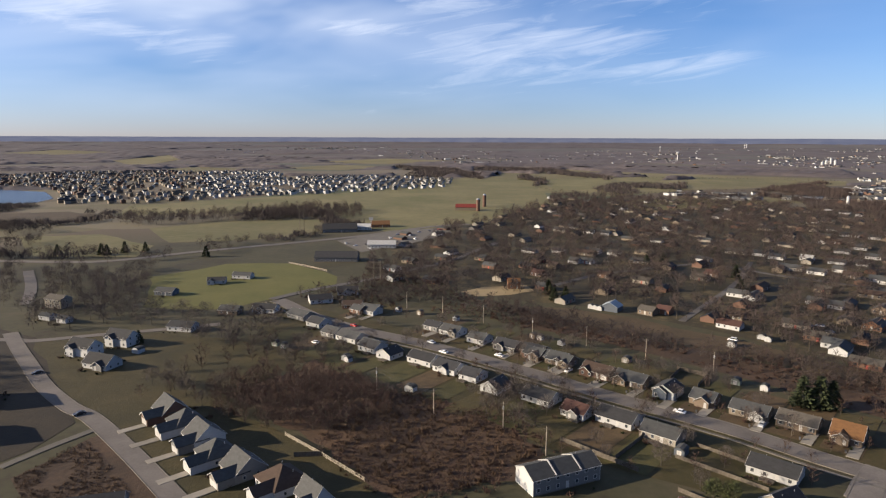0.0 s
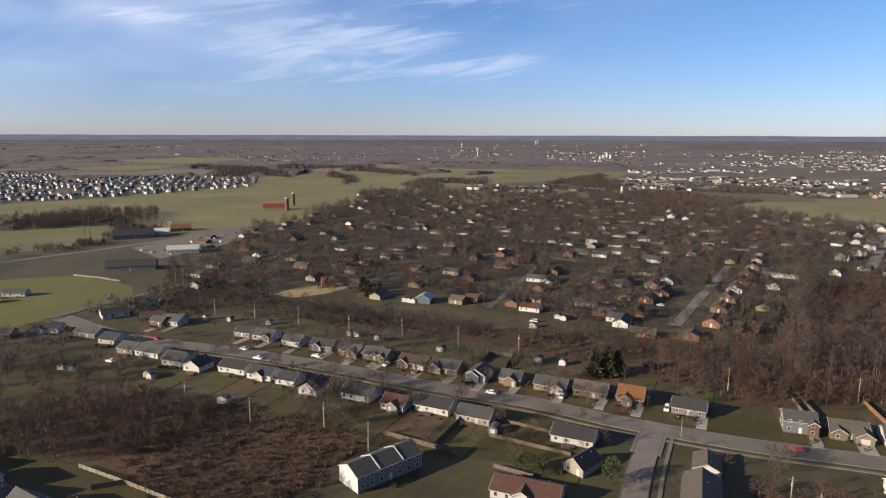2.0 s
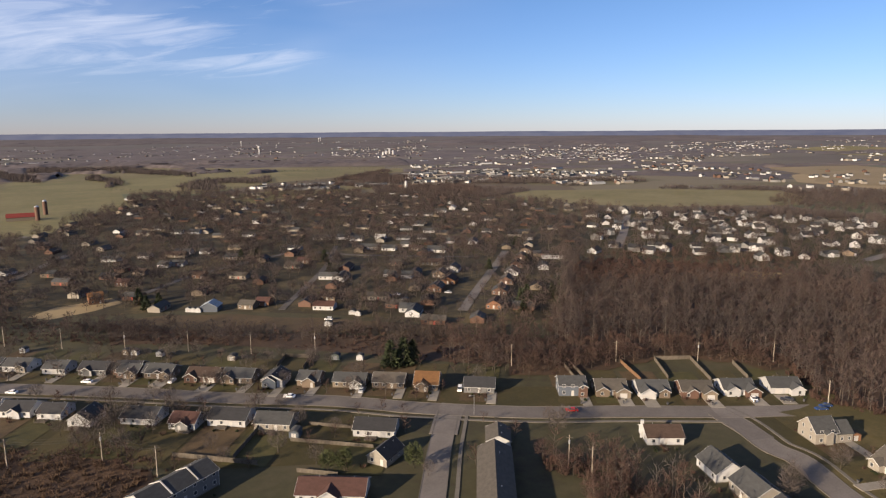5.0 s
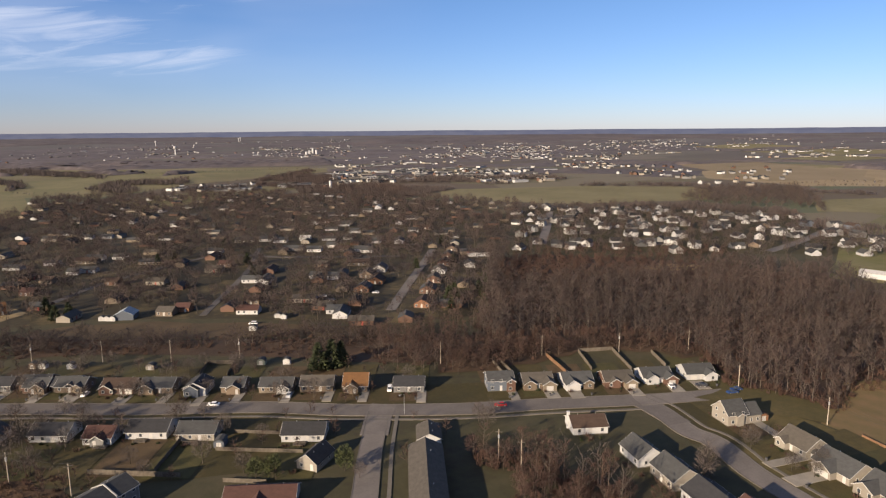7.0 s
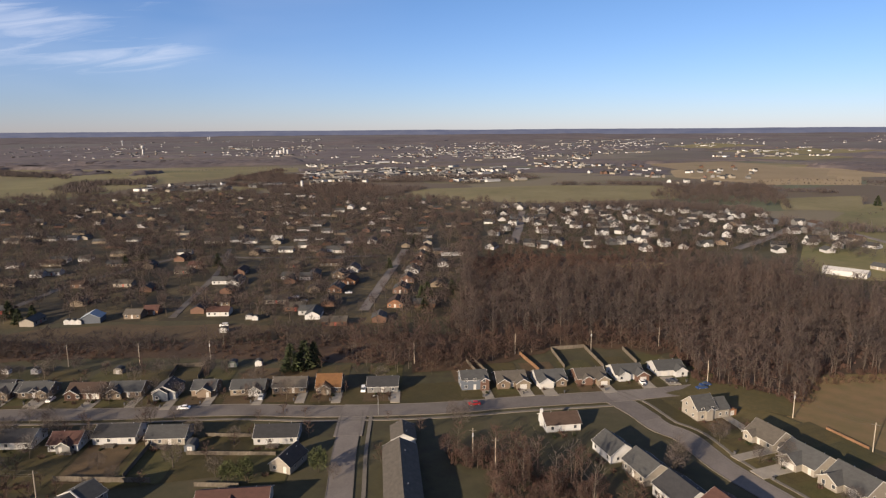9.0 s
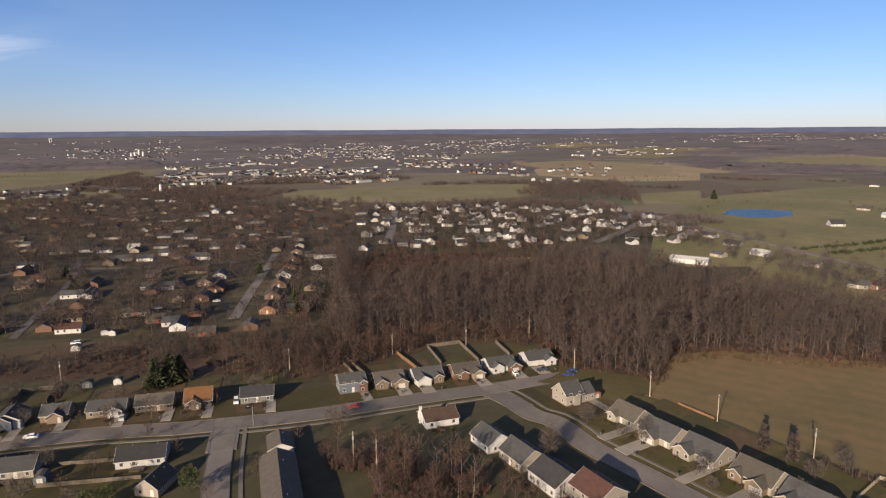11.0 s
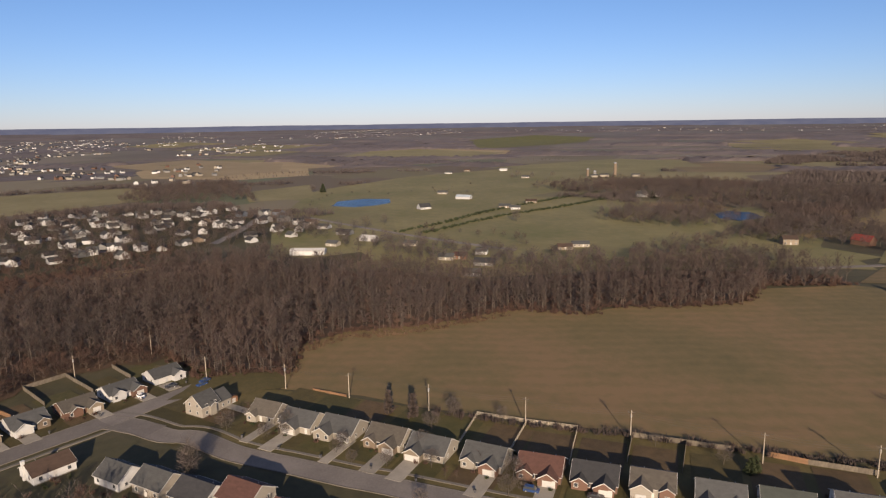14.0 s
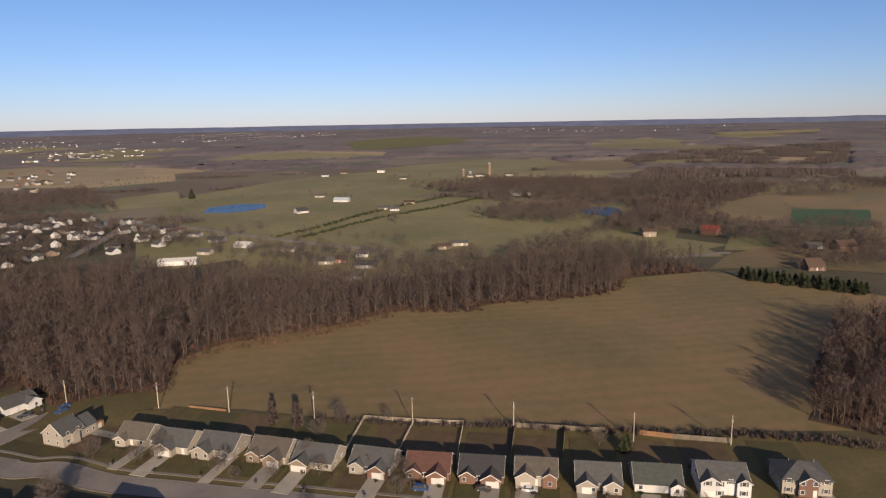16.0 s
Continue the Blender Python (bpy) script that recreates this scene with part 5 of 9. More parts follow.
# ---- trees ----
def tree_shape(seed, h=12.0, spread=4.0, limbs=9, twigs=130, tw=0.1, tl=2.0, trunk=0.22, fork=0.3, lean=0.55, lite=False, upward=0.15):
    """Returns wood and twig triangles of a leafless tree: a tapered trunk, rising limbs, and thin twigs."""
    rnd = random.Random(seed)
    wv, wf, tv, tf = [], [], [], []

    def stick(p, q, r0, r1, sides):
        d = (q - p).normalized()
        s = d.orthogonal().normalized()
        t = d.cross(s)
        o = len(wv)
        for c, r in ((p, r0), (q, r1)):
            for k in range(sides):
                a = k * math.tau / sides
                wv.append(c + (s * math.cos(a) + t * math.sin(a)) * r)
        for k in range(sides):
            a, b = o + k, o + (k + 1) % sides
            wf.append((a, b, b + sides)), wf.append((a, b + sides, a + sides))
    axis = [Vector((0, 0, -0.1))]
    for k in range(1, 5):
        axis.append(Vector((rnd.uniform(-1, 1) * 0.03 * h * k / 3, rnd.uniform(-1, 1) * 0.03 * h * k / 3, h * 0.92 * k / 4)))
    if lite:
        stick(axis[0], axis[2], trunk, trunk * 0.55, 3), stick(axis[2], axis[4], trunk * 0.55, 0.03, 3)
    for k in range(0 if lite else 4):
        stick(axis[k], axis[k + 1], trunk * (1 - 0.24 * k), trunk * (1 - 0.24 * (k + 1)) + 0.012, 5 if k < 2 else 4)

    def on_axis(u):
        u = min(max(u, 0), 0.999) * 4
        return axis[int(u)].lerp(axis[int(u) + 1], u - int(u))
    ends = []
    for k in range(limbs):
        u = fork + (0.93 - fork) * (k + rnd.random()) / limbs
        a = k * 2.4 + rnd.uniform(-0.5, 0.5)
        p = on_axis(u)
        reach = spread * (1.08 - 0.62 * (u - fork) / (1 - fork)) * rnd.uniform(0.7, 1.1)
        up_ = reach * rnd.uniform(lean, lean + 0.6)
        m = p + Vector((math.cos(a) * reach * 0.55, math.sin(a) * reach * 0.55, up_ * 0.45))
        q = p + Vector((math.cos(a + 0.2) * reach, math.sin(a + 0.2) * reach, up_))
        r = trunk * 0.42 * (1.1 - u)
        if lite:
            stick(p, q, r * 0.7 + 0.02, 0.02, 3)
        else:
            stick(p, m, r + 0.02, r * 0.6 + 0.015, 3), stick(m, q, r * 0.6 + 0.015, 0.012, 3)
        ends.append((p, m, q))
    for k in range(twigs):
        p, m, q = ends[k % len(ends)]
        u = rnd.random() ** 0.6
        c = p.lerp(m, u * 2) if u < 0.5 else m.lerp(q, u * 2 - 1)
        if rnd.random() < 0.22:
            c = on_axis(rnd.uniform(fork + 0.1, 0.999))
        out = Vector((c.x, c.y, 0))
        out = out.normalized() if out.length > 0.2 else Vector((0, 0, 0))
        d = (out * 0.5 + Vector((rnd.gauss(0, 0.55), rnd.gauss(0, 0.55), rnd.uniform(0.15, 1.2)))).normalized()
        l = tl * rnd.uniform(0.5, 1.25)
        s = d.cross(Vector((rnd.gauss(0, 1), rnd.gauss(0, 1), rnd.gauss(0, 1)))).normalized() * tw * rnd.uniform(0.6, 1.3)
        o = len(tv)
        tv.extend((c - s, c + s, c + d * l))
        tf.append((o, o + 1, o + 2))
    return np.array(wv), np.array(wf), np.array(tv), np.array(tf)


def crown_shape(seed, h=10.5, r=4.4, n=130, tw=0.13, tl=1.9, trunk=0.17, low=0.22, open_=0.35, limbs=5):
    """A leafless tree seen from afar: trunk, a few limbs, and a rounded haze of fine twigs."""
    rnd = random.Random(seed)
    wv, wf, tv, tf = [], [], [], []

    def stick(p, q, r0, r1):
        d = (q - p).normalized()
        s = d.orthogonal().normalized()
        t = d.cross(s)
        o = len(wv)
        for c, k in ((p, r0), (q, r1)):
            for i in range(3):
                wv.append(c + (s * math.cos(i * 2.0944) + t * math.sin(i * 2.0944)) * k)
        for i in range(3):
            a, b = o + i, o + (i + 1) % 3
            wf.append((a, b, b + 3)), wf.append((a, b + 3, a + 3))
    fork = Vector((rnd.uniform(-0.3, 0.3), rnd.uniform(-0.3, 0.3), h * rnd.uniform(0.25, 0.36)))
    stick(Vector((0, 0, -0.1)), fork, trunk, trunk * 0.7)
    mid, half = h * (1 + low) / 2, h * (1 - low) / 2
    for k in range(limbs):
        a = k * (1.2566 if limbs == 5 else 2.4) + rnd.uniform(-0.4, 0.4)
        q = Vector((math.cos(a) * r * rnd.uniform(0.35, 0.7), math.sin(a) * r * rnd.uniform(0.35, 0.7), h * rnd.uniform(0.68, 0.9)))
        stick(fork.lerp(Vector((0, 0, h * 0.6)), k / limbs), q, trunk * 0.45, 0.03)
    lump = [(rnd.uniform(0, math.tau), rnd.uniform(0.78, 1.12)) for _ in range(7)]
    for k in range(n):
        a, u = rnd.uniform(0, math.tau), rnd.uniform(-0.92, 1)
        grow = lump[int(a / math.tau * 7) % 7][1] * (open_ + (1 - open_) * rnd.random() ** 0.45)
        flat = math.sqrt(max(0.02, 1 - u * u)) if u > 0 else math.sqrt(max(0.1, 1 - (u * 0.95) ** 2))
        c = Vector((math.cos(a) * r * flat * grow, math.sin(a) * r * flat * grow, mid + half * u * grow))
        out = Vector((c.x / r, c.y / r, (c.z - mid) / half * 0.8 + 0.35))
        d = (out + Vector((rnd.gauss(0, 0.5), rnd.gauss(0, 0.5), rnd.gauss(0.1, 0.45)))).normalized()
        l = tl * rnd.uniform(0.55, 1.2)
        s = d.cross(Vector((rnd.gauss(0, 1), rnd.gauss(0, 1), rnd.gauss(0, 1)))).normalized() * tw * rnd.uniform(0.6, 1.3)
        o = len(tv)
        tv.extend((c - d * l * 0.6 - s, c - d * l * 0.6 + s, c + d * l * 0.5))
        tf.append((o, o + 1, o + 2))
    return np.array(wv), np.array(wf), np.array(tv), np.array(tf)


def conifer_shape(seed, h=8.0, r=2.0, n=260, columnar=False):
    rnd = random.Random(seed)
    wv, wf, tv, tf = [], [], [], []
    for z, q in ((-0.1, 0.14), (h * 0.95, 0.03)):
        for k in range(5):
            wv.append((math.cos(k * 1.2566) * q, math.sin(k * 1.2566) * q, z))
    for k in range(5):
        a, b = k, (k + 1) % 5
        wf.append((a, b, b + 5)), wf.append((a, b + 5, a + 5))
    for k in range(n):
        u = rnd.random() ** 1.3
        z = h * (0.06 + 0.92 * u)
        q = r * (1 - u) ** (0.45 if columnar else 0.85) * rnd.uniform(0.25, 1.05) + 0.08
        a = rnd.uniform(0, math.tau)
        c = Vector((math.cos(a) * q, math.sin(a) * q, z))
        d = Vector((math.cos(a), math.sin(a), rnd.uniform(-0.5, 0.35) if not columnar else rnd.uniform(0.2, 1.5))).normalized()
        s = d.cross(Vector((rnd.gauss(0, 1), rnd.gauss(0, 1), rnd.gauss(0, 1)))).normalized() * 0.32
        l = rnd.uniform(0.5, 1.1)
        o = len(tv)
        tv.extend((c - s - d * 0.3, c + s - d * 0.3, c + d * l))
        tf.append((o, o + 1, o + 2))
    return np.array(wv, float), np.array(wf), np.array(tv, float), np.array(tf)


def shrub_shape(seed, h=1.6, r=1.2, n=40, w=0.1):
    rnd = random.Random(seed)
    tv, tf = [], []
    for k in range(n):
        a, q = rnd.uniform(0, math.tau), r * rnd.random() ** 0.6
        c = Vector((math.cos(a) * q * 0.5, math.sin(a) * q * 0.5, -0.05))
        t = Vector((math.cos(a) * q, math.sin(a) * q, h * rnd.uniform(0.5, 1.1)))
        s = Vector((rnd.gauss(0, 1), rnd.gauss(0, 1), 0)).normalized() * w * rnd.uniform(0.5, 1.3)
        o = len(tv)
        tv.extend((c.lerp(t, 0.25) - s, c.lerp(t, 0.25) + s, t))
        tf.append((o, o + 1, o + 2))
    return np.zeros((0, 3)), np.zeros((0, 3), int), np.array(tv), np.array(tf)


def raw_mesh(name, v, f, mats, index=None):
    me = bpy.data.meshes.new(name)
    me.vertices.add(len(v)), me.loops.add(len(f) * 3), me.polygons.add(len(f))
    me.vertices.foreach_set("co", np.ascontiguousarray(v, np.float32).ravel())
    me.loops.foreach_set("vertex_index", np.ascontiguousarray(f, np.int32).ravel())
    me.polygons.foreach_set("loop_start", np.arange(0, len(f) * 3, 3, dtype=np.int32))
    for m in mats:
        me.materials.append(m)
    if index is not None:
        me.polygons.foreach_set("material_index", np.ascontiguousarray(index, np.int32))
    me.update(calc_edges=True)
    return me


def thicket(name, label, category, shapes, places, wood, twig, seed=5, low=0.75, high=1.25):
    """Many plants as one object: each place takes one of the shapes, turned and scaled."""
    rnd = random.Random(seed)
    vs, fs, ix, o = [], [], [], 0
    for x, y in places:
        wv, wf, tv, tf = rnd.choice(shapes)
        a, s = rnd.uniform(0, math.tau), rnd.uniform(low, high)
        c, n = math.cos(a) * s, math.sin(a) * s
        R = np.array(((c, n, 0), (-n, c, 0), (0, 0, s * rnd.uniform(0.88, 1.12))))
        for v, f, k in ((wv, wf, 0), (tv, tf, 1)):
            if len(v):
                vs.append(v @ R + (x, y, gz(x, y)))
                fs.append(f + o)
                ix.append(np.full(len(f), k))
                o += len(v)
    if not vs:
        return None
    me = raw_mesh(name, np.concatenate(vs), np.concatenate(fs), (wood, twig), np.concatenate(ix))
    return tagged(new(name, me), label, category, kind="stuff")


def tree_things(shapes, wood, twig, label, category="tree", name="tree"):
    """One tree of each shape, as meshes that copies share."""
    out = []
    for wv, wf, tv, tf in shapes:
        out.append((raw_mesh("trunk", wv, wf, (wood,)), raw_mesh("crown", tv, tf, (twig,)), label, category, name))
    return out


def plant(kind, x, y, s=1.0, rot=0.0):
    trunk, crown, label, category, name = kind
    root = new(name)
    root.matrix_world = pose(x, y, gz(x, y), 0, 0, rot) @ Matrix.Diagonal((s, s, s, 1))
    tagged(root, label, category)
    part("trunk", trunk, None, root)
    part("crown", crown, None, root)
    return root


def inside(poly, x, y):
    hit, j = False, len(poly) - 1
    for i in range(len(poly)):
        (xi, yi), (xj, yj) = poly[i], poly[j]
        if (yi > y) != (yj > y) and x < (xj - xi) * (y - yi) / (yj - yi) + xi:
            hit = not hit
        j = i
    return hit


def fill(poly, gap, seed=1, jitter=0.5, thin=0.0, patchy=0.0, scale=60.0, clear=True, keep=1.0):
    """Places on an uneven lattice inside a plan outline."""
    rnd = random.Random(seed)
    xs, ys = [p[0] for p in poly], [p[1] for p in poly]
    out = []
    x = min(xs)
    while x < max(xs):
        y = min(ys)
        while y < max(ys):
            px, py = x + rnd.uniform(-jitter, jitter) * gap, y + rnd.uniform(-jitter, jitter) * gap
            y += gap
            if rnd.random() < thin or not inside(poly, px, py):
                continue
            if patchy and noise.noise((px / scale, py / scale, seed * 3.7)) < patchy:
                continue
            if clear and any((px - a) ** 2 + (py - b) ** 2 < r * r * keep * keep for a, b, r in CLEAR):
                continue
            out.append((px, py))
        x += gap
    return out

# north side of the main street
house(43.2, 290.8, -41.5, 9.3, 9, "gray", "brick", wings=((-1, 4.5, 1.2, "stone"),))
house(53.5, 282.4, -41.5, 11.4, 9, "gray", "stone", wings=((1.5, 5.5, 1.0, "tan"),))
house(67.0, 268.3, -41.5, 12.8, 9.5, "brown", "brick", wings=((-6.5, -1.5, 1.0, "brick"),), garage=4.5)
house(78.6, 258.7, -41.5, 12.8, 9.5, "gray", "stone", wings=((-6.2, -0.5, 1.5, "stone"),))
house(88.9, 246.2, -41.5, 8.5, 10, "dark", "white", ridge="y", h=3.4, wings=((-3.5, 2.0, 1.5, "blue"),))
house(100.8, 239.0, -41.5, 8.8, 9.5, "gray", "stone", ridge="x", wings=((-1.8, 3.4, 1.6, "stone"),))
house(113.1, 227.6, -41.5, 12.8, 9, "gray", "tan", wings=((0.8, 5.6, 1.4, "white"),))
house(125.7, 218.2, -41.5, 12.8, 9.5, "tan", "stone", shutters=True)
house(137.0, 208.0, -41.5, 9.5, 10.5, "orange", "stone", rise=3.4, wings=((-4.0, 1.2, 2.0, "stone"),))
house(151.8, 193.2, -41.5, 11.8, 9.5, "dark", "gray", shutters=True)
# north side, west end
house(-48.1, 368.1, -38.0, 8.0, 8, "gray", "brick")
house(-40.5, 366.1, -38.0, 9.0, 8, "gray", "white")
house(-4.2, 335.0, -38.0, 9.2, 8, "dark", "gray")
house(5.4, 327.0, -38.0, 11.2, 9, "gray", "white", wings=((1, 5, 1, "cream"),))
house(18.5, 314.1, -38.0, 9.7, 9, "gray", "white")
house(31.6, 303.0, -38.0, 11.9, 9, "dark", "gray", wings=((-4, 0, 1, "gray"),))
house(43.4, 295.2, -38.0, 11.0, 9, "dark", "brick", wings=((0, 4, 1, "stone"),))
house(52.2, 285.0, -38.0, 9.8, 9, "gray", "stone", wings=((0.5, 4.5, 1, "cream"),))
# north side, east of the side street
house(178.6, 170.2, -36.0, 10.2, 9, "gray", "blue", h=4.4, wings=((2.2, 5.4, 1.5, "brick"),))
house(191.1, 162.0, -36.0, 11.8, 10, "tan", "stone", wings=((-6, -1, 1.2, "stone"), (1.2, 6.6, 2.4, "tan")), garage=3.9)
house(203.3, 151.9, -36.0, 11.8, 10, "gray", "white", wings=((-5.6, 0, 2.4, "white"), (1.5, 5.6, 1.2, "stone")), garage=-2.8)
house(216.2, 141.9, -36.0, 11.8, 10, "tan", "brick", wings=((-4, 0, 1, "brick"), (1.5, 6.4, 2.4, "tan")), garage=4.0)
house(230.6, 133.8, -36.0, 11.8, 10, "gray", "white", wings=((-5, 0, 1.2, "white"), (2, 7.2, 2.4, "brick")), garage=4.6)
house(246.7, 124.3, -36.0, 11.8, 10, "gray", "white", wings=((1, 6, 2.0, "white"),), garage=-3)
# south side of the main street, backs to the fields
house(-33.2, 300.3, -38.0, 10.6, 9, "dark", "white")
house(-24.4, 290.6, -38.0, 8.6, 9, "dark", "white", ridge="y", rise=2.4)
house(-8.0, 283.4, -38.0, 13.4, 9, "dark", "white")
house(3.0, 272.6, -38.0, 11.6, 9, "dark", "white", wings=((-2, 2.5, 1.0, "white"),))
house(12.9, 263.2, -38.0, 8.8, 9, "dark", "white")
house(21.2, 250.7, -38.0, 8.0, 10, "gray", "white", ridge="y", rise=2.6)
house(38.2, 240.4, -41.5, 12.7, 9.5, "dark", "white")
house(49.6, 227.2, -41.5, 9.4, 9, "red", "white", wings=((-1.5, 3, 1.5, "gray"),))
house(63.0, 221.0, -41.5, 13.6, 9.5, "dark", "white")
house(74.6, 208.8, -41.5, 12.6, 9.5, "gray", "cream")
house(100.4, 184.2, -41.5, 13.9, 9.5, "dark", "white", shutters=False)
house(-79.1, 356.4, -38.0, 14.0, 9, "gray", "gray")
house(-66.5, 341.2, -38.0, 10.0, 9, "dark", "white")
house(-55.6, 323.3, -38.0, 9.5, 9, "gray", "gray")
house(-45.4, 316.0, -38.0, 13.6, 9, "gray", "white")
house(-33.7, 302.2, -38.0, 10.3, 9, "gray", "cream")
# behind the main street: row house, red-roofed house, garage, long building
# shade is put into the row house's grey walls; white panels mark sunlit ends
house(34.2, 180.2, 24.5, 23.0, 9.5, "gray", "gray", h=4.9, rise=2.2, ends="white", firewalls=(-0.17, 0.2))
house(71.3, 156.7, -38.0, 19.0, 10, "red", "white", wings=((-3.2, 2.6, 1.2, "white"),))
house(93.5, 166.1, -62.0, 7.0, 10, "dark", "cream", ridge="y", rise=2.6)
house(128.9, 154.3, -38.0, 7.7, 10, "tan", "white", ridge="y", h=2.8, rise=1.8)
house(108.6, 130.8, -38, 10, 36, "tan", "gray", ridge="y", h=4.8, rise=2.4)
house(173.9, 124.9, -35.0, 11.8, 9.5, "brown", "white", chimney=-1.02, stack="white")
# south side of the bend
house(169.7, 100.9, -116, 10.6, 9, "gray", "white", h=2.9, rise=3.1)
house(165.6, 87.3, -116, 11.4, 9.5, "gray", "cream", h=3.2, rise=3.1)
house(159.1, 73.1, -116, 12.4, 10.5, "dark", "white", h=3.6, rise=3.1)
house(156.3, 59.5, -116, 11.2, 10.5, "red", "cream", h=5.2, rise=3.1)
house(149.1, 45.0, -116, 11, 9.5, "red", "cream", h=3.6, rise=3.1)
house(141.4, 31.3, -116, 11, 9.5, "gray", "stone", h=2.9, rise=3.1)
# north side of the bend, backs to the stubble field
house(215.6, 95.3, -28.0, 7.6, 8.8, "gray", "cream", rise=3.6, h=4.1, wings=((-0.9, 1.7, 1.0, "cream"),), annex=(5.6, 7.6, 3.3, 2.9))
shed(224.5, 88.5, -28.0, 3.6, 3.4, 2.0, wall="orange_brick", roof="brown")
house(212.2, 70.1, -113.0, 11.0, 9.5, "tan", "cream", wings=((-5, -1, 1.5, "cream"),), rise=3.3)
house(205.3, 56.4, -113.0, 12.6, 10.5, "gray", "cream", wings=((-4.0, 2.2, 2.4, "cream"),), garage=-0.9, rise=3.2)
house(200.2, 42.0, -113.0, 12.6, 10.5, "gray", "cream", wings=((-6.6, -0.5, 2.4, "cream"), (2.4, 5.6, 1.0, "white")), rise=3.3)
house(193.8, 25.7, -113.0, 12.6, 10.5, "tan", "cream", wings=((-6.3, -2, 1.0, "stone"), (0, 5.4, 2.4, "stone")), garage=2.7, rise=3.3)
house(187.3, 11.9, -113.0, 12.6, 10.5, "gray", "cream", wings=((-6, -0.5, 2.4, "tan"),), garage=-3.2, rise=3.3)
house(181.7, -4.8, -113.0, 12.6, 10.5, "gray", "cream", wings=((-6, -1.6, 1.0, "cream"), (0.2, 5.6, 2.4, "brick")), garage=2.9, rise=3.3)
house(175.9, -20.4, -107.0, 12.6, 10.5, "red", "brick", wings=((-6, -1.6, 1.0, "brick"), (0.2, 5.6, 2.4, "brick")), garage=2.9, rise=3.3)
house(171.4, -35.1, -107.0, 12.5, 10.5, "dark", "brick", wings=((-6, -1.6, 1.0, "brick"), (0.2, 5.6, 2.4, "brick")), garage=2.9, rise=3.3)
house(167.0, -49.8, -107.0, 11.5, 10.5, "tan", "cream", wings=((-5.6, -0.2, 1.6, "cream"), (1.8, 5.6, 0.8, "brick")), garage=-2.9, h=3.6)
house(161.8, -66.0, -107.0, 12.1, 10.5, "gray", "cream", wings=((-6, -0.6, 2.0, "cream"), (1.2, 6, 1.6, "cream")), garage=-3.3, rise=3.3)
house(157.9, -81.5, -107.0, 12.6, 10.5, "green", "white", wings=((3, 6.4, 1.0, "white"),), garage=-2.2, rise=3.4)
house(153.9, -98.2, -107.0, 12.6, 10.5, "gray", "white", h=4.6, wings=((-6.4, -1.4, 1.6, "white"), (3.0, 6.6, 1.0, "white")), garage=-3.9, shutters=True)
house(150.0, -119.7, -107.0, 12.6, 10.5, "gray", "cream", ridge="hip", h=4.6, wings=((-2.4, 2.4, 1.2, "brick"),), shutters=True)
# west: a loop of newer houses
house(-166.4, 293.4, -20.0, 13.2, 9, "dark", "white", h=4.4, rise=3.2, wings=((-5, -0.5, 1.5, "white"),))
house(-155.9, 308.3, -20.0, 13.5, 9, "dark", "white", h=4.4, rise=3.2, wings=((-5, 0, 1.5, "white"),))
house(-149.5, 276.4, -20.0, 13.5, 9, "dark", "white", rise=3.4, wings=((0, 5, 1, "gray"),))
house(-92.0, 161.6, 15.0, 13.5, 10, "dark", "gray", rise=3.2)
# two unseen houses added out of view to throw shade across the grass
house(-176.0, 236.0, 132.0, 13, 11, "gray", "white", h=5.2, rise=4.0)
house(-166.0, 206.0, 132.0, 13, 11, "gray", "white", h=5.2, rise=4.0)
house(-136.0, 332.8, -10.0, 13.5, 8.5, "dark", "white")
house(-227.9, 379.0, -20.0, 12.7, 8, "tan", "cream", h=5.4)
house(-217.9, 351.2, -20.0, 7.9, 5, "gray", "white")
house(-205.5, 345.8, -20.0, 6.5, 5, "gray", "white")
house(-156, 444, 10.0, 12, 7, "dark", "white", wings=((-5.6, -1.6, 2.0, "white"),))
house(-143, 461, -10.0, 13.5, 7, "gray", "white")
house(-177.0, 410.7, -10.0, 12.4, 8, "gray", "blue")
house(-75.1, 392.3, 20.0, 13.5, 9, "dark", "white")
house(-61.5, 414.5, 10.0, 13.2, 9, "dark", "white", wings=((-3, 2, 1, "white"),))
house(-53.4, 379.1, 0.0, 11.3, 8, "brown", "brick")
house(-41.4, 370.2, -20.0, 11.1, 8, "gray", "gray")
house(-102.4, 369.8, -10.0, 13.5, 8.5, "dark", "white", wings=((-4, 0, 1, "white"),))
house(-121.6, 365.9, -10.0, 11.4, 8.5, "gray", "stone")
house(-98.7, 225.6, -48, 10.2, 9.5, "gray", "brick", h=3.0, rise=4.2, wings=((-0.9, 5.0, 5.2, "brick"),), garage=2.0)
house(-89.2, 215.3, -48, 10.2, 10.0, "gray", "white", ridge="hip", h=3.0, rise=4.2, wings=((-0.9, 5.0, 5.2, "white"),), garage=2.0)
house(-79.2, 205.0, -48, 10.2, 10.5, "gray", "white", h=3.0, rise=4.2, wings=((-0.9, 5.0, 5.2, "gray"),), garage=2.0)
house(-70.8, 192.6, -48, 10.2, 10.0, "gray", "white", ridge="hip", h=3.0, rise=4.2, wings=((-0.9, 5.0, 5.2, "white"),), garage=2.0)
house(-59.7, 183.8, -48, 10.2, 10.0, "gray", "cream", h=3.0, rise=4.2, wings=((-0.9, 5.0, 5.2, "cream"),), garage=2.0)
house(-46.2, 176.1, -48, 12.2, 11.0, "brown", "white", ridge="hip", h=3.0, rise=4.2, wings=((-0.9, 5.0, 5.2, "white"),), garage=2.0)
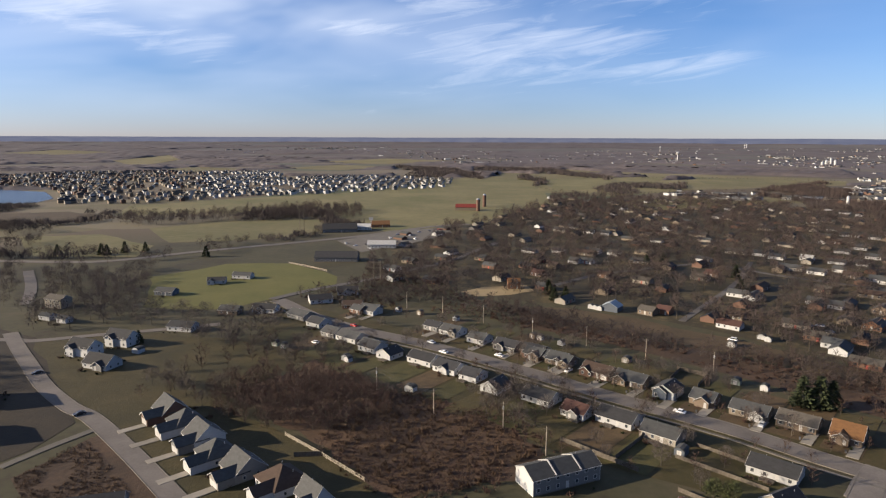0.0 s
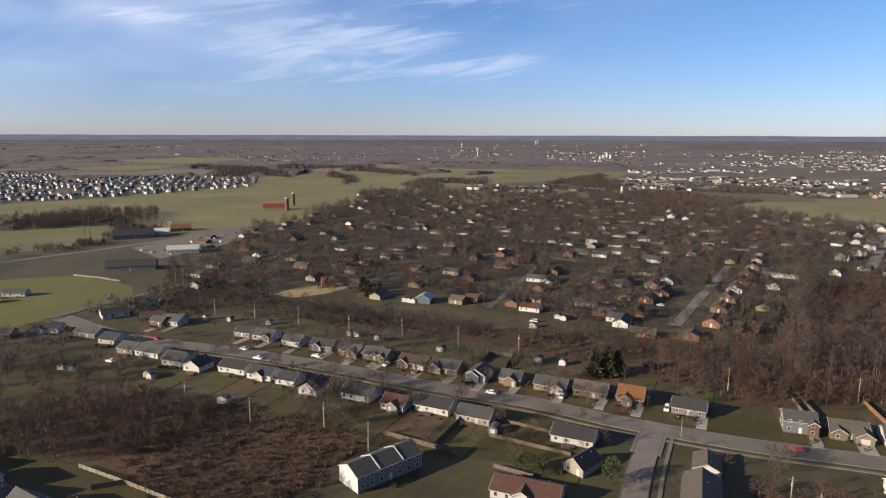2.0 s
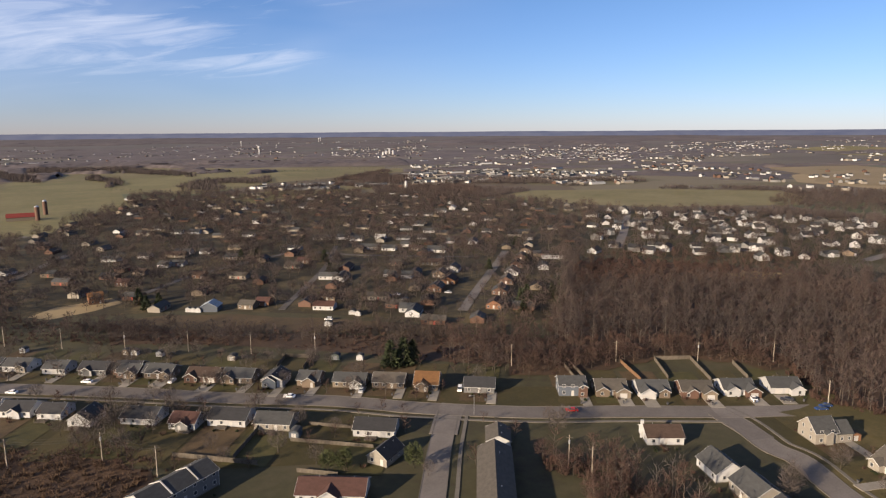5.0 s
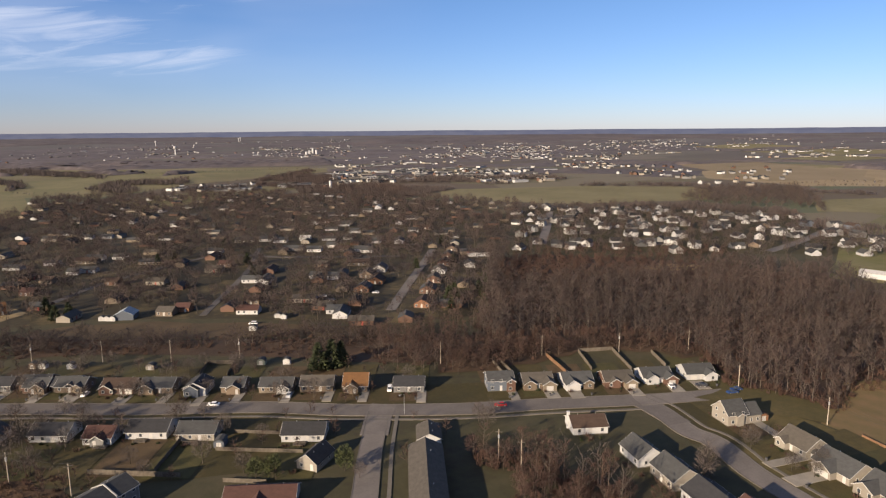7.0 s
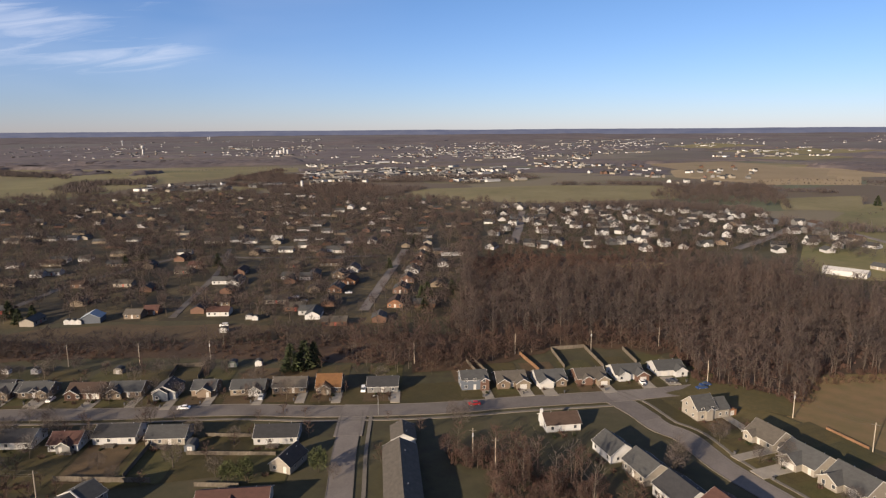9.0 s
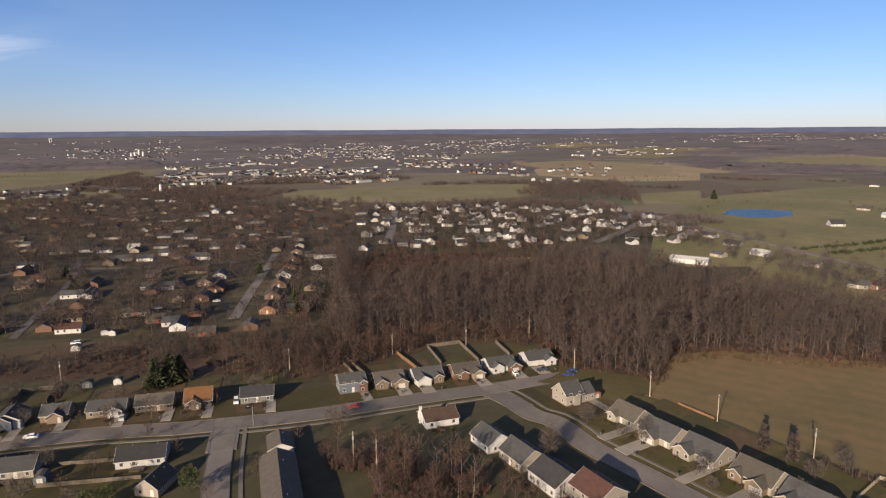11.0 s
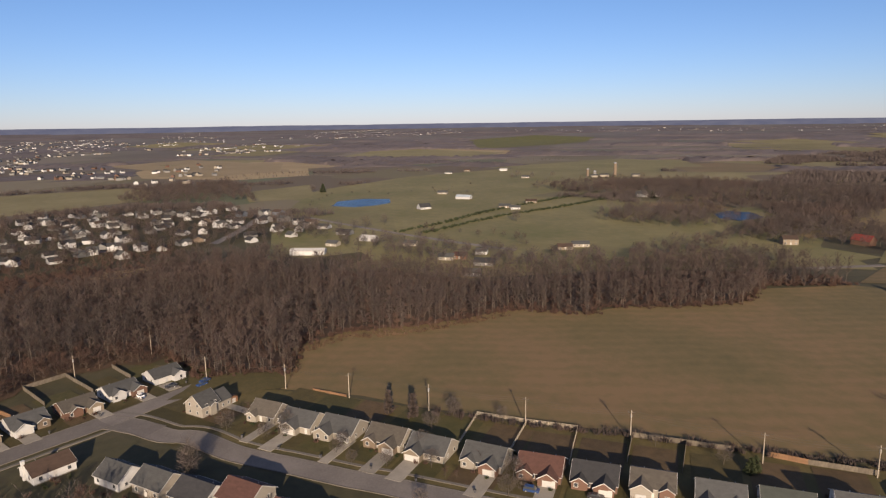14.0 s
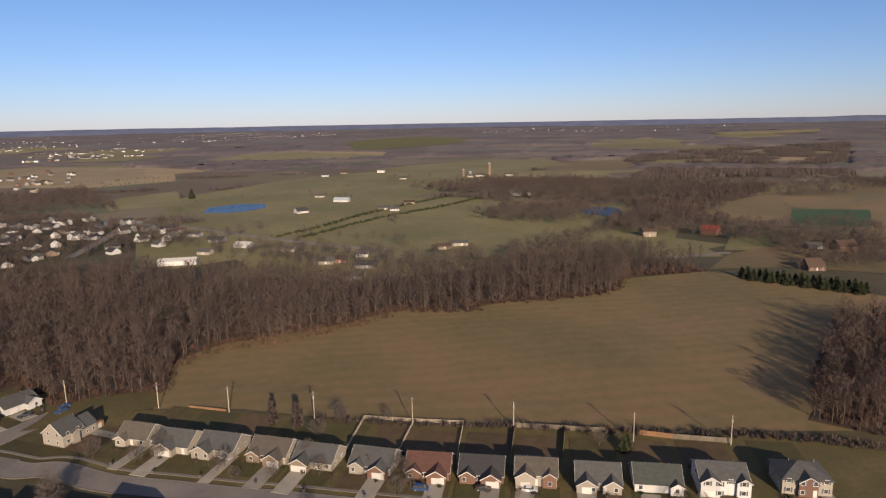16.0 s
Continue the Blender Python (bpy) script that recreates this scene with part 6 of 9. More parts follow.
house(-35.3, 167.0, -48, 9.2, 6.5, "gray", "white", h=3.0, rise=4.2, wings=((-0.9, 5.0, 5.2, "white"),), garage=2.0)
# beyond the scrub: older houses along their streets
house(235.2, 285.2, -47.5, 9.0, 12.5, "brown", "orange_brick", ridge="y", rise=2.6, detail=1, vents=False)
house(259.0, 308.8, -47.5, 9.5, 12.5, "gray", "brick", ridge="y", rise=2.6, detail=1, vents=False)
house(280.8, 328.2, -47.5, 9.5, 12.5, "tan", "brick", ridge="y", rise=2.6, detail=1, vents=False)
house(301.2, 346.6, -47.5, 9.5, 12.5, "gray", "white", ridge="y", rise=2.6, detail=1, vents=False)
house(321.7, 364.7, -47.5, 9.5, 12.5, "brown", "brick", ridge="y", rise=2.6, detail=1, vents=False)
house(343.3, 383.9, -47.5, 9.5, 12.5, "tan", "brick", ridge="y", rise=2.6, detail=1, vents=False)
house(365.9, 404.3, -47.5, 9.5, 12.5, "brown", "stone", ridge="y", rise=2.6, detail=1, vents=False)
house(230.8, 339.2, -47.5, 9.3, 12.5, "gray", "orange_brick", ridge="y", rise=2.6, detail=1, vents=False)
house(249.8, 351.0, -47.5, 9.5, 12.5, "brown", "orange_brick", ridge="y", rise=2.6, detail=1, vents=False)
house(273.7, 380.0, -47.5, 9.5, 12.5, "gray", "white", ridge="y", rise=2.6, detail=1, vents=False)
house(256.4, 371.0, -47.5, 9.5, 12.5, "gray", "stone", ridge="y", rise=2.6, detail=1, vents=False)
house(364.6, 371.2, -41.0, 17.0, 4, "white", "white", h=2.0, rise=0.7, detail=0, vents=False)
house(118.0, 467.9, -38.0, 8.5, 8, "brown", "brick", detail=1, vents=False)
house(86.6, 503.7, -45.0, 8.9, 8, "brown", "tan", detail=1, vents=False)
house(70.4, 473.7, -42.0, 9.0, 8, "red", "brick", detail=1, vents=False)
house(124.2, 559.9, -41.0, 17.0, 8, "brown", "tan", detail=1, vents=False)
house(106.6, 522.1, -41.0, 8.3, 8, "gray", "white", detail=1, vents=False)
house(132.1, 570.4, -38.0, 13.9, 8, "gray", "white", detail=1, vents=False)
house(159.4, 521.4, -42.0, 16.3, 8, "gray", "tan", detail=1, vents=False)
house(153.6, 339.6, -42.0, 12.0, 8, "red", "white", detail=1, vents=False)
house(164.9, 358.4, -42.0, 9.4, 8, "brown", "stone", detail=1, vents=False)
house(189.6, 307.5, -41.0, 8.8, 8, "gray", "white", detail=1, vents=False)
house(188.8, 299.3, 48.0, 13.7, 8, "gray", "white", detail=1, vents=False)
house(118.5, 367.8, -45.0, 9.1, 8, "tan", "stone", detail=1, vents=False)
house(128.5, 369.0, -42.0, 8.0, 8, "red", "orange_brick", detail=1, vents=False)
house(189.3, 410.5, -38.0, 12.3, 8, "gray", "white", detail=1, vents=False)
house(195.4, 403.2, 48.0, 17.0, 8, "gray", "white", detail=1, vents=False)
house(213.0, 430.5, 48.0, 14.8, 8, "brown", "brick", detail=1, vents=False)
house(227.5, 391.3, -45.0, 8.0, 8, "gray", "white", detail=1, vents=False)
house(235.1, 381.3, -45.0, 8.0, 8, "gray", "white", detail=1, vents=False)
house(274.4, 408.3, -38.0, 17.0, 8, "brown", "tan", detail=1, vents=False)
house(268.3, 497.1, -42.0, 17.0, 8, "gray", "cream", detail=1, vents=False)
house(279.7, 481.8, -45.0, 12.0, 8, "gray", "white", detail=1, vents=False)
house(273.8, 560.1, -38.0, 10.7, 8, "gray", "white", detail=1, vents=False)
house(280.8, 544.2, -42.0, 12.0, 8, "gray", "white", detail=1, vents=False)
house(303.4, 538.5, -45.0, 9.6, 8, "white", "white", detail=1, vents=False)
house(301.4, 490.1, -45.0, 8.0, 8, "gray", "white", detail=1, vents=False)
house(297.5, 467.2, -38.0, 12.1, 8, "brown", "tan", detail=1, vents=False)
house(307.6, 457.0, -38.0, 8.0, 8, "gray", "white", detail=1, vents=False)
house(309.2, 448.1, -45.0, 9.5, 8, "gray", "white", detail=1, vents=False)
house(342.6, 480.6, -45.0, 8.0, 8, "gray", "white", detail=1, vents=False)
house(335.0, 514.8, -45.0, 8.0, 8, "gray", "white", detail=1, vents=False)
house(324.5, 535.0, -42.0, 10.8, 8, "brown", "tan", detail=1, vents=False)
house(358.3, 466.9, 48.0, 15.4, 8, "gray", "white", detail=1, vents=False)
house(407.6, 508.0, -45.0, 9.6, 8, "gray", "white", detail=1, vents=False)
house(257.4, 568.3, -41.0, 17.0, 8, "gray", "cream", detail=1, vents=False)
house(204.0, 511.0, 48.0, 17.0, 8, "brown", "brick", detail=1, vents=False)
house(198.3, 473.4, -38.0, 9.5, 8, "red", "brick", detail=1, vents=False)
house(262.9, 669.9, -38.0, 17.0, 8, "gray", "tan", detail=1, vents=False)
house(169.9, 680.8, -38.0, 11.2, 8, "gray", "white", detail=1, vents=False)
house(155.6, 691.0, -41.0, 11.1, 8, "gray", "white", detail=1, vents=False)
house(147.3, 728.0, -45.0, 11.5, 8, "gray", "white", detail=1, vents=False)
house(126.7, 702.9, -42.0, 13.7, 8, "gray", "cream", detail=1, vents=False)
house(223.0, 777.3, 48.0, 17.0, 8, "gray", "white", detail=1, vents=False)
house(348.8, 829.8, -45.0, 12.9, 8, "gray", "white", detail=1, vents=False)
house(252.4, 727.5, -42.0, 12.7, 8, "gray", "white", detail=1, vents=False)
house(230.8, 682.0, -45.0, 11.8, 8, "brown", "brick", detail=1, vents=False)
house(278.9, 772.1, 48.0, 17.0, 8, "brown", "tan", detail=1, vents=False)
house(356.4, 717.3, -45.0, 17.0, 8, "gray", "tan", detail=1, vents=False)
house(397.2, 720.7, 48.0, 17.0, 8, "brown", "brick", detail=1, vents=False)
house(419.8, 671.7, -38.0, 17.0, 8, "gray", "white", detail=1, vents=False)
house(435.1, 655.4, -41.0, 10.3, 8, "gray", "white", detail=1, vents=False)
house(467.5, 675.8, -41.0, 14.3, 8, "gray", "white", detail=1, vents=False)
house(500.1, 695.1, 48.0, 17.0, 8, "white", "white", detail=1, vents=False)
house(468.8, 619.3, -45.0, 13.5, 8, "gray", "tan", detail=1, vents=False)
house(377.3, 626.8, -41.0, 12.7, 8, "brown", "brick", detail=1, vents=False)
house(380.5, 592.6, -41.0, 12.2, 8, "gray", "white", detail=1, vents=False)
house(410.4, 573.2, -38.0, 12.4, 8, "brown", "tan", detail=1, vents=False)
house(362.4, 544.7, -38.0, 11.4, 8, "gray", "white", detail=1, vents=False)
house(463.9, 581.3, -45.0, 12.9, 8, "gray", "white", detail=1, vents=False)
house(428.1, 513.7, -45.0, 11.6, 8, "brown", "brick", detail=1, vents=False)
house(414.9, 474.8, -42.0, 13.7, 8, "gray", "cream", detail=1, vents=False)
house(413.0, 452.6, -42.0, 8.0, 8, "gray", "white", detail=1, vents=False)
# far subdivision beyond the wood
house(495.3, 427.3, -40.0, 9.5, 8.5, "dark", "gray", h=4.4, detail=1, vents=False, wings=((-3.5, 1.0, 1.2, "white"),))
house(464.6, 414.9, 20.0, 11.5, 8.5, "brown", "gray", h=4.4, detail=1, vents=False, wings=((-3.5, 1.0, 1.2, "white"),))
house(530.5, 446.6, -65.0, 9.3, 8.5, "dark", "white", h=4.4, detail=1, vents=False, wings=((-3.5, 1.0, 1.2, "white"),))
house(572.0, 480.5, 50.0, 11.5, 8.5, "gray", "blue", h=2.7, detail=1, vents=False, wings=((-3.5, 1.0, 1.2, "white"),))
house(443.8, 376.4, -65.0, 8.5, 8.5, "dark", "gray", h=2.7, detail=1, vents=False, wings=((-3.5, 1.0, 1.2, "white"),))
house(560.9, 451.8, -30.0, 9.5, 8.5, "dark", "gray", h=4.4, detail=1, vents=False, wings=((-3.5, 1.0, 1.2, "white"),))
house(509.2, 391.8, -30.0, 10.1, 8.5, "brown", "white", h=4.4, detail=1, vents=False, wings=((-3.5, 1.0, 1.2, "white"),))
house(547.5, 428.9, -40.0, 8.8, 8.5, "gray", "gray", h=2.7, detail=1, vents=False, wings=((-3.5, 1.0, 1.2, "white"),))
house(577.2, 385.7, -30.0, 11.5, 8.5, "brown", "stone", h=2.7, detail=1, vents=False, wings=((-3.5, 1.0, 1.2, "white"),))
house(537.6, 342.7, -40.0, 11.5, 8.5, "dark", "white", h=4.4, detail=1, vents=False, wings=((-3.5, 1.0, 1.2, "white"),))
house(590.0, 364.5, 60.0, 11.5, 8.5, "gray", "white", h=4.4, detail=1, vents=False, wings=((-3.5, 1.0, 1.2, "white"),))
house(507.3, 302.8, -65.0, 8.5, 8.5, "gray", "gray", h=4.4, detail=1, vents=False, wings=((-3.5, 1.0, 1.2, "white"),))
house(524.2, 293.6, -65.0, 11.5, 8.5, "dark", "white", h=4.4, detail=1, vents=False, wings=((-3.5, 1.0, 1.2, "white"),))
house(562.6, 307.0, -30.0, 11.5, 8.5, "dark", "white", h=4.4, detail=1, vents=False, wings=((-3.5, 1.0, 1.2, "white"),))
house(633.0, 414.3, 60.0, 11.5, 8.5, "brown", "gray", h=2.7, detail=1, vents=False, wings=((-3.5, 1.0, 1.2, "white"),))
house(652.9, 380.3, -30.0, 11.5, 8.5, "brown", "white", h=4.4, detail=1, vents=False, wings=((-3.5, 1.0, 1.2, "white"),))
house(728.7, 418.2, -30.0, 11.5, 8.5, "dark", "gray", h=4.4, detail=1, vents=False, wings=((-3.5, 1.0, 1.2, "white"),))
house(637.3, 342.5, 20.0, 11.5, 8.5, "dark", "gray", h=4.4, detail=1, vents=False, wings=((-3.5, 1.0, 1.2, "white"),))
house(522.7, 271.3, -40.0, 8.5, 8.5, "dark", "white", h=4.4, detail=1, vents=False, wings=((-3.5, 1.0, 1.2, "white"),))
house(659.2, 322.3, 50.0, 11.5, 8.5, "dark", "gray", h=4.4, detail=1, vents=False, wings=((-3.5, 1.0, 1.2, "white"),))
house(647.6, 308.0, 20.0, 11.5, 8.5, "gray", "blue", h=2.7, detail=1, vents=False, wings=((-3.5, 1.0, 1.2, "white"),))
house(600.3, 269.7, 60.0, 11.5, 8.5, "dark", "white", h=2.7, detail=1, vents=False, wings=((-3.5, 1.0, 1.2, "white"),))
house(547.2, 246.2, -40.0, 11.5, 8.5, "gray", "gray", h=2.7, detail=1, vents=False, wings=((-3.5, 1.0, 1.2, "white"),))
house(565.2, 240.0, 20.0, 11.5, 8.5, "dark", "stone", h=2.7, detail=1, vents=False, wings=((-3.5, 1.0, 1.2, "white"),))
house(684.3, 281.0, 20.0, 11.5, 8.5, "dark", "stone", h=2.7, detail=1, vents=False, wings=((-3.5, 1.0, 1.2, "white"),))
house(644.4, 250.9, -30.0, 11.5, 8.5, "gray", "white", h=4.4, detail=1, vents=False, wings=((-3.5, 1.0, 1.2, "white"),))
house(640.5, 235.5, -30.0, 11.5, 8.5, "dark", "gray", h=2.7, detail=1, vents=False, wings=((-3.5, 1.0, 1.2, "white"),))
house(724.8, 323.2, 60.0, 11.5, 8.5, "dark", "white", h=4.4, detail=1, vents=False, wings=((-3.5, 1.0, 1.2, "white"),))
house(729.1, 304.8, 60.0, 11.5, 8.5, "dark", "white", h=2.7, detail=1, vents=False, wings=((-3.5, 1.0, 1.2, "white"),))
house(746.7, 299.8, 60.0, 11.5, 8.5, "dark", "white", h=4.4, detail=1, vents=False, wings=((-3.5, 1.0, 1.2, "white"),))
house(718.8, 438.1, 60.0, 11.5, 8.5, "dark", "blue", h=2.7, detail=1, vents=False, wings=((-3.5, 1.0, 1.2, "white"),))
house(670.2, 449.3, -40.0, 11.5, 8.5, "gray", "gray", h=4.4, detail=1, vents=False, wings=((-3.5, 1.0, 1.2, "white"),))
house(608.1, 435.0, 50.0, 11.5, 8.5, "brown", "white", h=2.7, detail=1, vents=False, wings=((-3.5, 1.0, 1.2, "white"),))
house(653.4, 492.0, 60.0, 11.5, 8.5, "dark", "white", h=4.4, detail=1, vents=False, wings=((-3.5, 1.0, 1.2, "white"),))
house(653.8, 516.8, -40.0, 10.6, 8.5, "dark", "stone", h=2.7, detail=1, vents=False, wings=((-3.5, 1.0, 1.2, "white"),))
house(656.9, 545.4, 20.0, 11.5, 8.5, "dark", "gray", h=4.4, detail=1, vents=False, wings=((-3.5, 1.0, 1.2, "white"),))
house(726.3, 373.1, -65.0, 10.1, 8.5, "gray", "blue", h=4.4, detail=1, vents=False, wings=((-3.5, 1.0, 1.2, "white"),))
house(748.1, 365.3, -40.0, 9.8, 8.5, "dark", "white", h=4.4, detail=1, vents=False, wings=((-3.5, 1.0, 1.2, "white"),))
house(734.5, 342.6, 50.0, 11.5, 8.5, "dark", "gray", h=4.4, detail=1, vents=False, wings=((-3.5, 1.0, 1.2, "white"),))
house(721.4, 255.4, 60.0, 11.5, 8.5, "dark", "blue", h=4.4, detail=1, vents=False, wings=((-3.5, 1.0, 1.2, "white"),))
house(682.0, 215.1, 50.0, 11.5, 8.5, "dark", "gray", h=4.4, detail=1, vents=False, wings=((-3.5, 1.0, 1.2, "white"),))
house(680.3, 196.1, 60.0, 11.5, 8.5, "gray", "gray", h=4.4, detail=1, vents=False, wings=((-3.5, 1.0, 1.2, "white"),))
house(662.7, 176.1, -65.0, 11.5, 8.5, "dark", "white", h=4.4, detail=1, vents=False, wings=((-3.5, 1.0, 1.2, "white"),))
house(638.5, 164.6, 20.0, 11.5, 8.5, "dark", "gray", h=4.4, detail=1, vents=False, wings=((-3.5, 1.0, 1.2, "white"),))
house(733.4, 232.9, -40.0, 11.5, 8.5, "dark", "gray", h=4.4, detail=1, vents=False, wings=((-3.5, 1.0, 1.2, "white"),))
house(730.9, 216.2, 60.0, 11.5, 8.5, "brown", "blue", h=4.4, detail=1, vents=False, wings=((-3.5, 1.0, 1.2, "white"),))
# houses and barns in the open country to the east
house(503, 127, -88.0, 27, 10, "white", "white", h=3.4, rise=1.6, detail=0, name="barn", category="barn")
house(563.0, 88.0, -110.0, 14.0, 9, "white", "white", detail=1)
house(596.9, 115.4, -110.0, 14.0, 9, "dark", "gray", detail=1)
house(539.5, 114.7, -110.0, 10.3, 8, "gray", "cream", detail=1)
house(633.2, 142.6, -110.0, 12.2, 8, "gray", "white", detail=1)
house(664.8, 163.1, -110.0, 14.0, 8, "brown", "tan", detail=1)
house(480.4, 17.2, -100.0, 11.3, 9, "gray", "cream", detail=1)
house(484.1, 7.2, -100.0, 9.3, 9, "red", "orange_brick", detail=1)
house(461.0, -10.4, -100.0, 14.0, 10, "dark", "gray", detail=1)
house(427.8, -1.6, -100.0, 12.0, 9, "gray", "gray", detail=1)
house(500.9, -9.3, -100.0, 8.8, 8, "gray", "white", detail=1)
house(538.0, 49.2, -100.0, 10.3, 8, "gray", "cream", detail=1)
house(517.4, -75.6, -90.0, 11.7, 8, "brown", "tan", detail=1)
house(529.1, -89.8, -90.0, 13.5, 8, "gray", "cream", detail=1)
house(776.0, 54.2, -60.0, 14.0, 11, "dark", "white", detail=1, rise=4)
house(877.5, 7.5, -110.0, 20.1, 10, "metal", "white", h=3, detail=0, name="barn", category="barn")
house(779.9, -42.0, -95.0, 14.0, 9, "gray", "tan", detail=1)
house(766.1, -53.7, -95.0, 11.0, 9, "gray", "white", detail=1)
house(826.2, -77.4, -95.0, 14.0, 9, "brown", "tan", detail=1)
house(941.8, 38.2, -95.0, 14.0, 9, "gray", "cream", detail=1)
house(1326.2, 42.0, -95.0, 14.0, 9, "gray", "white", detail=1)
house(1387.6, 4.6, -95.0, 14.0, 8, "brown", "tan", detail=1)
house(1390.0, -71.6, -95.0, 15.6, 8, "white", "white", detail=0, name="barn", category="barn")
house(1204.1, -101.7, -95.0, 14.0, 9, "gray", "cream", detail=1)
house(880.1, -228.5, -95.0, 14.0, 10, "gray", "white", detail=1, h=5)
house(880.8, -249.4, -95.0, 14.0, 10, "dark", "white", detail=1, h=5)
house(532.0, -257.0, -95.0, 11.6, 9, "brown", "tan", detail=1, h=5)
house(528.2, -313.5, -150.0, 14.9, 9, "barn_red", "brick", detail=0, h=4, rise=4, name="barn", category="barn")
house(438.9, -369.4, -95.0, 14.2, 12, "brown", "brick", detail=0, h=4, rise=4, name="barn", category="barn")
house(386.5, -303.6, -95.0, 11.5, 10, "brown", "brick", detail=1, rise=5)
house(450.6, -352.7, -95.0, 12.5, 9, "gray", "gray", detail=1)
# red barn, long dark building and roadside shops to the north
house(31.7, 913.4, -5.0, 28.4, 13, "barn_red", "tan", detail=0, h=4.5, rise=4, name="barn", category="barn")
house(47.7, 432.7, 0.0, 8.0, 7, "orange", "orange_brick", detail=1, h=5, vents=False)
house(-87.0, 531.7, 0.0, 34.7, 16, "dark", "gray", detail=1, h=3.6, vents=False)
house(-110.8, 699.7, 10.0, 36.2, 20, "dark", "gray", detail=1, h=3.6, vents=False)
house(-71.0, 737.6, 10.0, 20.5, 14, "orange", "orange_brick", detail=1, h=3.4, vents=False)
house(-56.1, 596.3, 0.0, 25.7, 12, "white", "white", detail=1, h=3.6, vents=False)
house(-87.0, 713.6, 0.0, 15.3, 12, "white", "white", detail=1, h=3.6, vents=False)
house(99.6, 375.7, -35.0, 9.8, 9, "metal", "blue", detail=0, ridge="y", h=3, name="barn", category="barn")
CLEAR += [(43.0, 291.0, 7.0), (53.0, 282.0, 8.0), (67.0, 268.0, 9.0), (79.0, 259.0, 9.0), (89.0, 246.0, 7.0), (101.0, 239.0, 7.0), (113.0, 228.0, 9.0), (126.0, 218.0, 9.0), (137.0, 208.0, 8.0), (152.0, 193.0, 8.0), (-48.0, 368.0, 6.0), (-40.0, 366.0, 7.0), (-4.0, 335.0, 7.0), (5.0, 327.0, 8.0), (19.0, 314.0, 7.0), (32.0, 303.0, 8.0), (43.0, 295.0, 8.0), (52.0, 285.0, 7.0), (179.0, 170.0, 7.0), (191.0, 162.0, 8.0), (203.0, 152.0, 8.0), (216.0, 142.0, 8.0), (231.0, 134.0, 8.0), (247.0, 124.0, 8.0), (-33.0, 300.0, 8.0), (-24.0, 291.0, 7.0), (-8.0, 283.0, 9.0), (3.0, 273.0, 8.0), (13.0, 263.0, 7.0), (21.0, 251.0, 7.0)]
CLEAR += [(38.0, 240.0, 9.0), (50.0, 227.0, 7.0), (63.0, 221.0, 9.0), (75.0, 209.0, 9.0), (100.0, 184.0, 10.0), (-79.0, 356.0, 10.0), (-67.0, 341.0, 7.0), (-56.0, 323.0, 7.0), (-45.0, 316.0, 9.0), (-34.0, 302.0, 7.0), (34.0, 180.0, 15.0), (71.0, 157.0, 13.0), (93.0, 166.0, 7.0), (129.0, 154.0, 7.0), (109.0, 131.0, 15), (174.0, 125.0, 8.0), (170.0, 101.0, 9), (166.0, 87.0, 9), (159.0, 73.0, 9), (156.0, 59.0, 9), (149.0, 45.0, 9), (141.0, 31.0, 9), (218.0, 94.0, 9.0), (212.0, 70.0, 8.0), (205.0, 56.0, 9.0), (200.0, 42.0, 9.0), (194.0, 26.0, 9.0), (187.0, 12.0, 9.0), (182.0, -5.0, 9.0), (176.0, -20.0, 9.0)]
CLEAR += [(171.0, -35.0, 9.0), (167.0, -50.0, 8.0), (162.0, -66.0, 8.0), (158.0, -81.0, 9.0), (154.0, -98.0, 9.0), (150.0, -120.0, 9.0), (-166.0, 293.0, 9.0), (-156.0, 308.0, 9.0), (-150.0, 276.0, 9.0), (-92.0, 162.0, 9.0), (-136.0, 333.0, 9.0), (-228.0, 379.0, 9.0), (-218.0, 351.0, 6.0), (-205.0, 346.0, 5.0), (-153.0, 437.0, 8.0), (-144.0, 457.0, 9.0), (-177.0, 411.0, 9.0), (-75.0, 392.0, 9.0), (-61.0, 414.0, 9.0), (-53.0, 379.0, 8.0), (-41.0, 370.0, 8.0), (-102.0, 370.0, 9.0), (-122.0, 366.0, 8.0), (-99.0, 226.0, 9), (-89.0, 215.0, 9), (-79.0, 205.0, 9), (-71.0, 193.0, 9), (-60.0, 184.0, 9), (-46.0, 176.0, 9), (-35.0, 167.0, 9)]
CLEAR += [(235.0, 285.0, 9.0), (259.0, 309.0, 9.0), (281.0, 328.0, 9.0), (301.0, 347.0, 9.0), (322.0, 365.0, 9.0), (343.0, 384.0, 9.0), (366.0, 404.0, 9.0), (231.0, 339.0, 9.0), (250.0, 351.0, 9.0), (274.0, 380.0, 9.0), (256.0, 371.0, 9.0), (365.0, 371.0, 12.0), (118.0, 468.0, 6.0), (87.0, 504.0, 7.0), (70.0, 474.0, 7.0), (124.0, 560.0, 12.0), (107.0, 522.0, 6.0), (132.0, 570.0, 10.0), (159.0, 521.0, 11.0), (154.0, 340.0, 8.0), (165.0, 358.0, 7.0), (190.0, 307.0, 6.0), (189.0, 299.0, 10.0), (118.0, 368.0, 7.0), (128.0, 369.0, 6.0), (189.0, 410.0, 9.0), (195.0, 403.0, 12.0), (213.0, 430.0, 10.0), (227.0, 391.0, 6.0), (235.0, 381.0, 6.0)]
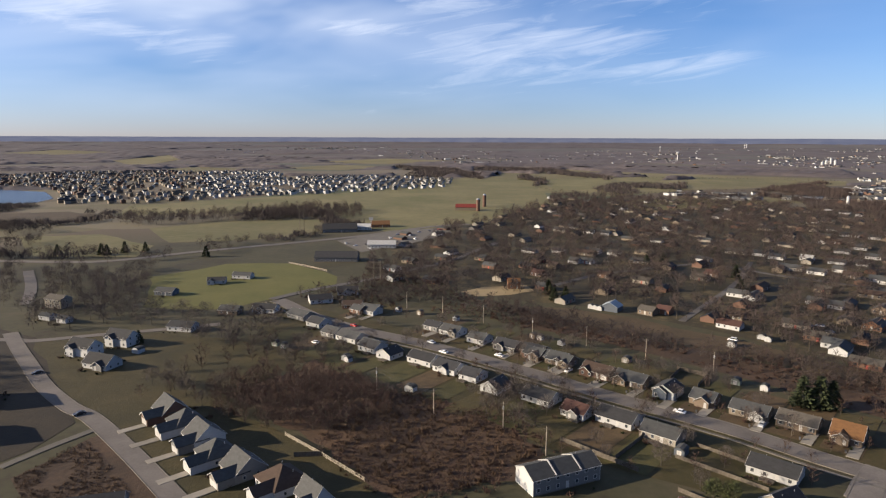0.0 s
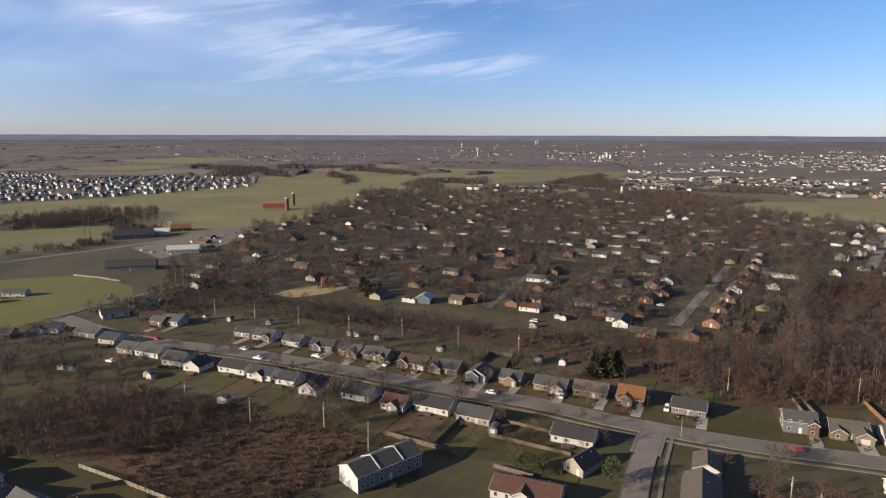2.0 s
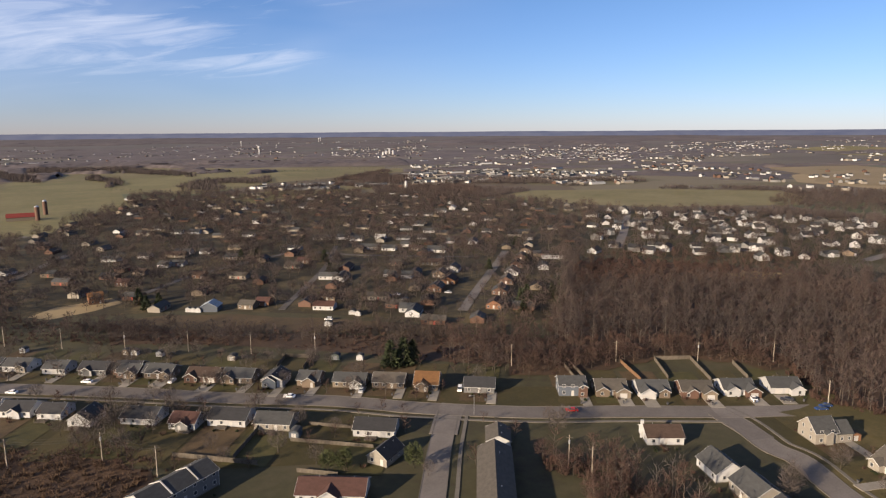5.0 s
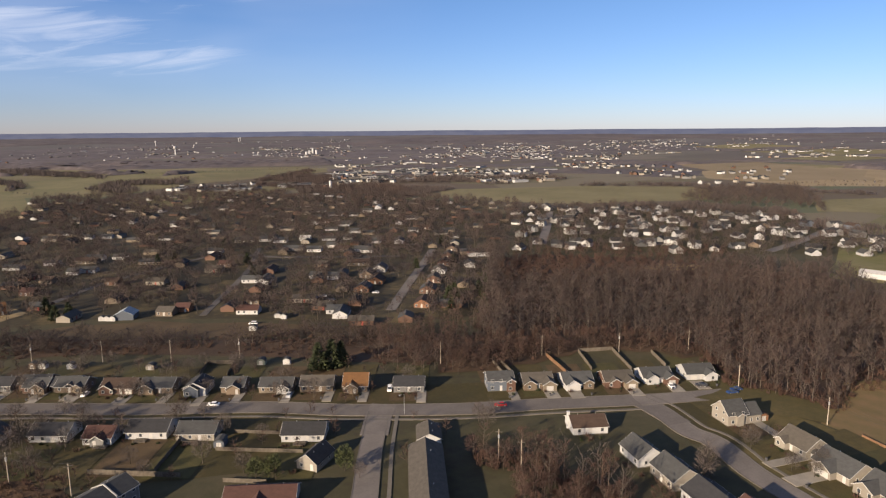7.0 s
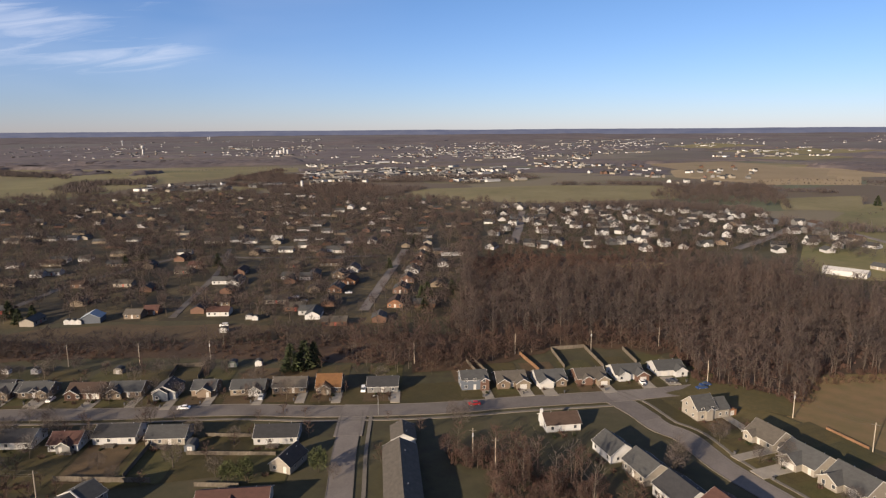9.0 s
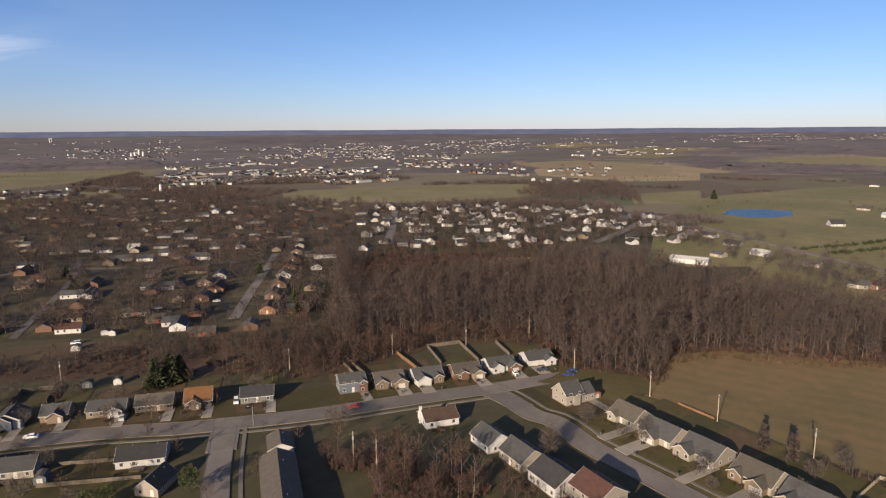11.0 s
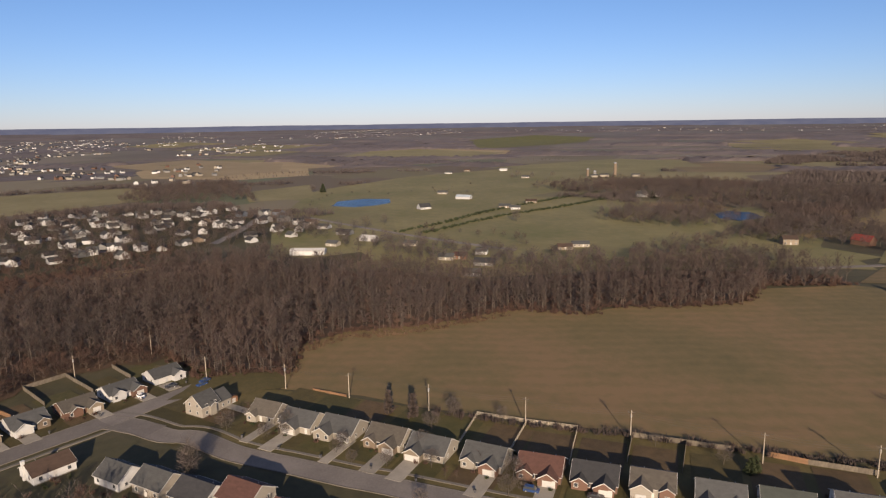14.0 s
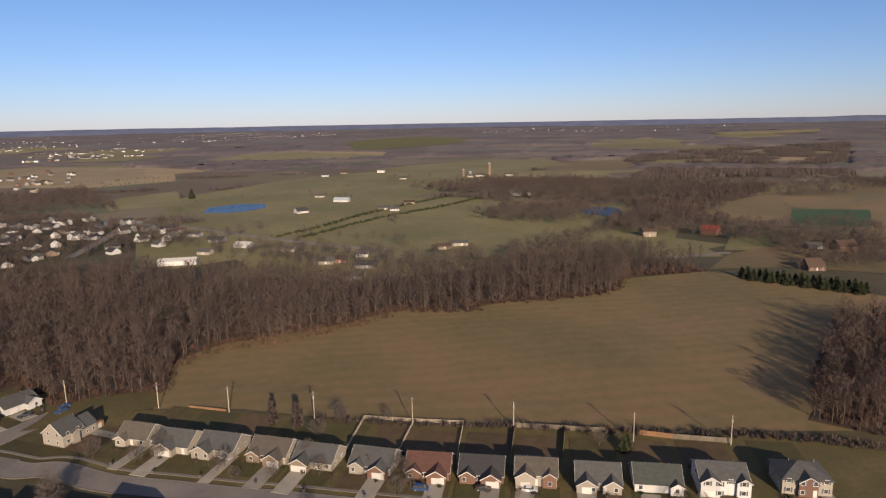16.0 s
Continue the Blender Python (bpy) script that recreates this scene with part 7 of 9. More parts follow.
CLEAR += [(274.0, 408.0, 12.0), (268.0, 497.0, 12.0), (280.0, 482.0, 8.0), (274.0, 560.0, 8.0), (281.0, 544.0, 8.0), (303.0, 538.0, 7.0), (301.0, 490.0, 6.0), (298.0, 467.0, 8.0), (308.0, 457.0, 6.0), (309.0, 448.0, 7.0), (343.0, 481.0, 6.0), (335.0, 515.0, 6.0), (324.0, 535.0, 8.0), (358.0, 467.0, 11.0), (408.0, 508.0, 7.0), (257.0, 568.0, 12.0), (204.0, 511.0, 12.0), (198.0, 473.0, 7.0), (263.0, 670.0, 12.0), (170.0, 681.0, 8.0), (156.0, 691.0, 8.0), (147.0, 728.0, 8.0), (127.0, 703.0, 9.0), (223.0, 777.0, 12.0), (349.0, 830.0, 9.0), (252.0, 727.0, 9.0), (231.0, 682.0, 8.0), (279.0, 772.0, 12.0), (356.0, 717.0, 12.0), (397.0, 721.0, 12.0)]
CLEAR += [(420.0, 672.0, 12.0), (435.0, 655.0, 7.0), (468.0, 676.0, 10.0), (500.0, 695.0, 12.0), (469.0, 619.0, 9.0), (377.0, 627.0, 9.0), (381.0, 593.0, 9.0), (410.0, 573.0, 9.0), (362.0, 545.0, 8.0), (464.0, 581.0, 9.0), (428.0, 514.0, 8.0), (415.0, 475.0, 10.0), (413.0, 453.0, 6.0), (495.0, 427.0, 7.0), (465.0, 415.0, 8.0), (530.0, 447.0, 7.0), (572.0, 480.0, 8.0), (444.0, 376.0, 6.0), (561.0, 452.0, 7.0), (509.0, 392.0, 7.0), (548.0, 429.0, 6.0), (577.0, 386.0, 8.0), (538.0, 343.0, 8.0), (590.0, 364.0, 8.0), (507.0, 303.0, 6.0), (524.0, 294.0, 8.0), (563.0, 307.0, 8.0), (633.0, 414.0, 8.0), (653.0, 380.0, 8.0), (729.0, 418.0, 8.0)]
CLEAR += [(637.0, 342.0, 8.0), (523.0, 271.0, 6.0), (659.0, 322.0, 8.0), (648.0, 308.0, 8.0), (600.0, 270.0, 8.0), (547.0, 246.0, 8.0), (565.0, 240.0, 8.0), (684.0, 281.0, 8.0), (644.0, 251.0, 8.0), (641.0, 235.0, 8.0), (725.0, 323.0, 8.0), (729.0, 305.0, 8.0), (747.0, 300.0, 8.0), (719.0, 438.0, 8.0), (670.0, 449.0, 8.0), (608.0, 435.0, 8.0), (653.0, 492.0, 8.0), (654.0, 517.0, 8.0), (657.0, 545.0, 8.0), (726.0, 373.0, 7.0), (748.0, 365.0, 7.0), (735.0, 343.0, 8.0), (721.0, 255.0, 8.0), (682.0, 215.0, 8.0), (680.0, 196.0, 8.0), (663.0, 176.0, 8.0), (638.0, 165.0, 8.0), (733.0, 233.0, 8.0), (731.0, 216.0, 8.0), (509.0, 129.0, 17.0)]
CLEAR += [(563.0, 88.0, 10.0), (597.0, 115.0, 10.0), (539.0, 115.0, 7.0), (633.0, 143.0, 9.0), (665.0, 163.0, 10.0), (480.0, 17.0, 8.0), (484.0, 7.0, 7.0), (461.0, -10.0, 10.0), (428.0, -2.0, 8.0), (501.0, -9.0, 6.0), (538.0, 49.0, 7.0), (517.0, -76.0, 8.0), (529.0, -90.0, 9.0), (776.0, 54.0, 10.0), (878.0, 7.0, 13.0), (780.0, -42.0, 10.0), (766.0, -54.0, 8.0), (826.0, -77.0, 10.0), (942.0, 38.0, 10.0), (1326.0, 42.0, 10.0), (1388.0, 5.0, 10.0), (1390.0, -72.0, 11.0), (1204.0, -102.0, 10.0), (880.0, -228.0, 10.0), (881.0, -249.0, 10.0), (532.0, -257.0, 8.0), (528.0, -313.0, 10.0), (439.0, -369.0, 10.0), (387.0, -304.0, 8.0), (451.0, -353.0, 9.0)]
CLEAR += [(32.0, 913.0, 19.0), (48.0, 433.0, 6.0), (-87.0, 532.0, 23.0), (-111.0, 700.0, 23.0), (-71.0, 738.0, 14.0), (-56.0, 596.0, 17.0), (-87.0, 714.0, 10.0), (100.0, 376.0, 7.0)]

# ---- shapes of plants ----
WOOD_SHAPES = [tree_shape(s, h=12.6 + 0.55 * s, spread=3.3, limbs=10, twigs=165, tw=0.068, tl=2.5, trunk=0.14, fork=0.24, lean=1.0, upward=0.6) for s in range(7)]
YARD_SHAPES = [crown_shape(30 + s, h=9.5, r=3.9 + 0.2 * s, n=520, tw=0.045, tl=1.7, trunk=0.17, low=0.18, limbs=11) for s in range(5)]
GROVE_SHAPES = [crown_shape(35 + s, h=9.5, r=4.0, n=230, tw=0.07, tl=1.8, trunk=0.17, low=0.18, limbs=8) for s in range(5)]
SMALL_SHAPES = [tree_shape(50 + s, h=6.5, spread=2.8, limbs=9, twigs=150, tw=0.06, tl=1.6, trunk=0.1, fork=0.1) for s in range(5)]
FAR_SHAPES = [crown_shape(60 + s, h=9.0 + 0.6 * s, r=3.6 + 0.3 * (s % 4), n=135) for s in range(7)]
SPARSE_SHAPES = [crown_shape(70 + s, h=6.5 + 0.5 * s, r=2.6, n=46, tw=0.2) for s in range(4)]
SHRUBS = [shrub_shape(80 + s) for s in range(5)]
TUFTS = [shrub_shape(90 + s, 0.9, 0.9, 16, 0.09) for s in range(5)]
SPRUCE = [conifer_shape(100 + s, 8.6, 3.2, 620) for s in range(2)]
JUNIPER = [conifer_shape(110 + s, 7.0, 1.15, 260, True) for s in range(2)]


def clump_shape(seed, r=9.0, h=9.0, n=34, w=0.9):
    """A far group of leafless trees: upright slivers in an uneven round."""
    rnd = random.Random(seed)
    tv, tf = [], []
    for k in range(n):
        a, q = rnd.uniform(0, math.tau), r * rnd.random() ** 0.5
        c = Vector((math.cos(a) * q, math.sin(a) * q, rnd.uniform(0, 0.45) * h))
        top = c + Vector((rnd.gauss(0, 1.5), rnd.gauss(0, 1.5), h * rnd.uniform(0.35, 0.75)))
        b = rnd.uniform(0, math.tau)
        s = Vector((math.cos(b), math.sin(b), 0.2)) * w * rnd.uniform(0.6, 1.5)
        o = len(tv)
        tv.extend((c - s, c + s, top))
        tf.append((o, o + 1, o + 2))
    return np.zeros((0, 3)), np.zeros((0, 3), int), np.array(tv), np.array(tf)


NEAR_CLUMPS = [clump_shape(130 + s, 9.0, 9.0, 90, 0.3) for s in range(6)]

def in_pond(x, y):
    return any(o[1] - 10 < x < o[2] + 10 and o[3] - 10 < y < o[4] + 10 for o in OPEN if o[2] - o[1] < 190 and o[5] == "pond")


def hedgerow(line, gap, seed):
    """Places along a line, a little off it."""
    rnd, out = random.Random(seed), []
    for p, q in zip(line, line[1:]):
        n = max(1, int(math.dist(p, q) / gap))
        for k in range(n):
            out.append((p[0] + (q[0] - p[0]) * k / n + rnd.gauss(0, 2), p[1] + (q[1] - p[1]) * k / n + rnd.gauss(0, 2)))
    return out


# ---- woods and scrub ----
SHOPS = [(-168.6, 545.1), (-115.1, 720.3), (-42.8, 770.9), (3.7, 723.4), (-13.1, 623.8), (-46.0, 561.2), (-59.8, 509.9), (-56.7, 448.4), (-65.9, 430.8), (-91.7, 466.6), (-139.8, 508.4)]
FARM_LAWN = [(-172.6, 373.5), (-209.7, 464.6), (-172.3, 512.5), (-121.9, 528.0), (-74.3, 487.4), (-65.4, 427.4), (-105.6, 393.2), (-125.5, 369.0)]
BRUSH = [(289.5, 277.1), (382.7, 356.9), (445.3, 336.9), (522.2, 250.5), (490.4, 208.5), (408.6, 214.4), (335.2, 252.9)]
thicket("scrub", "low reddish-brown brush behind the wood", "scrub", SMALL_SHAPES + SHRUBS, [p for p in fill(BRUSH, 5.0, 71) if not inside(CLEARING, *p)], M["bark"], M["red_twig"], 72, 0.6, 1.2)
WOOD = [(254.7, 75.2), (287.0, 80.0), (309.0, 59.9), (313.2, 34.2), (326.2, 7.2), (346.0, -23.1), (335.6, -61.9), (350.0, -69.4), (351.3, -120.9), (357.9, -150.8), (396.5, -178.3), (398.2, -230.6), (415.0, -236.0), (435.1, -191.1), (438.7, -133.9), (434.3, -88.3), (421.8, -51.4), (408.1, -6.3), (422.2, 22.4), (445.5, 53.5), (435.3, 81.3), (441.1, 107.4), (466.5, 146.6), (507.6, 162.6), (469.9, 159.0), (472.7, 214.6), (458.7, 257.8), (408.5, 334.8), (362.5, 353.7), (285.0, 283.9), (231.0, 237.1), (203.8, 201.0), (236.9, 195.2), (259.7, 177.5), (276.6, 136.2), (248.8, 109.0)]
thicket("woodland", "leafless brown woodland with pale trunks", "woodland", WOOD_SHAPES, [p for p in fill(WOOD, 6.4, 3, clear=False) if not inside(BRUSH, *p) and not inside(CLEARING, *p)], M["pale_bark"], M["twig"], 11)
thicket("undergrowth", "brown leafless undergrowth beneath the wood", "undergrowth", SHRUBS, fill(WOOD, 5.5, 4, clear=False), M["bark"], M["red_twig"], 12, 1.0, 2.2)
CLUMP_EAST = [(223.1, -179.9), (276.7, -232.9), (272.0, -255.7), (232.2, -269.5), (169.4, -200.9), (170.2, -164.6), (185.0, -150.8)]
patch("weeds", "brown litter under a clump of trees", M["litter"], CLUMP_EAST, 0.02, "scrub", 3, step=8)
thicket("woodland", "bare grey-brown clump of tall trees beside the stubble field", "woodland", WOOD_SHAPES, fill(CLUMP_EAST, 5.8, 5), M["bark"], M["twig"], 13, 0.75, 1.2)
thicket("undergrowth", "dark brown brush beneath the clump of trees", "undergrowth", SHRUBS + SMALL_SHAPES[:2], fill(CLUMP_EAST, 3.4, 51), M["bark"], M["red_twig"], 52, 0.9, 1.8)
GROVE = [(133.3, 140.6), (151.1, 121.2), (143.5, 108.7), (152.5, 98.4), (144.2, 84.9), (123.0, 91.0), (118.2, 105.8), (133.8, 121.0), (128.2, 130.8)]
thicket("woodland", "bare grove of tall thin trees between the houses", "woodland", WOOD_SHAPES + GROVE_SHAPES, fill(GROVE, 4.2, 6), M["pale_bark"], M["red_twig"], 14, 0.5, 0.85)
thicket("undergrowth", "brown brush in the grove", "undergrowth", SHRUBS, fill(GROVE, 2.1, 53), M["bark"], M["red_twig"], 54, 0.6, 1.5)
DARK = [(-83.0, 226.0), (-61.0, 212.0), (-36.0, 213.0), (-19.0, 227.0), (-21.0, 245.0), (-44.0, 266.0), (-81.0, 270.0), (-93.0, 250.0)]
thicket("thicket", "dense dark-brown leafless thicket in the rough ground", "thicket", GROVE_SHAPES + WOOD_SHAPES[:2] + SMALL_SHAPES[:3], fill(DARK, 3.5, 7), M["bark"], M["red_twig"], 15, 0.45, 0.85)
ROUGH = [(-42.9, 209.9), (-21.1, 250.7), (-2.9, 245.0), (15.7, 224.1), (27.8, 206.2), (31.2, 190.8), (19.6, 180.4), (-9.8, 168.0), (-22.1, 180.1)]
thicket("scrub", "reddish-brown dry weeds and low scrub", "scrub", SHRUBS[:2] + TUFTS, fill(ROUGH, 1.7, 8), M["bark"], M["dry_weed"], 16, 0.5, 1.3)
thicket("scrub", "scattered leafless bushes in the rough ground", "scrub", SMALL_SHAPES, fill(ROUGH, 4.4, 9, patchy=-0.05, scale=22), M["bark"], M["red_twig"], 17, 0.3, 0.7)
ROUGH_EDGE = [(11.9, 230.0), (24.0, 225.1), (37.7, 203.0), (33.3, 187.2), (23.8, 180.4), (19.1, 174.7), (-6.5, 163.8), (-23.0, 173.2), (-40.5, 197.7), (-33.9, 201.7), (-22.1, 180.1), (-9.9, 169.5), (19.8, 182.1), (27.9, 192.6), (22.6, 210.4)]
thicket("scrub", "straggling brown shrubs at the edge of the rough ground", "scrub", SHRUBS + SMALL_SHAPES[:2], fill(ROUGH_EDGE, 2.7, 65, thin=0.25), M["bark"], M["red_twig"], 66, 0.5, 1.1)
PLOT = [(-126.9, 179.4), (-118.3, 207.2), (-112.9, 211.5), (-91.6, 189.9), (-73.3, 169.9), (-70.6, 159.4), (-104.8, 154.2)]
thicket("scrub", "dry brown weeds on an empty plot", "scrub", TUFTS, fill(PLOT, 1.35, 10, patchy=-0.3, scale=12), M["bark"], M["dry_weed"], 18, 0.5, 1.2)
STRIP = [(34.1, 385.9), (75.9, 341.8), (106.6, 315.5), (147.5, 279.4), (182.4, 257.9), (227.2, 223.3), (196.9, 190.1), (165.0, 213.2), (154.2, 231.4), (117.7, 276.8), (79.9, 311.3), (29.5, 346.8)]
thicket("scrub", "reddish-brown scrub under the power line", "scrub", SHRUBS, fill(STRIP, 3.4, 11, patchy=-0.2, scale=14), M["bark"], M["red_twig"], 19, 0.4, 1.2)
thicket("scrub", "small leafless trees in the scrub strip", "scrub", SMALL_SHAPES, fill(STRIP, 5.2, 12, patchy=-0.28, scale=30), M["bark"], M["twig"], 20, 0.5, 1.1)
STRIP_WEST = [(-121.6, 416.0), (-154.1, 539.9), (-69.3, 495.1), (-38.4, 505.9), (12.8, 408.5), (56.7, 366.6), (91.1, 330.2), (131.5, 303.2), (179.4, 280.4), (215.9, 252.4), (196.2, 228.8), (166.2, 259.6), (123.8, 285.8), (72.0, 325.4), (21.0, 357.7), (-31.1, 379.4)]
thicket("scrub", "dark brown bare scrub and small trees between two neighbourhoods", "scrub", SMALL_SHAPES, [p for p in fill(STRIP_WEST, 6.0, 61, patchy=-0.35, scale=30, keep=0.7) if not inside(FARM_LAWN, *p) and not inside(SHOPS, *p)], M["bark"], M["twig"], 62, 0.6, 1.3)
thicket("scrub", "brown brush between two neighbourhoods", "scrub", SHRUBS, [p for p in fill(STRIP_WEST, 4.2, 63, patchy=-0.2, scale=22) if not inside(FARM_LAWN, *p) and not inside(SHOPS, *p)], M["bark"], M["red_twig"], 64, 0.5, 1.4)
BACK = [(180.2, 250.1), (212.0, 244.8), (247.5, 238.9), (211.4, 196.9), (190.2, 187.0), (171.5, 191.4), (162.1, 209.5), (157.8, 227.9)]
thicket("woodland", "bare trees at the end of the wood", "woodland", WOOD_SHAPES, fill(BACK, 6.5, 13), M["pale_bark"], M["red_twig"], 21, 0.5, 0.85)
GAP = [(172, 196), (190, 184), (219, 177), (236, 174), (250, 164), (260, 150), (262, 138), (280, 133), (275, 172), (240, 198), (205, 205), (185, 214)]
patch("weeds", "brown brush and litter behind the yards", M["weeds"], GAP, 0.02, "scrub", 2, step=8)
thicket("scrub", "tangled reddish-brown brush behind the fenced yards", "scrub", SHRUBS + SMALL_SHAPES + SMALL_SHAPES, fill(GAP, 3.6, 81), M["bark"], M["red_twig"], 82, 0.6, 1.3)
HEDGE = [(217.0, 14.1), (208.3, -18.4), (200.7, -50.1), (188.3, -94.4), (180.6, -129.4), (165.4, -160.3), (162.3, -157.5), (176.1, -126.4), (184.6, -92.7), (197.5, -49.3), (204.9, -18.1), (213.4, 14.0)]
thicket("hedge", "brown brushy hedge along the field edge", "hedge", SHRUBS + TUFTS, fill(HEDGE, 1.8, 14), M["bark"], M["twig"], 22, 0.8, 1.7)
EDGE = [(248.7, 72.6), (281.2, 78.6), (303.9, 59.1), (308.8, 33.8), (321.4, 7.2), (339.5, -22.6), (333.2, -22.1), (313.9, 7.1), (300.3, 33.0), (295.8, 57.7), (275.1, 74.3), (245.5, 69.8)]
thicket("hedge", "tawny weeds along the edge of the wood", "hedge", SHRUBS + TUFTS, fill(EDGE, 2.2, 15), M["bark"], M["dry_weed"], 23, 0.6, 1.4)

patch("lawn", "olive rough grass between the houses and the wood", M["verge"], [(226, 112), (240, 110), (262, 130), (266, 120), (250, 104), (256, 78), (238, 72), (228, 90)], 0.02, "lawn", 1.5, step=6)
FIELD_EDGE = [(276.6, 136.2), (248.8, 109)] + WOOD[:12]
thicket("woodland", "bare trees along the edge of the stubble field", "woodland", WOOD_SHAPES, hedgerow(FIELD_EDGE, 4.2, 83), M["pale_bark"], M["twig"], 84, 0.55, 0.95)
thicket("undergrowth", "tawny and red-brown brush at the foot of the wood", "undergrowth", SHRUBS, hedgerow(FIELD_EDGE, 0.9, 85), M["bark"], M["red_twig"], 86, 0.7, 1.7)

# ---- trees among the older houses ----
OLD = [(-54.9, 454.7), (-70.8, 818.5), (-17.6, 1005.9), (161.6, 1125.0), (385.9, 1081.5), (562.6, 923.7), (649.9, 696.1), (671.6, 605.6), (404.6, 370.9), (324.4, 324.4), (245.3, 241.1), (191.2, 265.1), (145.7, 338.7), (87.5, 388.0), (50.6, 402.3)]
thicket("tree_belt", "many leafless brown trees among the older houses", "trees", FAR_SHAPES, [p for p in fill(OLD, 8.7, 16, thin=0.2, patchy=-0.26, scale=38, keep=0.72) if not inside(SHOPS, *p) and not inside(BARN_FIELD, *p)], M["bark"], M["twig"], 24, 0.65, 1.25)
SUBURB = [(385.9, 353.7), (636.8, 574.2), (750.6, 478.2), (790.8, 282.9), (677.2, 220.8), (622.6, 147.8), (582.0, 137.5), (556.9, 196.9), (494.4, 260.7), (441.0, 333.6)]
thicket("tree_belt", "small bare trees in the far subdivision", "trees", FAR_SHAPES, fill(SUBURB, 11.5, 17, thin=0.15, keep=0.62), M["bark"], M["twig"], 25, 0.7, 1.15)
NORTHWEST = [(-209.9, 316.1), (-229.9, 357.9), (-265.5, 382.7), (-346.6, 504.6), (-251.2, 473.9), (-223.7, 506.9), (-175.2, 383.9), (-116.0, 359.4), (-81.1, 346.1), (-93.6, 295.5), (-136.8, 317.0), (-173.9, 347.1), (-198.6, 325.8)]
thicket("tree_belt", "leafless trees round scattered houses", "trees", GROVE_SHAPES, [p for p in fill(NORTHWEST, 8.0, 18, thin=0.2) if not inside(FARM_LAWN, *p)], M["bark"], M["mid_twig"], 26, 0.7, 1.15)
VALLEY = [(-359.1, 523.5), (-498.9, 733.6), (-410.4, 690.8), (-368.6, 583.7), (-262.0, 551.3), (-227.2, 586.7), (-196.5, 619.7), (-165.2, 603.8), (-222.7, 526.1), (-294.0, 505.6)]
thicket("tree_belt", "leafless wood along the highway", "trees", FAR_SHAPES, fill(VALLEY, 9, 19, patchy=-0.2, scale=50), M["bark"], M["twig"], 27, 0.7, 1.1)
LINE = [(-406.4, 776.6), (-377.4, 816.7), (-282.3, 850.1), (-181.3, 936.9), (-113.3, 909.4), (-99.4, 796.1), (-156.3, 805.7), (-259.7, 780.7), (-337.4, 728.4)]
thicket("tree_belt", "leafless tree line between two fields", "trees", FAR_SHAPES, fill(LINE, 10, 20), M["bark"], M["twig"], 28, 0.8, 1.3)
EASTSIDE = [(697.7, 208.8), (648.1, 153.7), (552.7, 64.8), (504.1, -35.1), (487.7, -103.7), (445.9, -103.0), (435.2, -29.9), (465.8, 24.2), (515.0, 86.3), (570.1, 136.2), (607.9, 178.4)]
thicket("tree_belt", "bare trees round country houses", "trees", FAR_SHAPES, fill(EASTSIDE, 9.5, 21, thin=0.2, keep=0.8), M["bark"], M["mid_twig"], 29, 0.65, 1.1)
FARM = [(430.0, -91.4), (506.0, -126.2), (567.7, -221.1), (663.4, -295.9), (581.1, -368.9), (496.6, -378.0), (438.0, -404.4), (379.9, -387.2), (377.3, -321.9), (392.5, -255.5), (414.2, -239.7)]
thicket("tree_belt", "bare trees round the red barns", "trees", FAR_SHAPES, fill(FARM, 9.5, 22, patchy=-0.25, scale=70, keep=0.8), M["bark"], M["twig"], 30, 0.7, 1.2)
# added out of view so that their shade falls along the western street
SHADE_TREES = [(-222, 190), (-176, 190), (-188, 258), (-215, 290), (-235, 290)]
thicket("tree_belt", "unseen leafless trees added west of the houses for their shade", "trees", GROVE_SHAPES, fill(SHADE_TREES, 8.0, 87), M["bark"], M["mid_twig"], 88, 0.7, 1.2)
COPSE = [(667.5, -124.1), (754.3, -188.0), (762.5, -274.5), (645.2, -281.7), (637.0, -205.8)]
thicket("tree_belt", "dark bare copse round a pond", "trees", FAR_SHAPES, fill(COPSE, 11, 23), M["bark"], M["twig"], 31, 0.7, 1.1)
for k, outline in enumerate(([(865, -169), (954, -299), (962, -462), (989, -609), (781, -483), (765, -419), (816, -325)], [(724, -142), (769, -210), (742, -315), (637, -250), (606, -192), (654, -151)],
                             [(661, -364), (698, -433), (502, -314), (514, -289)], [(623, -250), (654, -360), (551, -309), (515, -260), (541, -231)], [(562, -374), (562, -510), (438, -404), (445, -330), (481, -331)],
                             [(903, -569), (894, -811), (774, -704), (752, -552)])):
    thicket("tree_belt", "dark bare woods among the eastern fields", "trees", FAR_SHAPES, [p for p in fill(outline, 10.5, 94 + k, patchy=-0.3, scale=60) if not in_pond(*p)], M["bark"], M["mid_twig"], 95 + k, 0.7, 1.15)
RIDGE = [(1018.7, -91.7), (1127.4, -230.4), (1098.5, -374.2), (928.2, -493.2), (930.8, -624.2), (771.9, -487.7), (801.9, -349.3), (685.5, -352.2), (777.1, -265.2), (906.5, -177.0)]
thicket("tree_belt", "long bare wood in the valley", "trees", FAR_SHAPES, fill(RIDGE, 12, 24), M["bark"], M["twig"], 32, 0.8, 1.3)


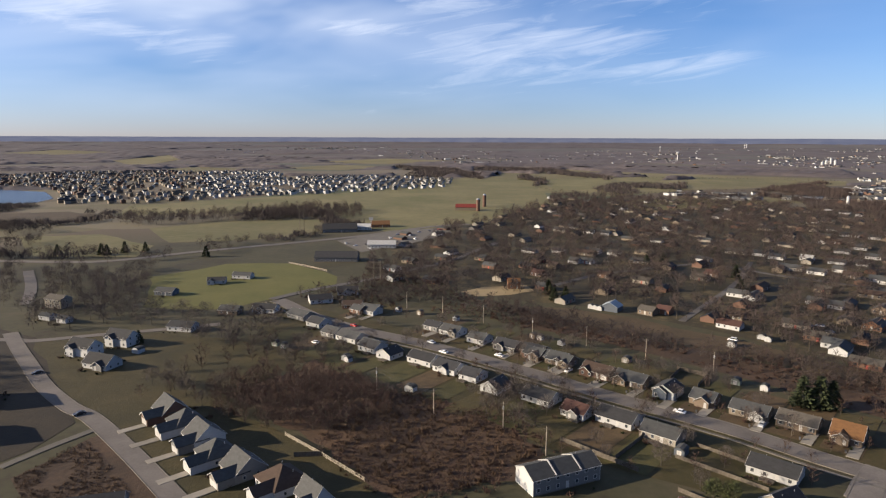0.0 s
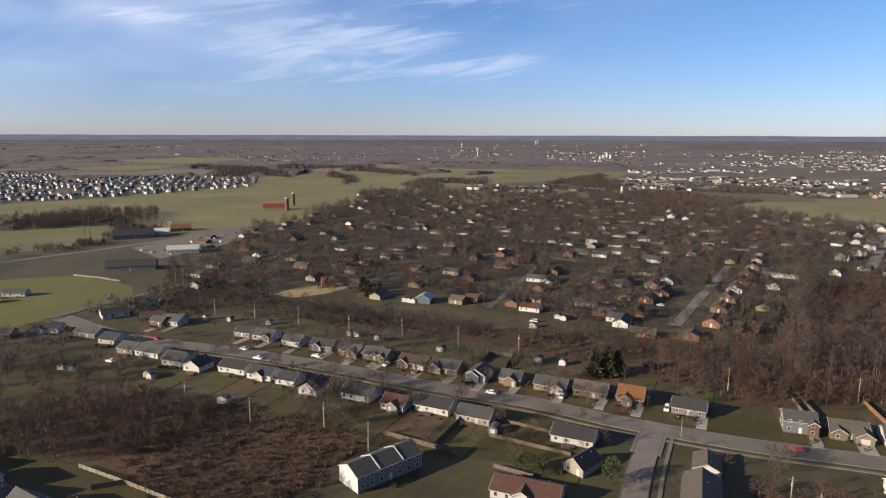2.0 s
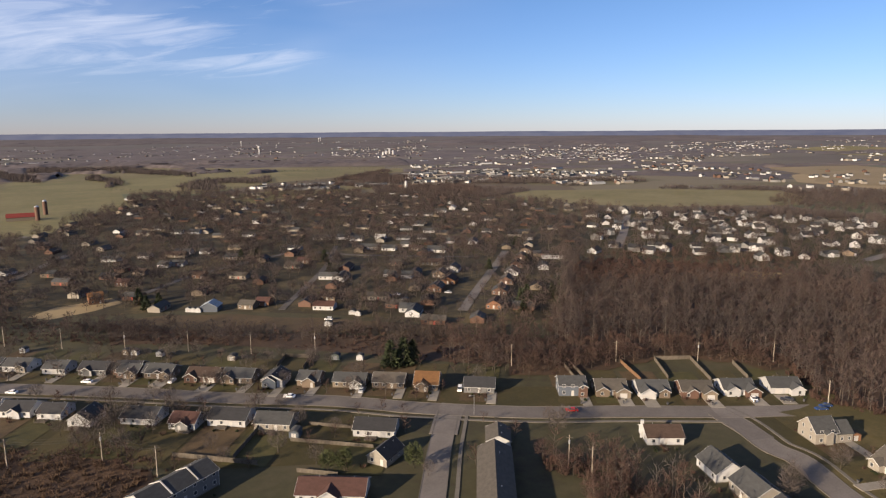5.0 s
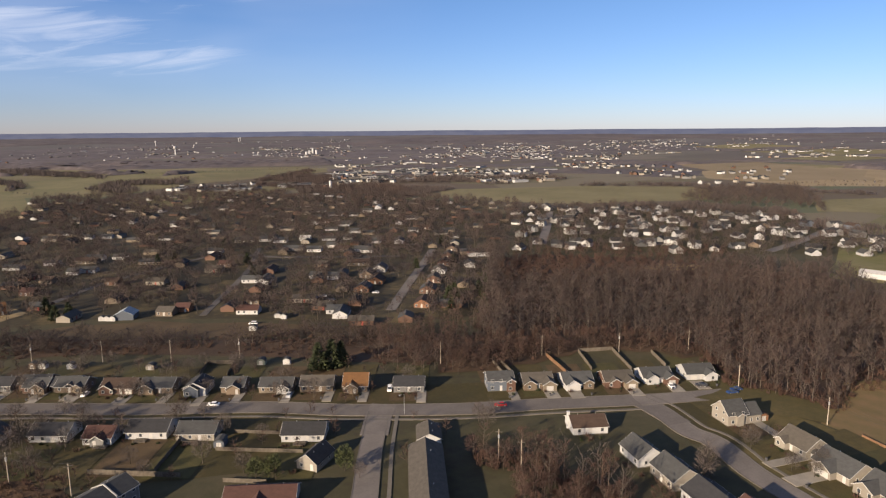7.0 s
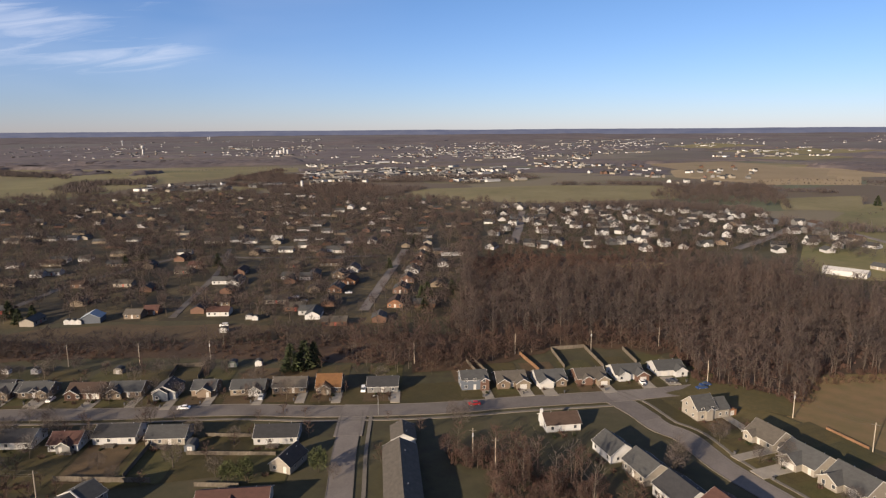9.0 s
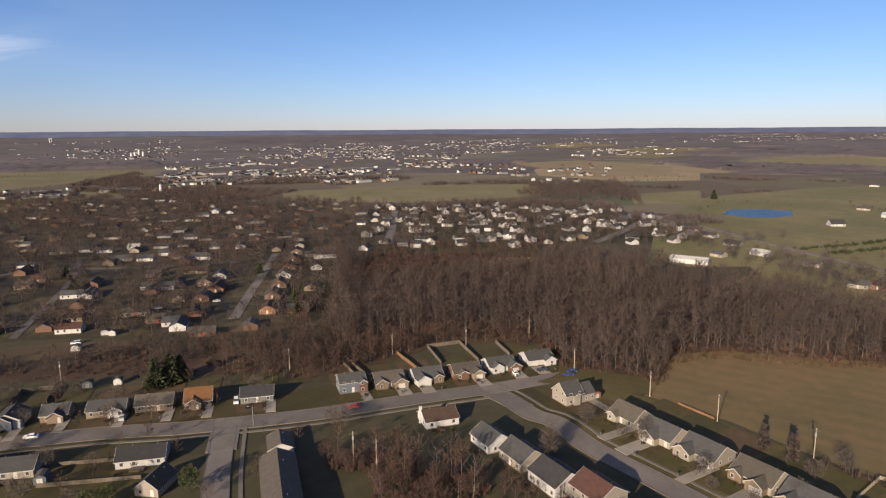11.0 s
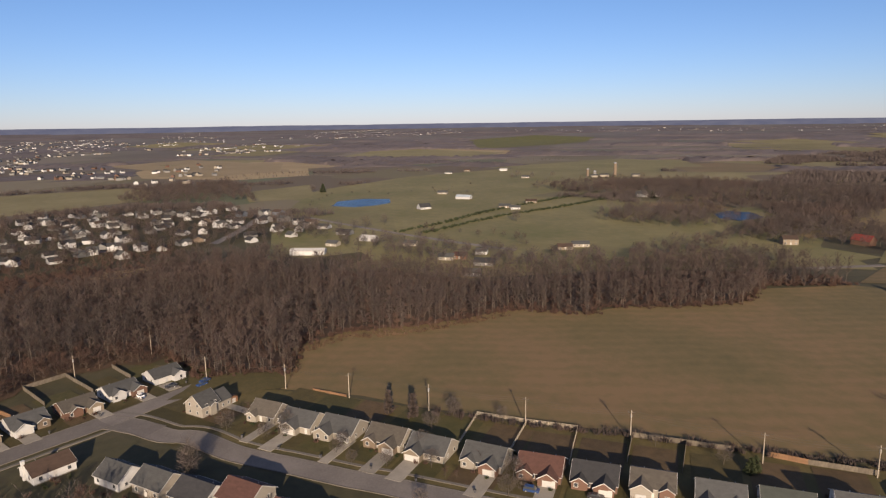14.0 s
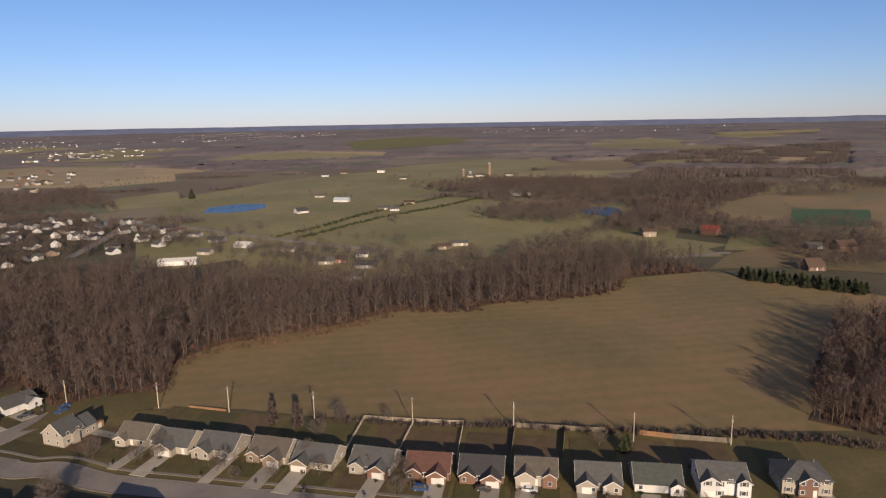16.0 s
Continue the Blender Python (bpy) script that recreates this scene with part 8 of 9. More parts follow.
thicket("hedge", "bare hedgerows between the eastern pastures", "hedge", FAR_SHAPES,
        hedgerow([(1201.8, 482.8), (1354.7, 416.6), (1386.0, 277.9)], 6, 3) + hedgerow([(1112.9, 447.9), (1268.8, 390.7), (1316.6, 286.1)], 8, 4)
        + hedgerow([(756.6, 205.3), (938.8, 198.3), (963.5, 114.5)], 24, 5) + hedgerow([(1583.9, 303.5), (1664.7, 110.2), (1705.0, -104.5), (1769.0, -282.5)], 12, 6)
        + hedgerow([(955.5, 48.9), (924.8, -15.9)], 9, 7) + hedgerow([(932.8, 111.0), (1074.3, -0.5), (1132.4, -98.1)], 40, 8)
        + hedgerow([(285.7, 1933.5), (464.4, 1652.0), (754.1, 1618.3), (939.1, 1536.3)], 8, 9) + hedgerow([(187.2, 1291.8), (287.3, 1151.8), (469.8, 1226.3), (795.0, 1301.8)], 8, 10),
        M["bark"], M["twig"], 47, 0.3, 0.65)
thicket("hedge", "dark low hedges between the eastern pastures", "hedge", SHRUBS,
        hedgerow([(605, 67), (670, 21), (735, -14), (832, -85), (947, -181)], 1.5, 1) + hedgerow([(597, 45), (714, -38), (778, -106), (879, -190)], 1.5, 2), M["bark"], M["needle"], 48, 1.0, 2.0)
MIDWOOD = [(855.6, 476.9), (1055.5, 533.2), (1162.1, 433.3), (988.2, 333.7), (838.5, 275.1), (883.9, 320.4), (827.6, 392.1)]
thicket("tree_belt", "dark bare wood beyond the far subdivision", "trees", FAR_SHAPES, fill(MIDWOOD, 11, 48), M["bark"], M["twig"], 49, 0.8, 1.2)
EASTYARD = [(624.3, 86.7), (608.8, 1.1), (556.3, -72.0), (472.2, -69.4), (408.7, -19.9), (448.5, 25.1), (472.4, 58.9)]
thicket("tree_belt", "bare trees scattered round the country road", "trees", FAR_SHAPES, fill(EASTYARD, 17, 55, thin=0.3), M["bark"], M["twig"], 56, 0.5, 0.9)


# ---- far towns ----
FAR_MATS = [WALL["white"], WALL["cream"], WALL["tan"], WALL["brick"], ROOF["gray"], ROOF["dark"], ROOF["tan"], ROOF["white"], WALL["gray"]]
TOWNS = []


def far_block(verts, faces, index, x, y, rot, w, d, h, rise, wall, roof, s):
    """One gabled or flat far building: walls and an overhanging roof."""
    c, n, z0, o = math.cos(radians(rot)) * s, math.sin(radians(rot)) * s, gz(x, y) - 0.3, len(verts)
    a, b, t = w / 2 + 0.4, d / 2 + 0.4, h + rise
    local = [(-w / 2, -d / 2, 0), (w / 2, -d / 2, 0), (w / 2, d / 2, 0), (-w / 2, d / 2, 0), (-w / 2, -d / 2, h), (w / 2, -d / 2, h), (w / 2, d / 2, h), (-w / 2, d / 2, h),
             (-w / 2, 0, t - 0.1), (w / 2, 0, t - 0.1), (-a, -b, h - 0.1), (a, -b, h - 0.1), (a, 0, t), (-a, 0, t), (-a, b, h - 0.1), (a, b, h - 0.1)]
    verts.extend((x + p * c - q * n, y + p * n + q * c, z0 + r * s) for p, q, r in local)
    for f in ((0, 1, 5, 4), (1, 2, 6, 9, 5), (2, 3, 7, 6), (3, 0, 4, 8, 7)):
        faces.append([o + i for i in f]), index.append(wall)
    for f in ((10, 11, 12, 13), (13, 12, 15, 14)):
        faces.append([o + i for i in f]), index.append(roof)


def far_place(name, label, blocks):
    verts, faces, index = [], [], []
    for k in blocks:
        far_block(verts, faces, index, *k)
    me = bpy.data.meshes.new(name)
    me.from_pydata(verts, [], faces)
    for k in FAR_MATS:
        me.materials.append(k)
    me.polygons.foreach_set("material_index", index)
    return tagged(new(name, me), label, "houses", kind="stuff")


def scale_at(x, y):
    r = math.hypot(x, y)
    return 1.0 if r < 2000 else max(r * (4000 - r) / 4e6, 0.3)


def town(corners, n, seed, big=0.25):
    rnd = random.Random(seed)
    (x0, y0), (x1, y1), (x2, y2), (x3, y3) = corners
    blocks = []
    TOWNS.append(corners)
    knots = [(rnd.random(), rnd.random()) for _ in range(max(4, n // 12))]
    for k in range(int(n * 1.5)):
        u, v = rnd.random(), rnd.random()
        if k % 3:
            u, v = rnd.choice(knots)
            u, v = min(1, max(0, u + rnd.gauss(0, 0.07))), min(1, max(0, v + rnd.gauss(0, 0.03)))
        px = (x0 * (1 - u) + x1 * u) * (1 - v) + (x3 * (1 - u) + x2 * u) * v
        py = (y0 * (1 - u) + y1 * u) * (1 - v) + (y3 * (1 - u) + y2 * u) * v
        s = scale_at(px, py)
        if rnd.random() < big:
            blocks.append((px, py, rnd.uniform(-30, 30), rnd.choice((22, 32)), 13, 4.5, 0.3, rnd.choice((8, 0, 8, 1)), rnd.choice((4, 4, 7)), s))
        else:
            blocks.append((px, py, rnd.uniform(0, 180), rnd.choice((8, 10)), 7, 4.6, 2.2, rnd.choice((0, 0, 1, 8, 8, 3)), rnd.choice((4, 5, 5)), s))
    far_place("far_town", "distant town of white and brick buildings", blocks)


town([(-1044.7, 3195.4), (-251.0, 3490.8), (-227.2, 3156.4), (-946.4, 2891.0)], 67, 50, 0.4)
town([(-217.6, 3022.4), (1150.2, 3259.4), (857.4, 2419.3), (-9.1, 2361.4)], 104, 51, 0.2)
town([(613.7, 3353.9), (1955.0, 2968.2), (1372.5, 2072.2), (899.1, 2262.9)], 117, 52, 0.25)
town([(-1195.5, 3480.6), (-966.9, 3621.5), (-901.0, 3370.9), (-1114.1, 3240.2)], 20, 53, 0.6)
town([(1571.3, 2722.6), (2430.8, 2006.7), (1527.5, 1256.0), (1002.8, 1578.1)], 130, 54, 0.3)
town([(911.6, 1491.6), (1486.2, 1170.5), (1006.8, 792.1), (718.3, 1093.7)], 117, 55, 0.3)
town([(1880.8, 2388.9), (3002.1, 1340.9), (2554.1, 1138.4), (1496.1, 1714.4)], 130, 56, 0.45)
town([(1940.5, 2276.9), (2966.6, 1675.1), (2683.1, 1341.8), (1413.8, 1459.2)], 104, 57, 0.35)
town([(1527.9, 1245.4), (1730.4, 864.2), (1269.4, 715.7), (1261.5, 925.4)], 39, 58, 0.1)
town([(3097.4, 1709.5), (3627.8, 40.5), (3376.1, 36.6), (2749.6, 1518.9)], 72, 59, 0.4)
town([(3485.3, 863.5), (3778.7, 30.0), (3383.7, 28.5), (3004.5, 747.8)], 78, 60, 0.35)
town([(3851.6, -97.6), (3099.2, -1932.0), (2891.5, -1804.0), (3488.4, -87.1)], 78, 61, 0.4)
town([(2603.7, 1120.8), (2847.0, 884.1), (2673.3, 831.4), (2392.7, 1031.9)], 26, 62, 0.5)
town([(3169.7, 1495.3), (3463.3, 1327.8), (2861.3, 1060.3), (2663.7, 1262.1)], 31, 63, 0.4)
town([(2554.1, 1138.4), (2741.1, 684.6), (2388.4, 594.4), (2188.5, 973.8)], 31, 64, 0.5)
town([(-397.9, 3285.1), (258.3, 3335.5), (219.9, 2870.7), (-350.5, 2868.0)], 46, 65, 0.2)
town([(388.8, 1237.8), (894.0, 1329.2), (668.6, 989.5), (429.3, 1070.7)], 36, 66, 0.4)
town([(1302.1, 2728.1), (1668.1, 2511.7), (1381.2, 2082.9), (1062.7, 2232.8)], 78, 67, 0.3)
town([(924.6, 1522.4), (1113.4, 1351.2), (841.2, 1022.3), (731.2, 1165.8)], 57, 68, 0.5)
town([(2096.0, 2372.8), (2511.6, 2096.9), (1995.4, 1666.2), (1677.0, 1900.3)], 62, 69, 0.35)
town([(1891.8, 1579.7), (2100.5, 1405.3), (1457.8, 974.6), (1311.6, 1085.9)], 57, 70, 0.3)
town([(2707.5, 2000.4), (2960.2, 1659.9), (2730.5, 1530.4), (2492.2, 1841.2)], 36, 71, 0.6)
town([(1524.1, 885.6), (1749.9, 670.9), (1217.0, 464.8), (1064.5, 559.9)], 31, 72, 0.1)
town([(3660.7, 985.1), (3961.6, 317.8), (3502.8, 282.9), (3111.5, 815.9)], 57, 73, 0.3)
town([(3525.0, -917.6), (3115.3, -2068.9), (2897.2, -1926.2), (3239.5, -843.8)], 46, 74, 0.3)


# ---- far woods ----
NEWTOWN = [(-569.1, 971.5), (-751.0, 1268.4), (-977.1, 1348.3), (-1132.2, 1564.9), (-1004.2, 1850.4), (-492.2, 1890.3), (-369.4, 1631.3), (-211.8, 1712.9), (21.2, 1586.9), (6.4, 1333.0), (-188.3, 1187.9), (-342.3, 1091.6), (-457.8, 975.4)]


WOODS = ([(287, 1267), (300, 1158), (391, 1216), (477, 1297), (526, 1429), (375, 1442)], [(186, 1631), (213, 1379), (240, 1510), (224, 1780)], [(-127, 1710), (-42, 1654), (35, 1731), (94, 1565), (102, 1782), (43, 2078), (-166, 2282)],
         [(96, 2013), (302, 1842), (394, 1564), (423, 1675), (342, 2085), (107, 2224)], [(553, 1159), (578, 893), (634, 803), (721, 915), (758, 1171), (875, 1518), (622, 1301)], [(600, -269), (595, -325), (720, -439), (792, -536), (919, -653), (873, -464), (801, -362)],
         [(994, -420), (1035, -554), (1012, -788), (993, -842), (1095, -926), (1249, -608)], [(1506, -662), (1316, -892), (1250, -1046), (2035, -1694), (1984, -1150), (1778, -814)])
CLOSED = [(c, min(k[0] for k in c), max(k[0] for k in c), min(k[1] for k in c), max(k[1] for k in c)) for c in WOODS]


def closed(x, y):
    return any(x0 < x < x1 and y0 < y < y1 and inside(c, x, y) for c, x0, x1, y0, y1 in CLOSED)


def wooded(x, y, a, q):
    """How thickly the far country is wooded: bands that run across it, as woods and hedges do, and none on the fields."""
    if closed(x, y):
        return 0.0
    u = noise.noise((a * 3.2 + 5, q / 170, 2.0)) + 0.5 * noise.noise((a * 11, q / 60, 7.0))
    u -= (0.06 if q < 1500 else -0.10 if q < 2500 else -0.2) + (0.13 if a > 0.9 else 0.0)
    if u < 0 or any(x0 < x < x1 and y0 < y < y1 and inside(c, x, y) for c, x0, x1, y0, y1, _ in OPEN) or inside(NEWTOWN, x, y):
        return 0.0
    low = 0.4 if any(inside(c, x, y) for c in TOWNS) else 1.0
    return min(1.0, u / 0.36) * low


def near_woods():
    """Places of bare tree clumps over the nearer country."""
    rnd, out, r, step = random.Random(77), [], 620.0, 14.5
    while r < 1420:
        a = radians(-42)
        while a < radians(140):
            a += step / r * rnd.uniform(0.7, 1.3)
            q = r + rnd.uniform(-0.5, 0.5) * step
            x, y = q * math.sin(a), q * math.cos(a)
            if not wooded(x, y, a, q) or any((x - c) ** 2 + (y - d) ** 2 < e * e for c, d, e in CLEAR):
                continue
            if q < 1100 and inside(OLD, x, y) or inside(BARN_FIELD, x, y) and q < 1150 or inside(SUBURB, x, y) or inside(SHOPS, x, y):
                continue
            out.append((x, y))
        r += step * 0.8
    return out


thicket("far_woods", "distant bare woods and hedgerows", "woods", NEAR_CLUMPS, near_woods(), M["bark"], M["mid_twig"], 33, 0.6, 1.0)
FAR_CLUMPS = [clump_shape(160 + s, 10.0, 10.0, 44, 0.55) for s in range(6)]
for k, outline in enumerate(WOODS):
    near = k in (4, 5)
    thicket("far_woods", "dark bare woods between distant fields", "woods", NEAR_CLUMPS if near else FAR_CLUMPS, [q for q in fill(outline, 13 if near else 15, 170 + k, patchy=-0.12 if k == 7 else -0.3, scale=110) if not in_pond(*q) and not inside(OLD, *q)], M["bark"], M["twig" if near else "mid_twig"], 180 + k, 0.6, 1.05)


def canopy(r0, r1, step, seed):
    """The bare crowns of far woods: a rough sheet of tree tops that falls to the ground at its edges."""
    rnd = random.Random(seed)
    rings, n = max(2, int((r1 - r0) / step)), int(radians(182) * (r0 + r1) / 2 / step)
    vs, tall = [], []
    for i in range(rings + 1):
        for j in range(n + 1):
            q, a = r0 + (r1 - r0) * (i + rnd.uniform(-0.35, 0.35)) / rings, radians(-42) + radians(182) * (j + rnd.uniform(-0.35, 0.35)) / n
            x, y = q * math.sin(a), q * math.cos(a)
            k = wooded(x, y, a, q) if i or r0 > 1410 else 0.0
            h = (7.5 if q < 2000 else max(7.5 * q * (4000 - q) / 4e6, 1.5)) * k * rnd.uniform(0.5, 1.25)
            vs.append((x, y, gz(x, y) + (h if k else -3.0)))
            tall.append(k > 0)
    fs = []
    for i in range(rings):
        for j in range(n):
            a, b = i * (n + 1) + j, (i + 1) * (n + 1) + j
            for f in ((a, a + 1, b + 1), (a, b + 1, b)):
                if any(tall[v] for v in f):
                    fs.append(f)
    me = raw_mesh("far_woods", np.array(vs), np.array(fs), (M["hazed_far_wood"],))
    return tagged(new("far_woods", me), "distant bare woods on the far plain, paled with haze colour", "woods", kind="stuff")


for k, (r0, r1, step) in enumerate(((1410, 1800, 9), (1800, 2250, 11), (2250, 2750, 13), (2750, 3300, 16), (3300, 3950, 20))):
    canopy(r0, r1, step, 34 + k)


def haze_hills():
    """A glowing ring round the horizon: low wooded hills with blue haze painted in."""
    m = bpy.data.materials.new("glowing_haze_hills")
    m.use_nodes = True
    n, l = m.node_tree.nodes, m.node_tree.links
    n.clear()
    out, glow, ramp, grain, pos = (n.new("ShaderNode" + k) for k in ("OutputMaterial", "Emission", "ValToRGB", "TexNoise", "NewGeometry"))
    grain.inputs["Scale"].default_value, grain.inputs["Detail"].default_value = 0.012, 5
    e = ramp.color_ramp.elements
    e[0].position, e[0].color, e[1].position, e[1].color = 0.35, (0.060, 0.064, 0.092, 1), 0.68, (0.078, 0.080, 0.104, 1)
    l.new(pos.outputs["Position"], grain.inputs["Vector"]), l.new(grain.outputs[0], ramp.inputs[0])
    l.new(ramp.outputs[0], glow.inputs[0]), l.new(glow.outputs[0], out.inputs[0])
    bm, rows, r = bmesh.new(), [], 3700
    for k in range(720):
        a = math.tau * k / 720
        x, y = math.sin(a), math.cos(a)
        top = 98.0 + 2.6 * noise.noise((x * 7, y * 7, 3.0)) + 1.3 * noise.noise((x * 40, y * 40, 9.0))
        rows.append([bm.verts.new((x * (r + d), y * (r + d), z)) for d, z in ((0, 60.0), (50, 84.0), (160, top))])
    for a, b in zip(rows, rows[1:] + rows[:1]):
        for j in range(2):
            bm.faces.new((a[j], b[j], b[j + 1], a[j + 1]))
    tagged(new("backdrop", to_mesh("backdrop", bm, m)), "glowing blue-grey backdrop of hazy wooded hills along the horizon", "hills", kind="structure")


haze_hills()


# ---- single trees ----
BARE = tree_things(YARD_SHAPES, M["bark"], M["grey_twig"], "bare leafless garden tree with fine brown twigs")
RUSSET = tree_things(SMALL_SHAPES, M["bark"], M["red_twig"], "small russet leafless garden tree")
GREEN = tree_things(SPRUCE, M["bark"], M["needle"], "dark green spruce with dense branches", "conifer", "conifer")
PINE = tree_things([crown_shape(150 + s, h=8.5, r=3.4, n=900, tw=0.13, tl=0.9, low=0.08, open_=0.2) for s in range(2)], M["bark"], M["pine"], "bushy yellow-green pine in a back yard", "conifer", "conifer")
COLUMN = tree_things(JUNIPER, M["bark"], M["twig"], "narrow brown columnar tree at the field edge")
PALE = tree_things([tree_shape(140 + s, h=12.0, spread=3.6, limbs=12, twigs=90, tw=0.06, tl=1.5, trunk=0.2, fork=0.3, lean=0.9) for s in range(4)], M["pale_bark"], M["grey_twig"], "tall bare tree with a pale trunk and limbs")
rnd_bed, beds = random.Random(91), []
for hx, hy, turn_, hw, hd in FRONTS:
    for k in range(rnd_bed.randint(3, 8)):
        side = rnd_bed.choice((-1, -1, -1, 1))
        u, v = rnd_bed.uniform(-0.5, 0.5) * hw, side * (hd / 2 + rnd_bed.uniform(1.0, 4.5))
        c, n_ = math.cos(radians(turn_)), math.sin(radians(turn_))
        beds.append((hx + u * c - v * n_, hy + u * n_ + v * c))
thicket("shrubs", "small dark leafless shrubs in beds along the house walls", "shrubs", SHRUBS, beds[::2], M["bark"], M["red_twig"], 92, 0.5, 1.2)
thicket("shrubs", "small clipped evergreen bushes along the house walls", "shrubs", [shrub_shape(95 + k, 1.1, 0.8, 70, 0.12) for k in range(3)], beds[1::2], M["bark"], M["needle"], 93, 0.5, 1.1)
FRONT = [(166.8, 108.6), (175.8, 108.1), (170.5, 100.3), (169.7, 88.6), (161.8, 80.7), (158.6, 87.7), (165.6, 97.5)]
thicket("shrubs", "red-brown leafless shrubs before the houses", "shrubs", SHRUBS, fill(FRONT, 2.4, 57, thin=0.2, keep=0.75), M["bark"], M["red_twig"], 58, 0.7, 1.3)
BANK = [(151.6, 87.6), (159.1, 80.4), (155.4, 66.2), (151.6, 53.1), (143.6, 35.6), (133.8, 46.7), (137.3, 66.3), (139.1, 80.6)]
thicket("scrub", "tangled brown brush below the houses", "scrub", SHRUBS + SMALL_SHAPES[:2], fill(BANK, 2.9, 59, keep=0.85), M["bark"], M["red_twig"], 60, 0.6, 1.2)
plant(GREEN[0], 135.8, 234.8, 1.45, 0)
plant(GREEN[1], 141.3, 233.5, 1.5, 70)
plant(GREEN[0], 146.1, 233.5, 1.3, 140)
plant(PINE[0], 79.5, 166.5, 0.95, 0)
plant(PINE[1], 75.5, 169.5, 0.85, 50)
plant(PINE[1], 97.5, 156.0, 1.0, 150)
plant(COLUMN[0], 214.9, 28.8, 1.25, 0)
plant(COLUMN[1], 211.5, 19.9, 1.3, 50)
plant(GREEN[0], 176.4, -80.1, 0.6, 0)
plant(GREEN[1], 177.5, -81.9, 0.6, 50)
plant(GREEN[0], 376.3, -246.1, 0.8, 0)
plant(GREEN[1], 370.9, -246.7, 1.0, 40)
plant(GREEN[0], 365.6, -247.2, 0.9, 80)
plant(GREEN[1], 368.4, -253.1, 0.8, 120)
plant(GREEN[0], 363.1, -253.6, 1.0, 160)
plant(GREEN[1], 358.0, -254.1, 0.9, 200)
plant(GREEN[0], 360.7, -259.9, 0.8, 240)
plant(GREEN[1], 355.6, -260.3, 1.0, 280)
plant(GREEN[0], 350.7, -260.7, 0.9, 320)
plant(GREEN[1], 353.2, -266.5, 0.8, 360)
plant(GREEN[0], 348.3, -266.8, 1.0, 400)
plant(GREEN[1], 343.5, -267.1, 0.9, 440)
plant(GREEN[0], 346.0, -272.9, 0.8, 480)
plant(GREEN[1], 341.2, -273.1, 1.0, 520)
plant(GREEN[0], 336.6, -273.4, 0.9, 560)
plant(GREEN[1], 339.0, -279.1, 0.8, 600)
plant(GREEN[0], 334.4, -279.2, 1.0, 640)
plant(GREEN[1], 329.9, -279.4, 0.9, 680)
plant(GREEN[0], 332.2, -285.1, 0.8, 720)
plant(GREEN[1], 327.7, -285.2, 1.0, 760)
plant(GREEN[0], 323.4, -285.3, 0.9, 800)
plant(GREEN[1], 325.6, -290.9, 0.8, 840)
plant(BARE[0], 174.8, 82.2, 0.95, 0)
plant(BARE[1], 186.5, 41.6, 0.6, 67)
plant(BARE[2], 180.0, 35.8, 0.55, 134)
plant(BARE[3], 163.6, -10.0, 0.75, 201)
plant(BARE[4], 177.9, 11.7, 0.7, 268)
plant(BARE[0], 176.5, 83.4, 0.9, 335)
plant(BARE[1], 169.6, 81.2, 0.8, 42)
plant(BARE[2], 74.5, 263.8, 0.6, 109)
plant(BARE[3], 85.9, 252.8, 0.7, 176)
plant(BARE[4], 74.2, 239.7, 0.8, 243)
plant(BARE[0], 54.1, 223.2, 0.8, 310)
plant(BARE[1], 20.7, 227.4, 1.0, 17)
plant(BARE[2], 16.1, 227.3, 0.9, 84)
plant(BARE[3], 51.7, 193.1, 0.6, 151)
plant(BARE[4], 24.6, 235.7, 0.9, 218)
plant(BARE[0], 209.7, -10.8, 0.6, 285)
plant(BARE[1], 214.0, 5.4, 0.6, 352)
plant(BARE[2], 181.1, -74.2, 0.7, 59)
plant(BARE[3], 248.4, 126.3, 0.6, 126)
plant(BARE[4], 148.9, 147.3, 0.9, 193)
plant(BARE[0], 150.7, 153.1, 0.8, 260)
plant(BARE[1], 157.3, 152.1, 0.7, 327)
plant(BARE[2], 191.9, -57.3, 0.5, 34)
plant(BARE[3], 80.4, 219.4, 0.7, 101)
plant(BARE[4], 43.9, 254.2, 0.8, 168)
plant(BARE[0], 36.5, 292.4, 0.9, 235)
plant(BARE[1], -103.7, 250.0, 0.8, 302)
plant(BARE[2], -117.2, 269.1, 0.7, 9)
plant(BARE[3], 98.3, 149.5, 0.6, 76)
plant(BARE[4], 51.5, 306.1, 0.7, 143)
plant(BARE[0], -17.6, 308.6, 0.9, 210)
plant(BARE[0], 667.9, -47.5, 1.4, 0)
plant(GREEN[1], 864.3, -239.0, 1.2, 40)
plant(BARE[0], 654.6, 86.3, 1.2, 80)
plant(GREEN[1], 979.3, 220.0, 1.6, 120)
plant(BARE[0], 984.5, 236.7, 1.3, 160)
plant(BARE[1], 624.7, 100.6, 1.5, 200)
plant(BARE[2], 618.1, 110.4, 1.3, 240)
plant(BARE[1], 1204.4, -88.2, 1.6, 280)
plant(BARE[0], 1195.2, -113.2, 1.2, 320)
plant(BARE[1], 1219.6, -152.6, 1.2, 360)
plant(BARE[0], 1183.7, -76.5, 1.3, 400)
plant(GREEN[0], 212.0, 465.7, 1.2, 0)
plant(GREEN[1], 230.5, 549.1, 1.1, 40)
plant(GREEN[0], 162.5, 515.5, 1, 80)
plant(GREEN[1], 398.8, 567.5, 1.0, 120)
plant(GREEN[0], 381.4, 434.9, 1.0, 160)
plant(GREEN[1], 68.4, 414.4, 1.2, 200)
plant(GREEN[0], 69.3, 398.3, 1, 240)
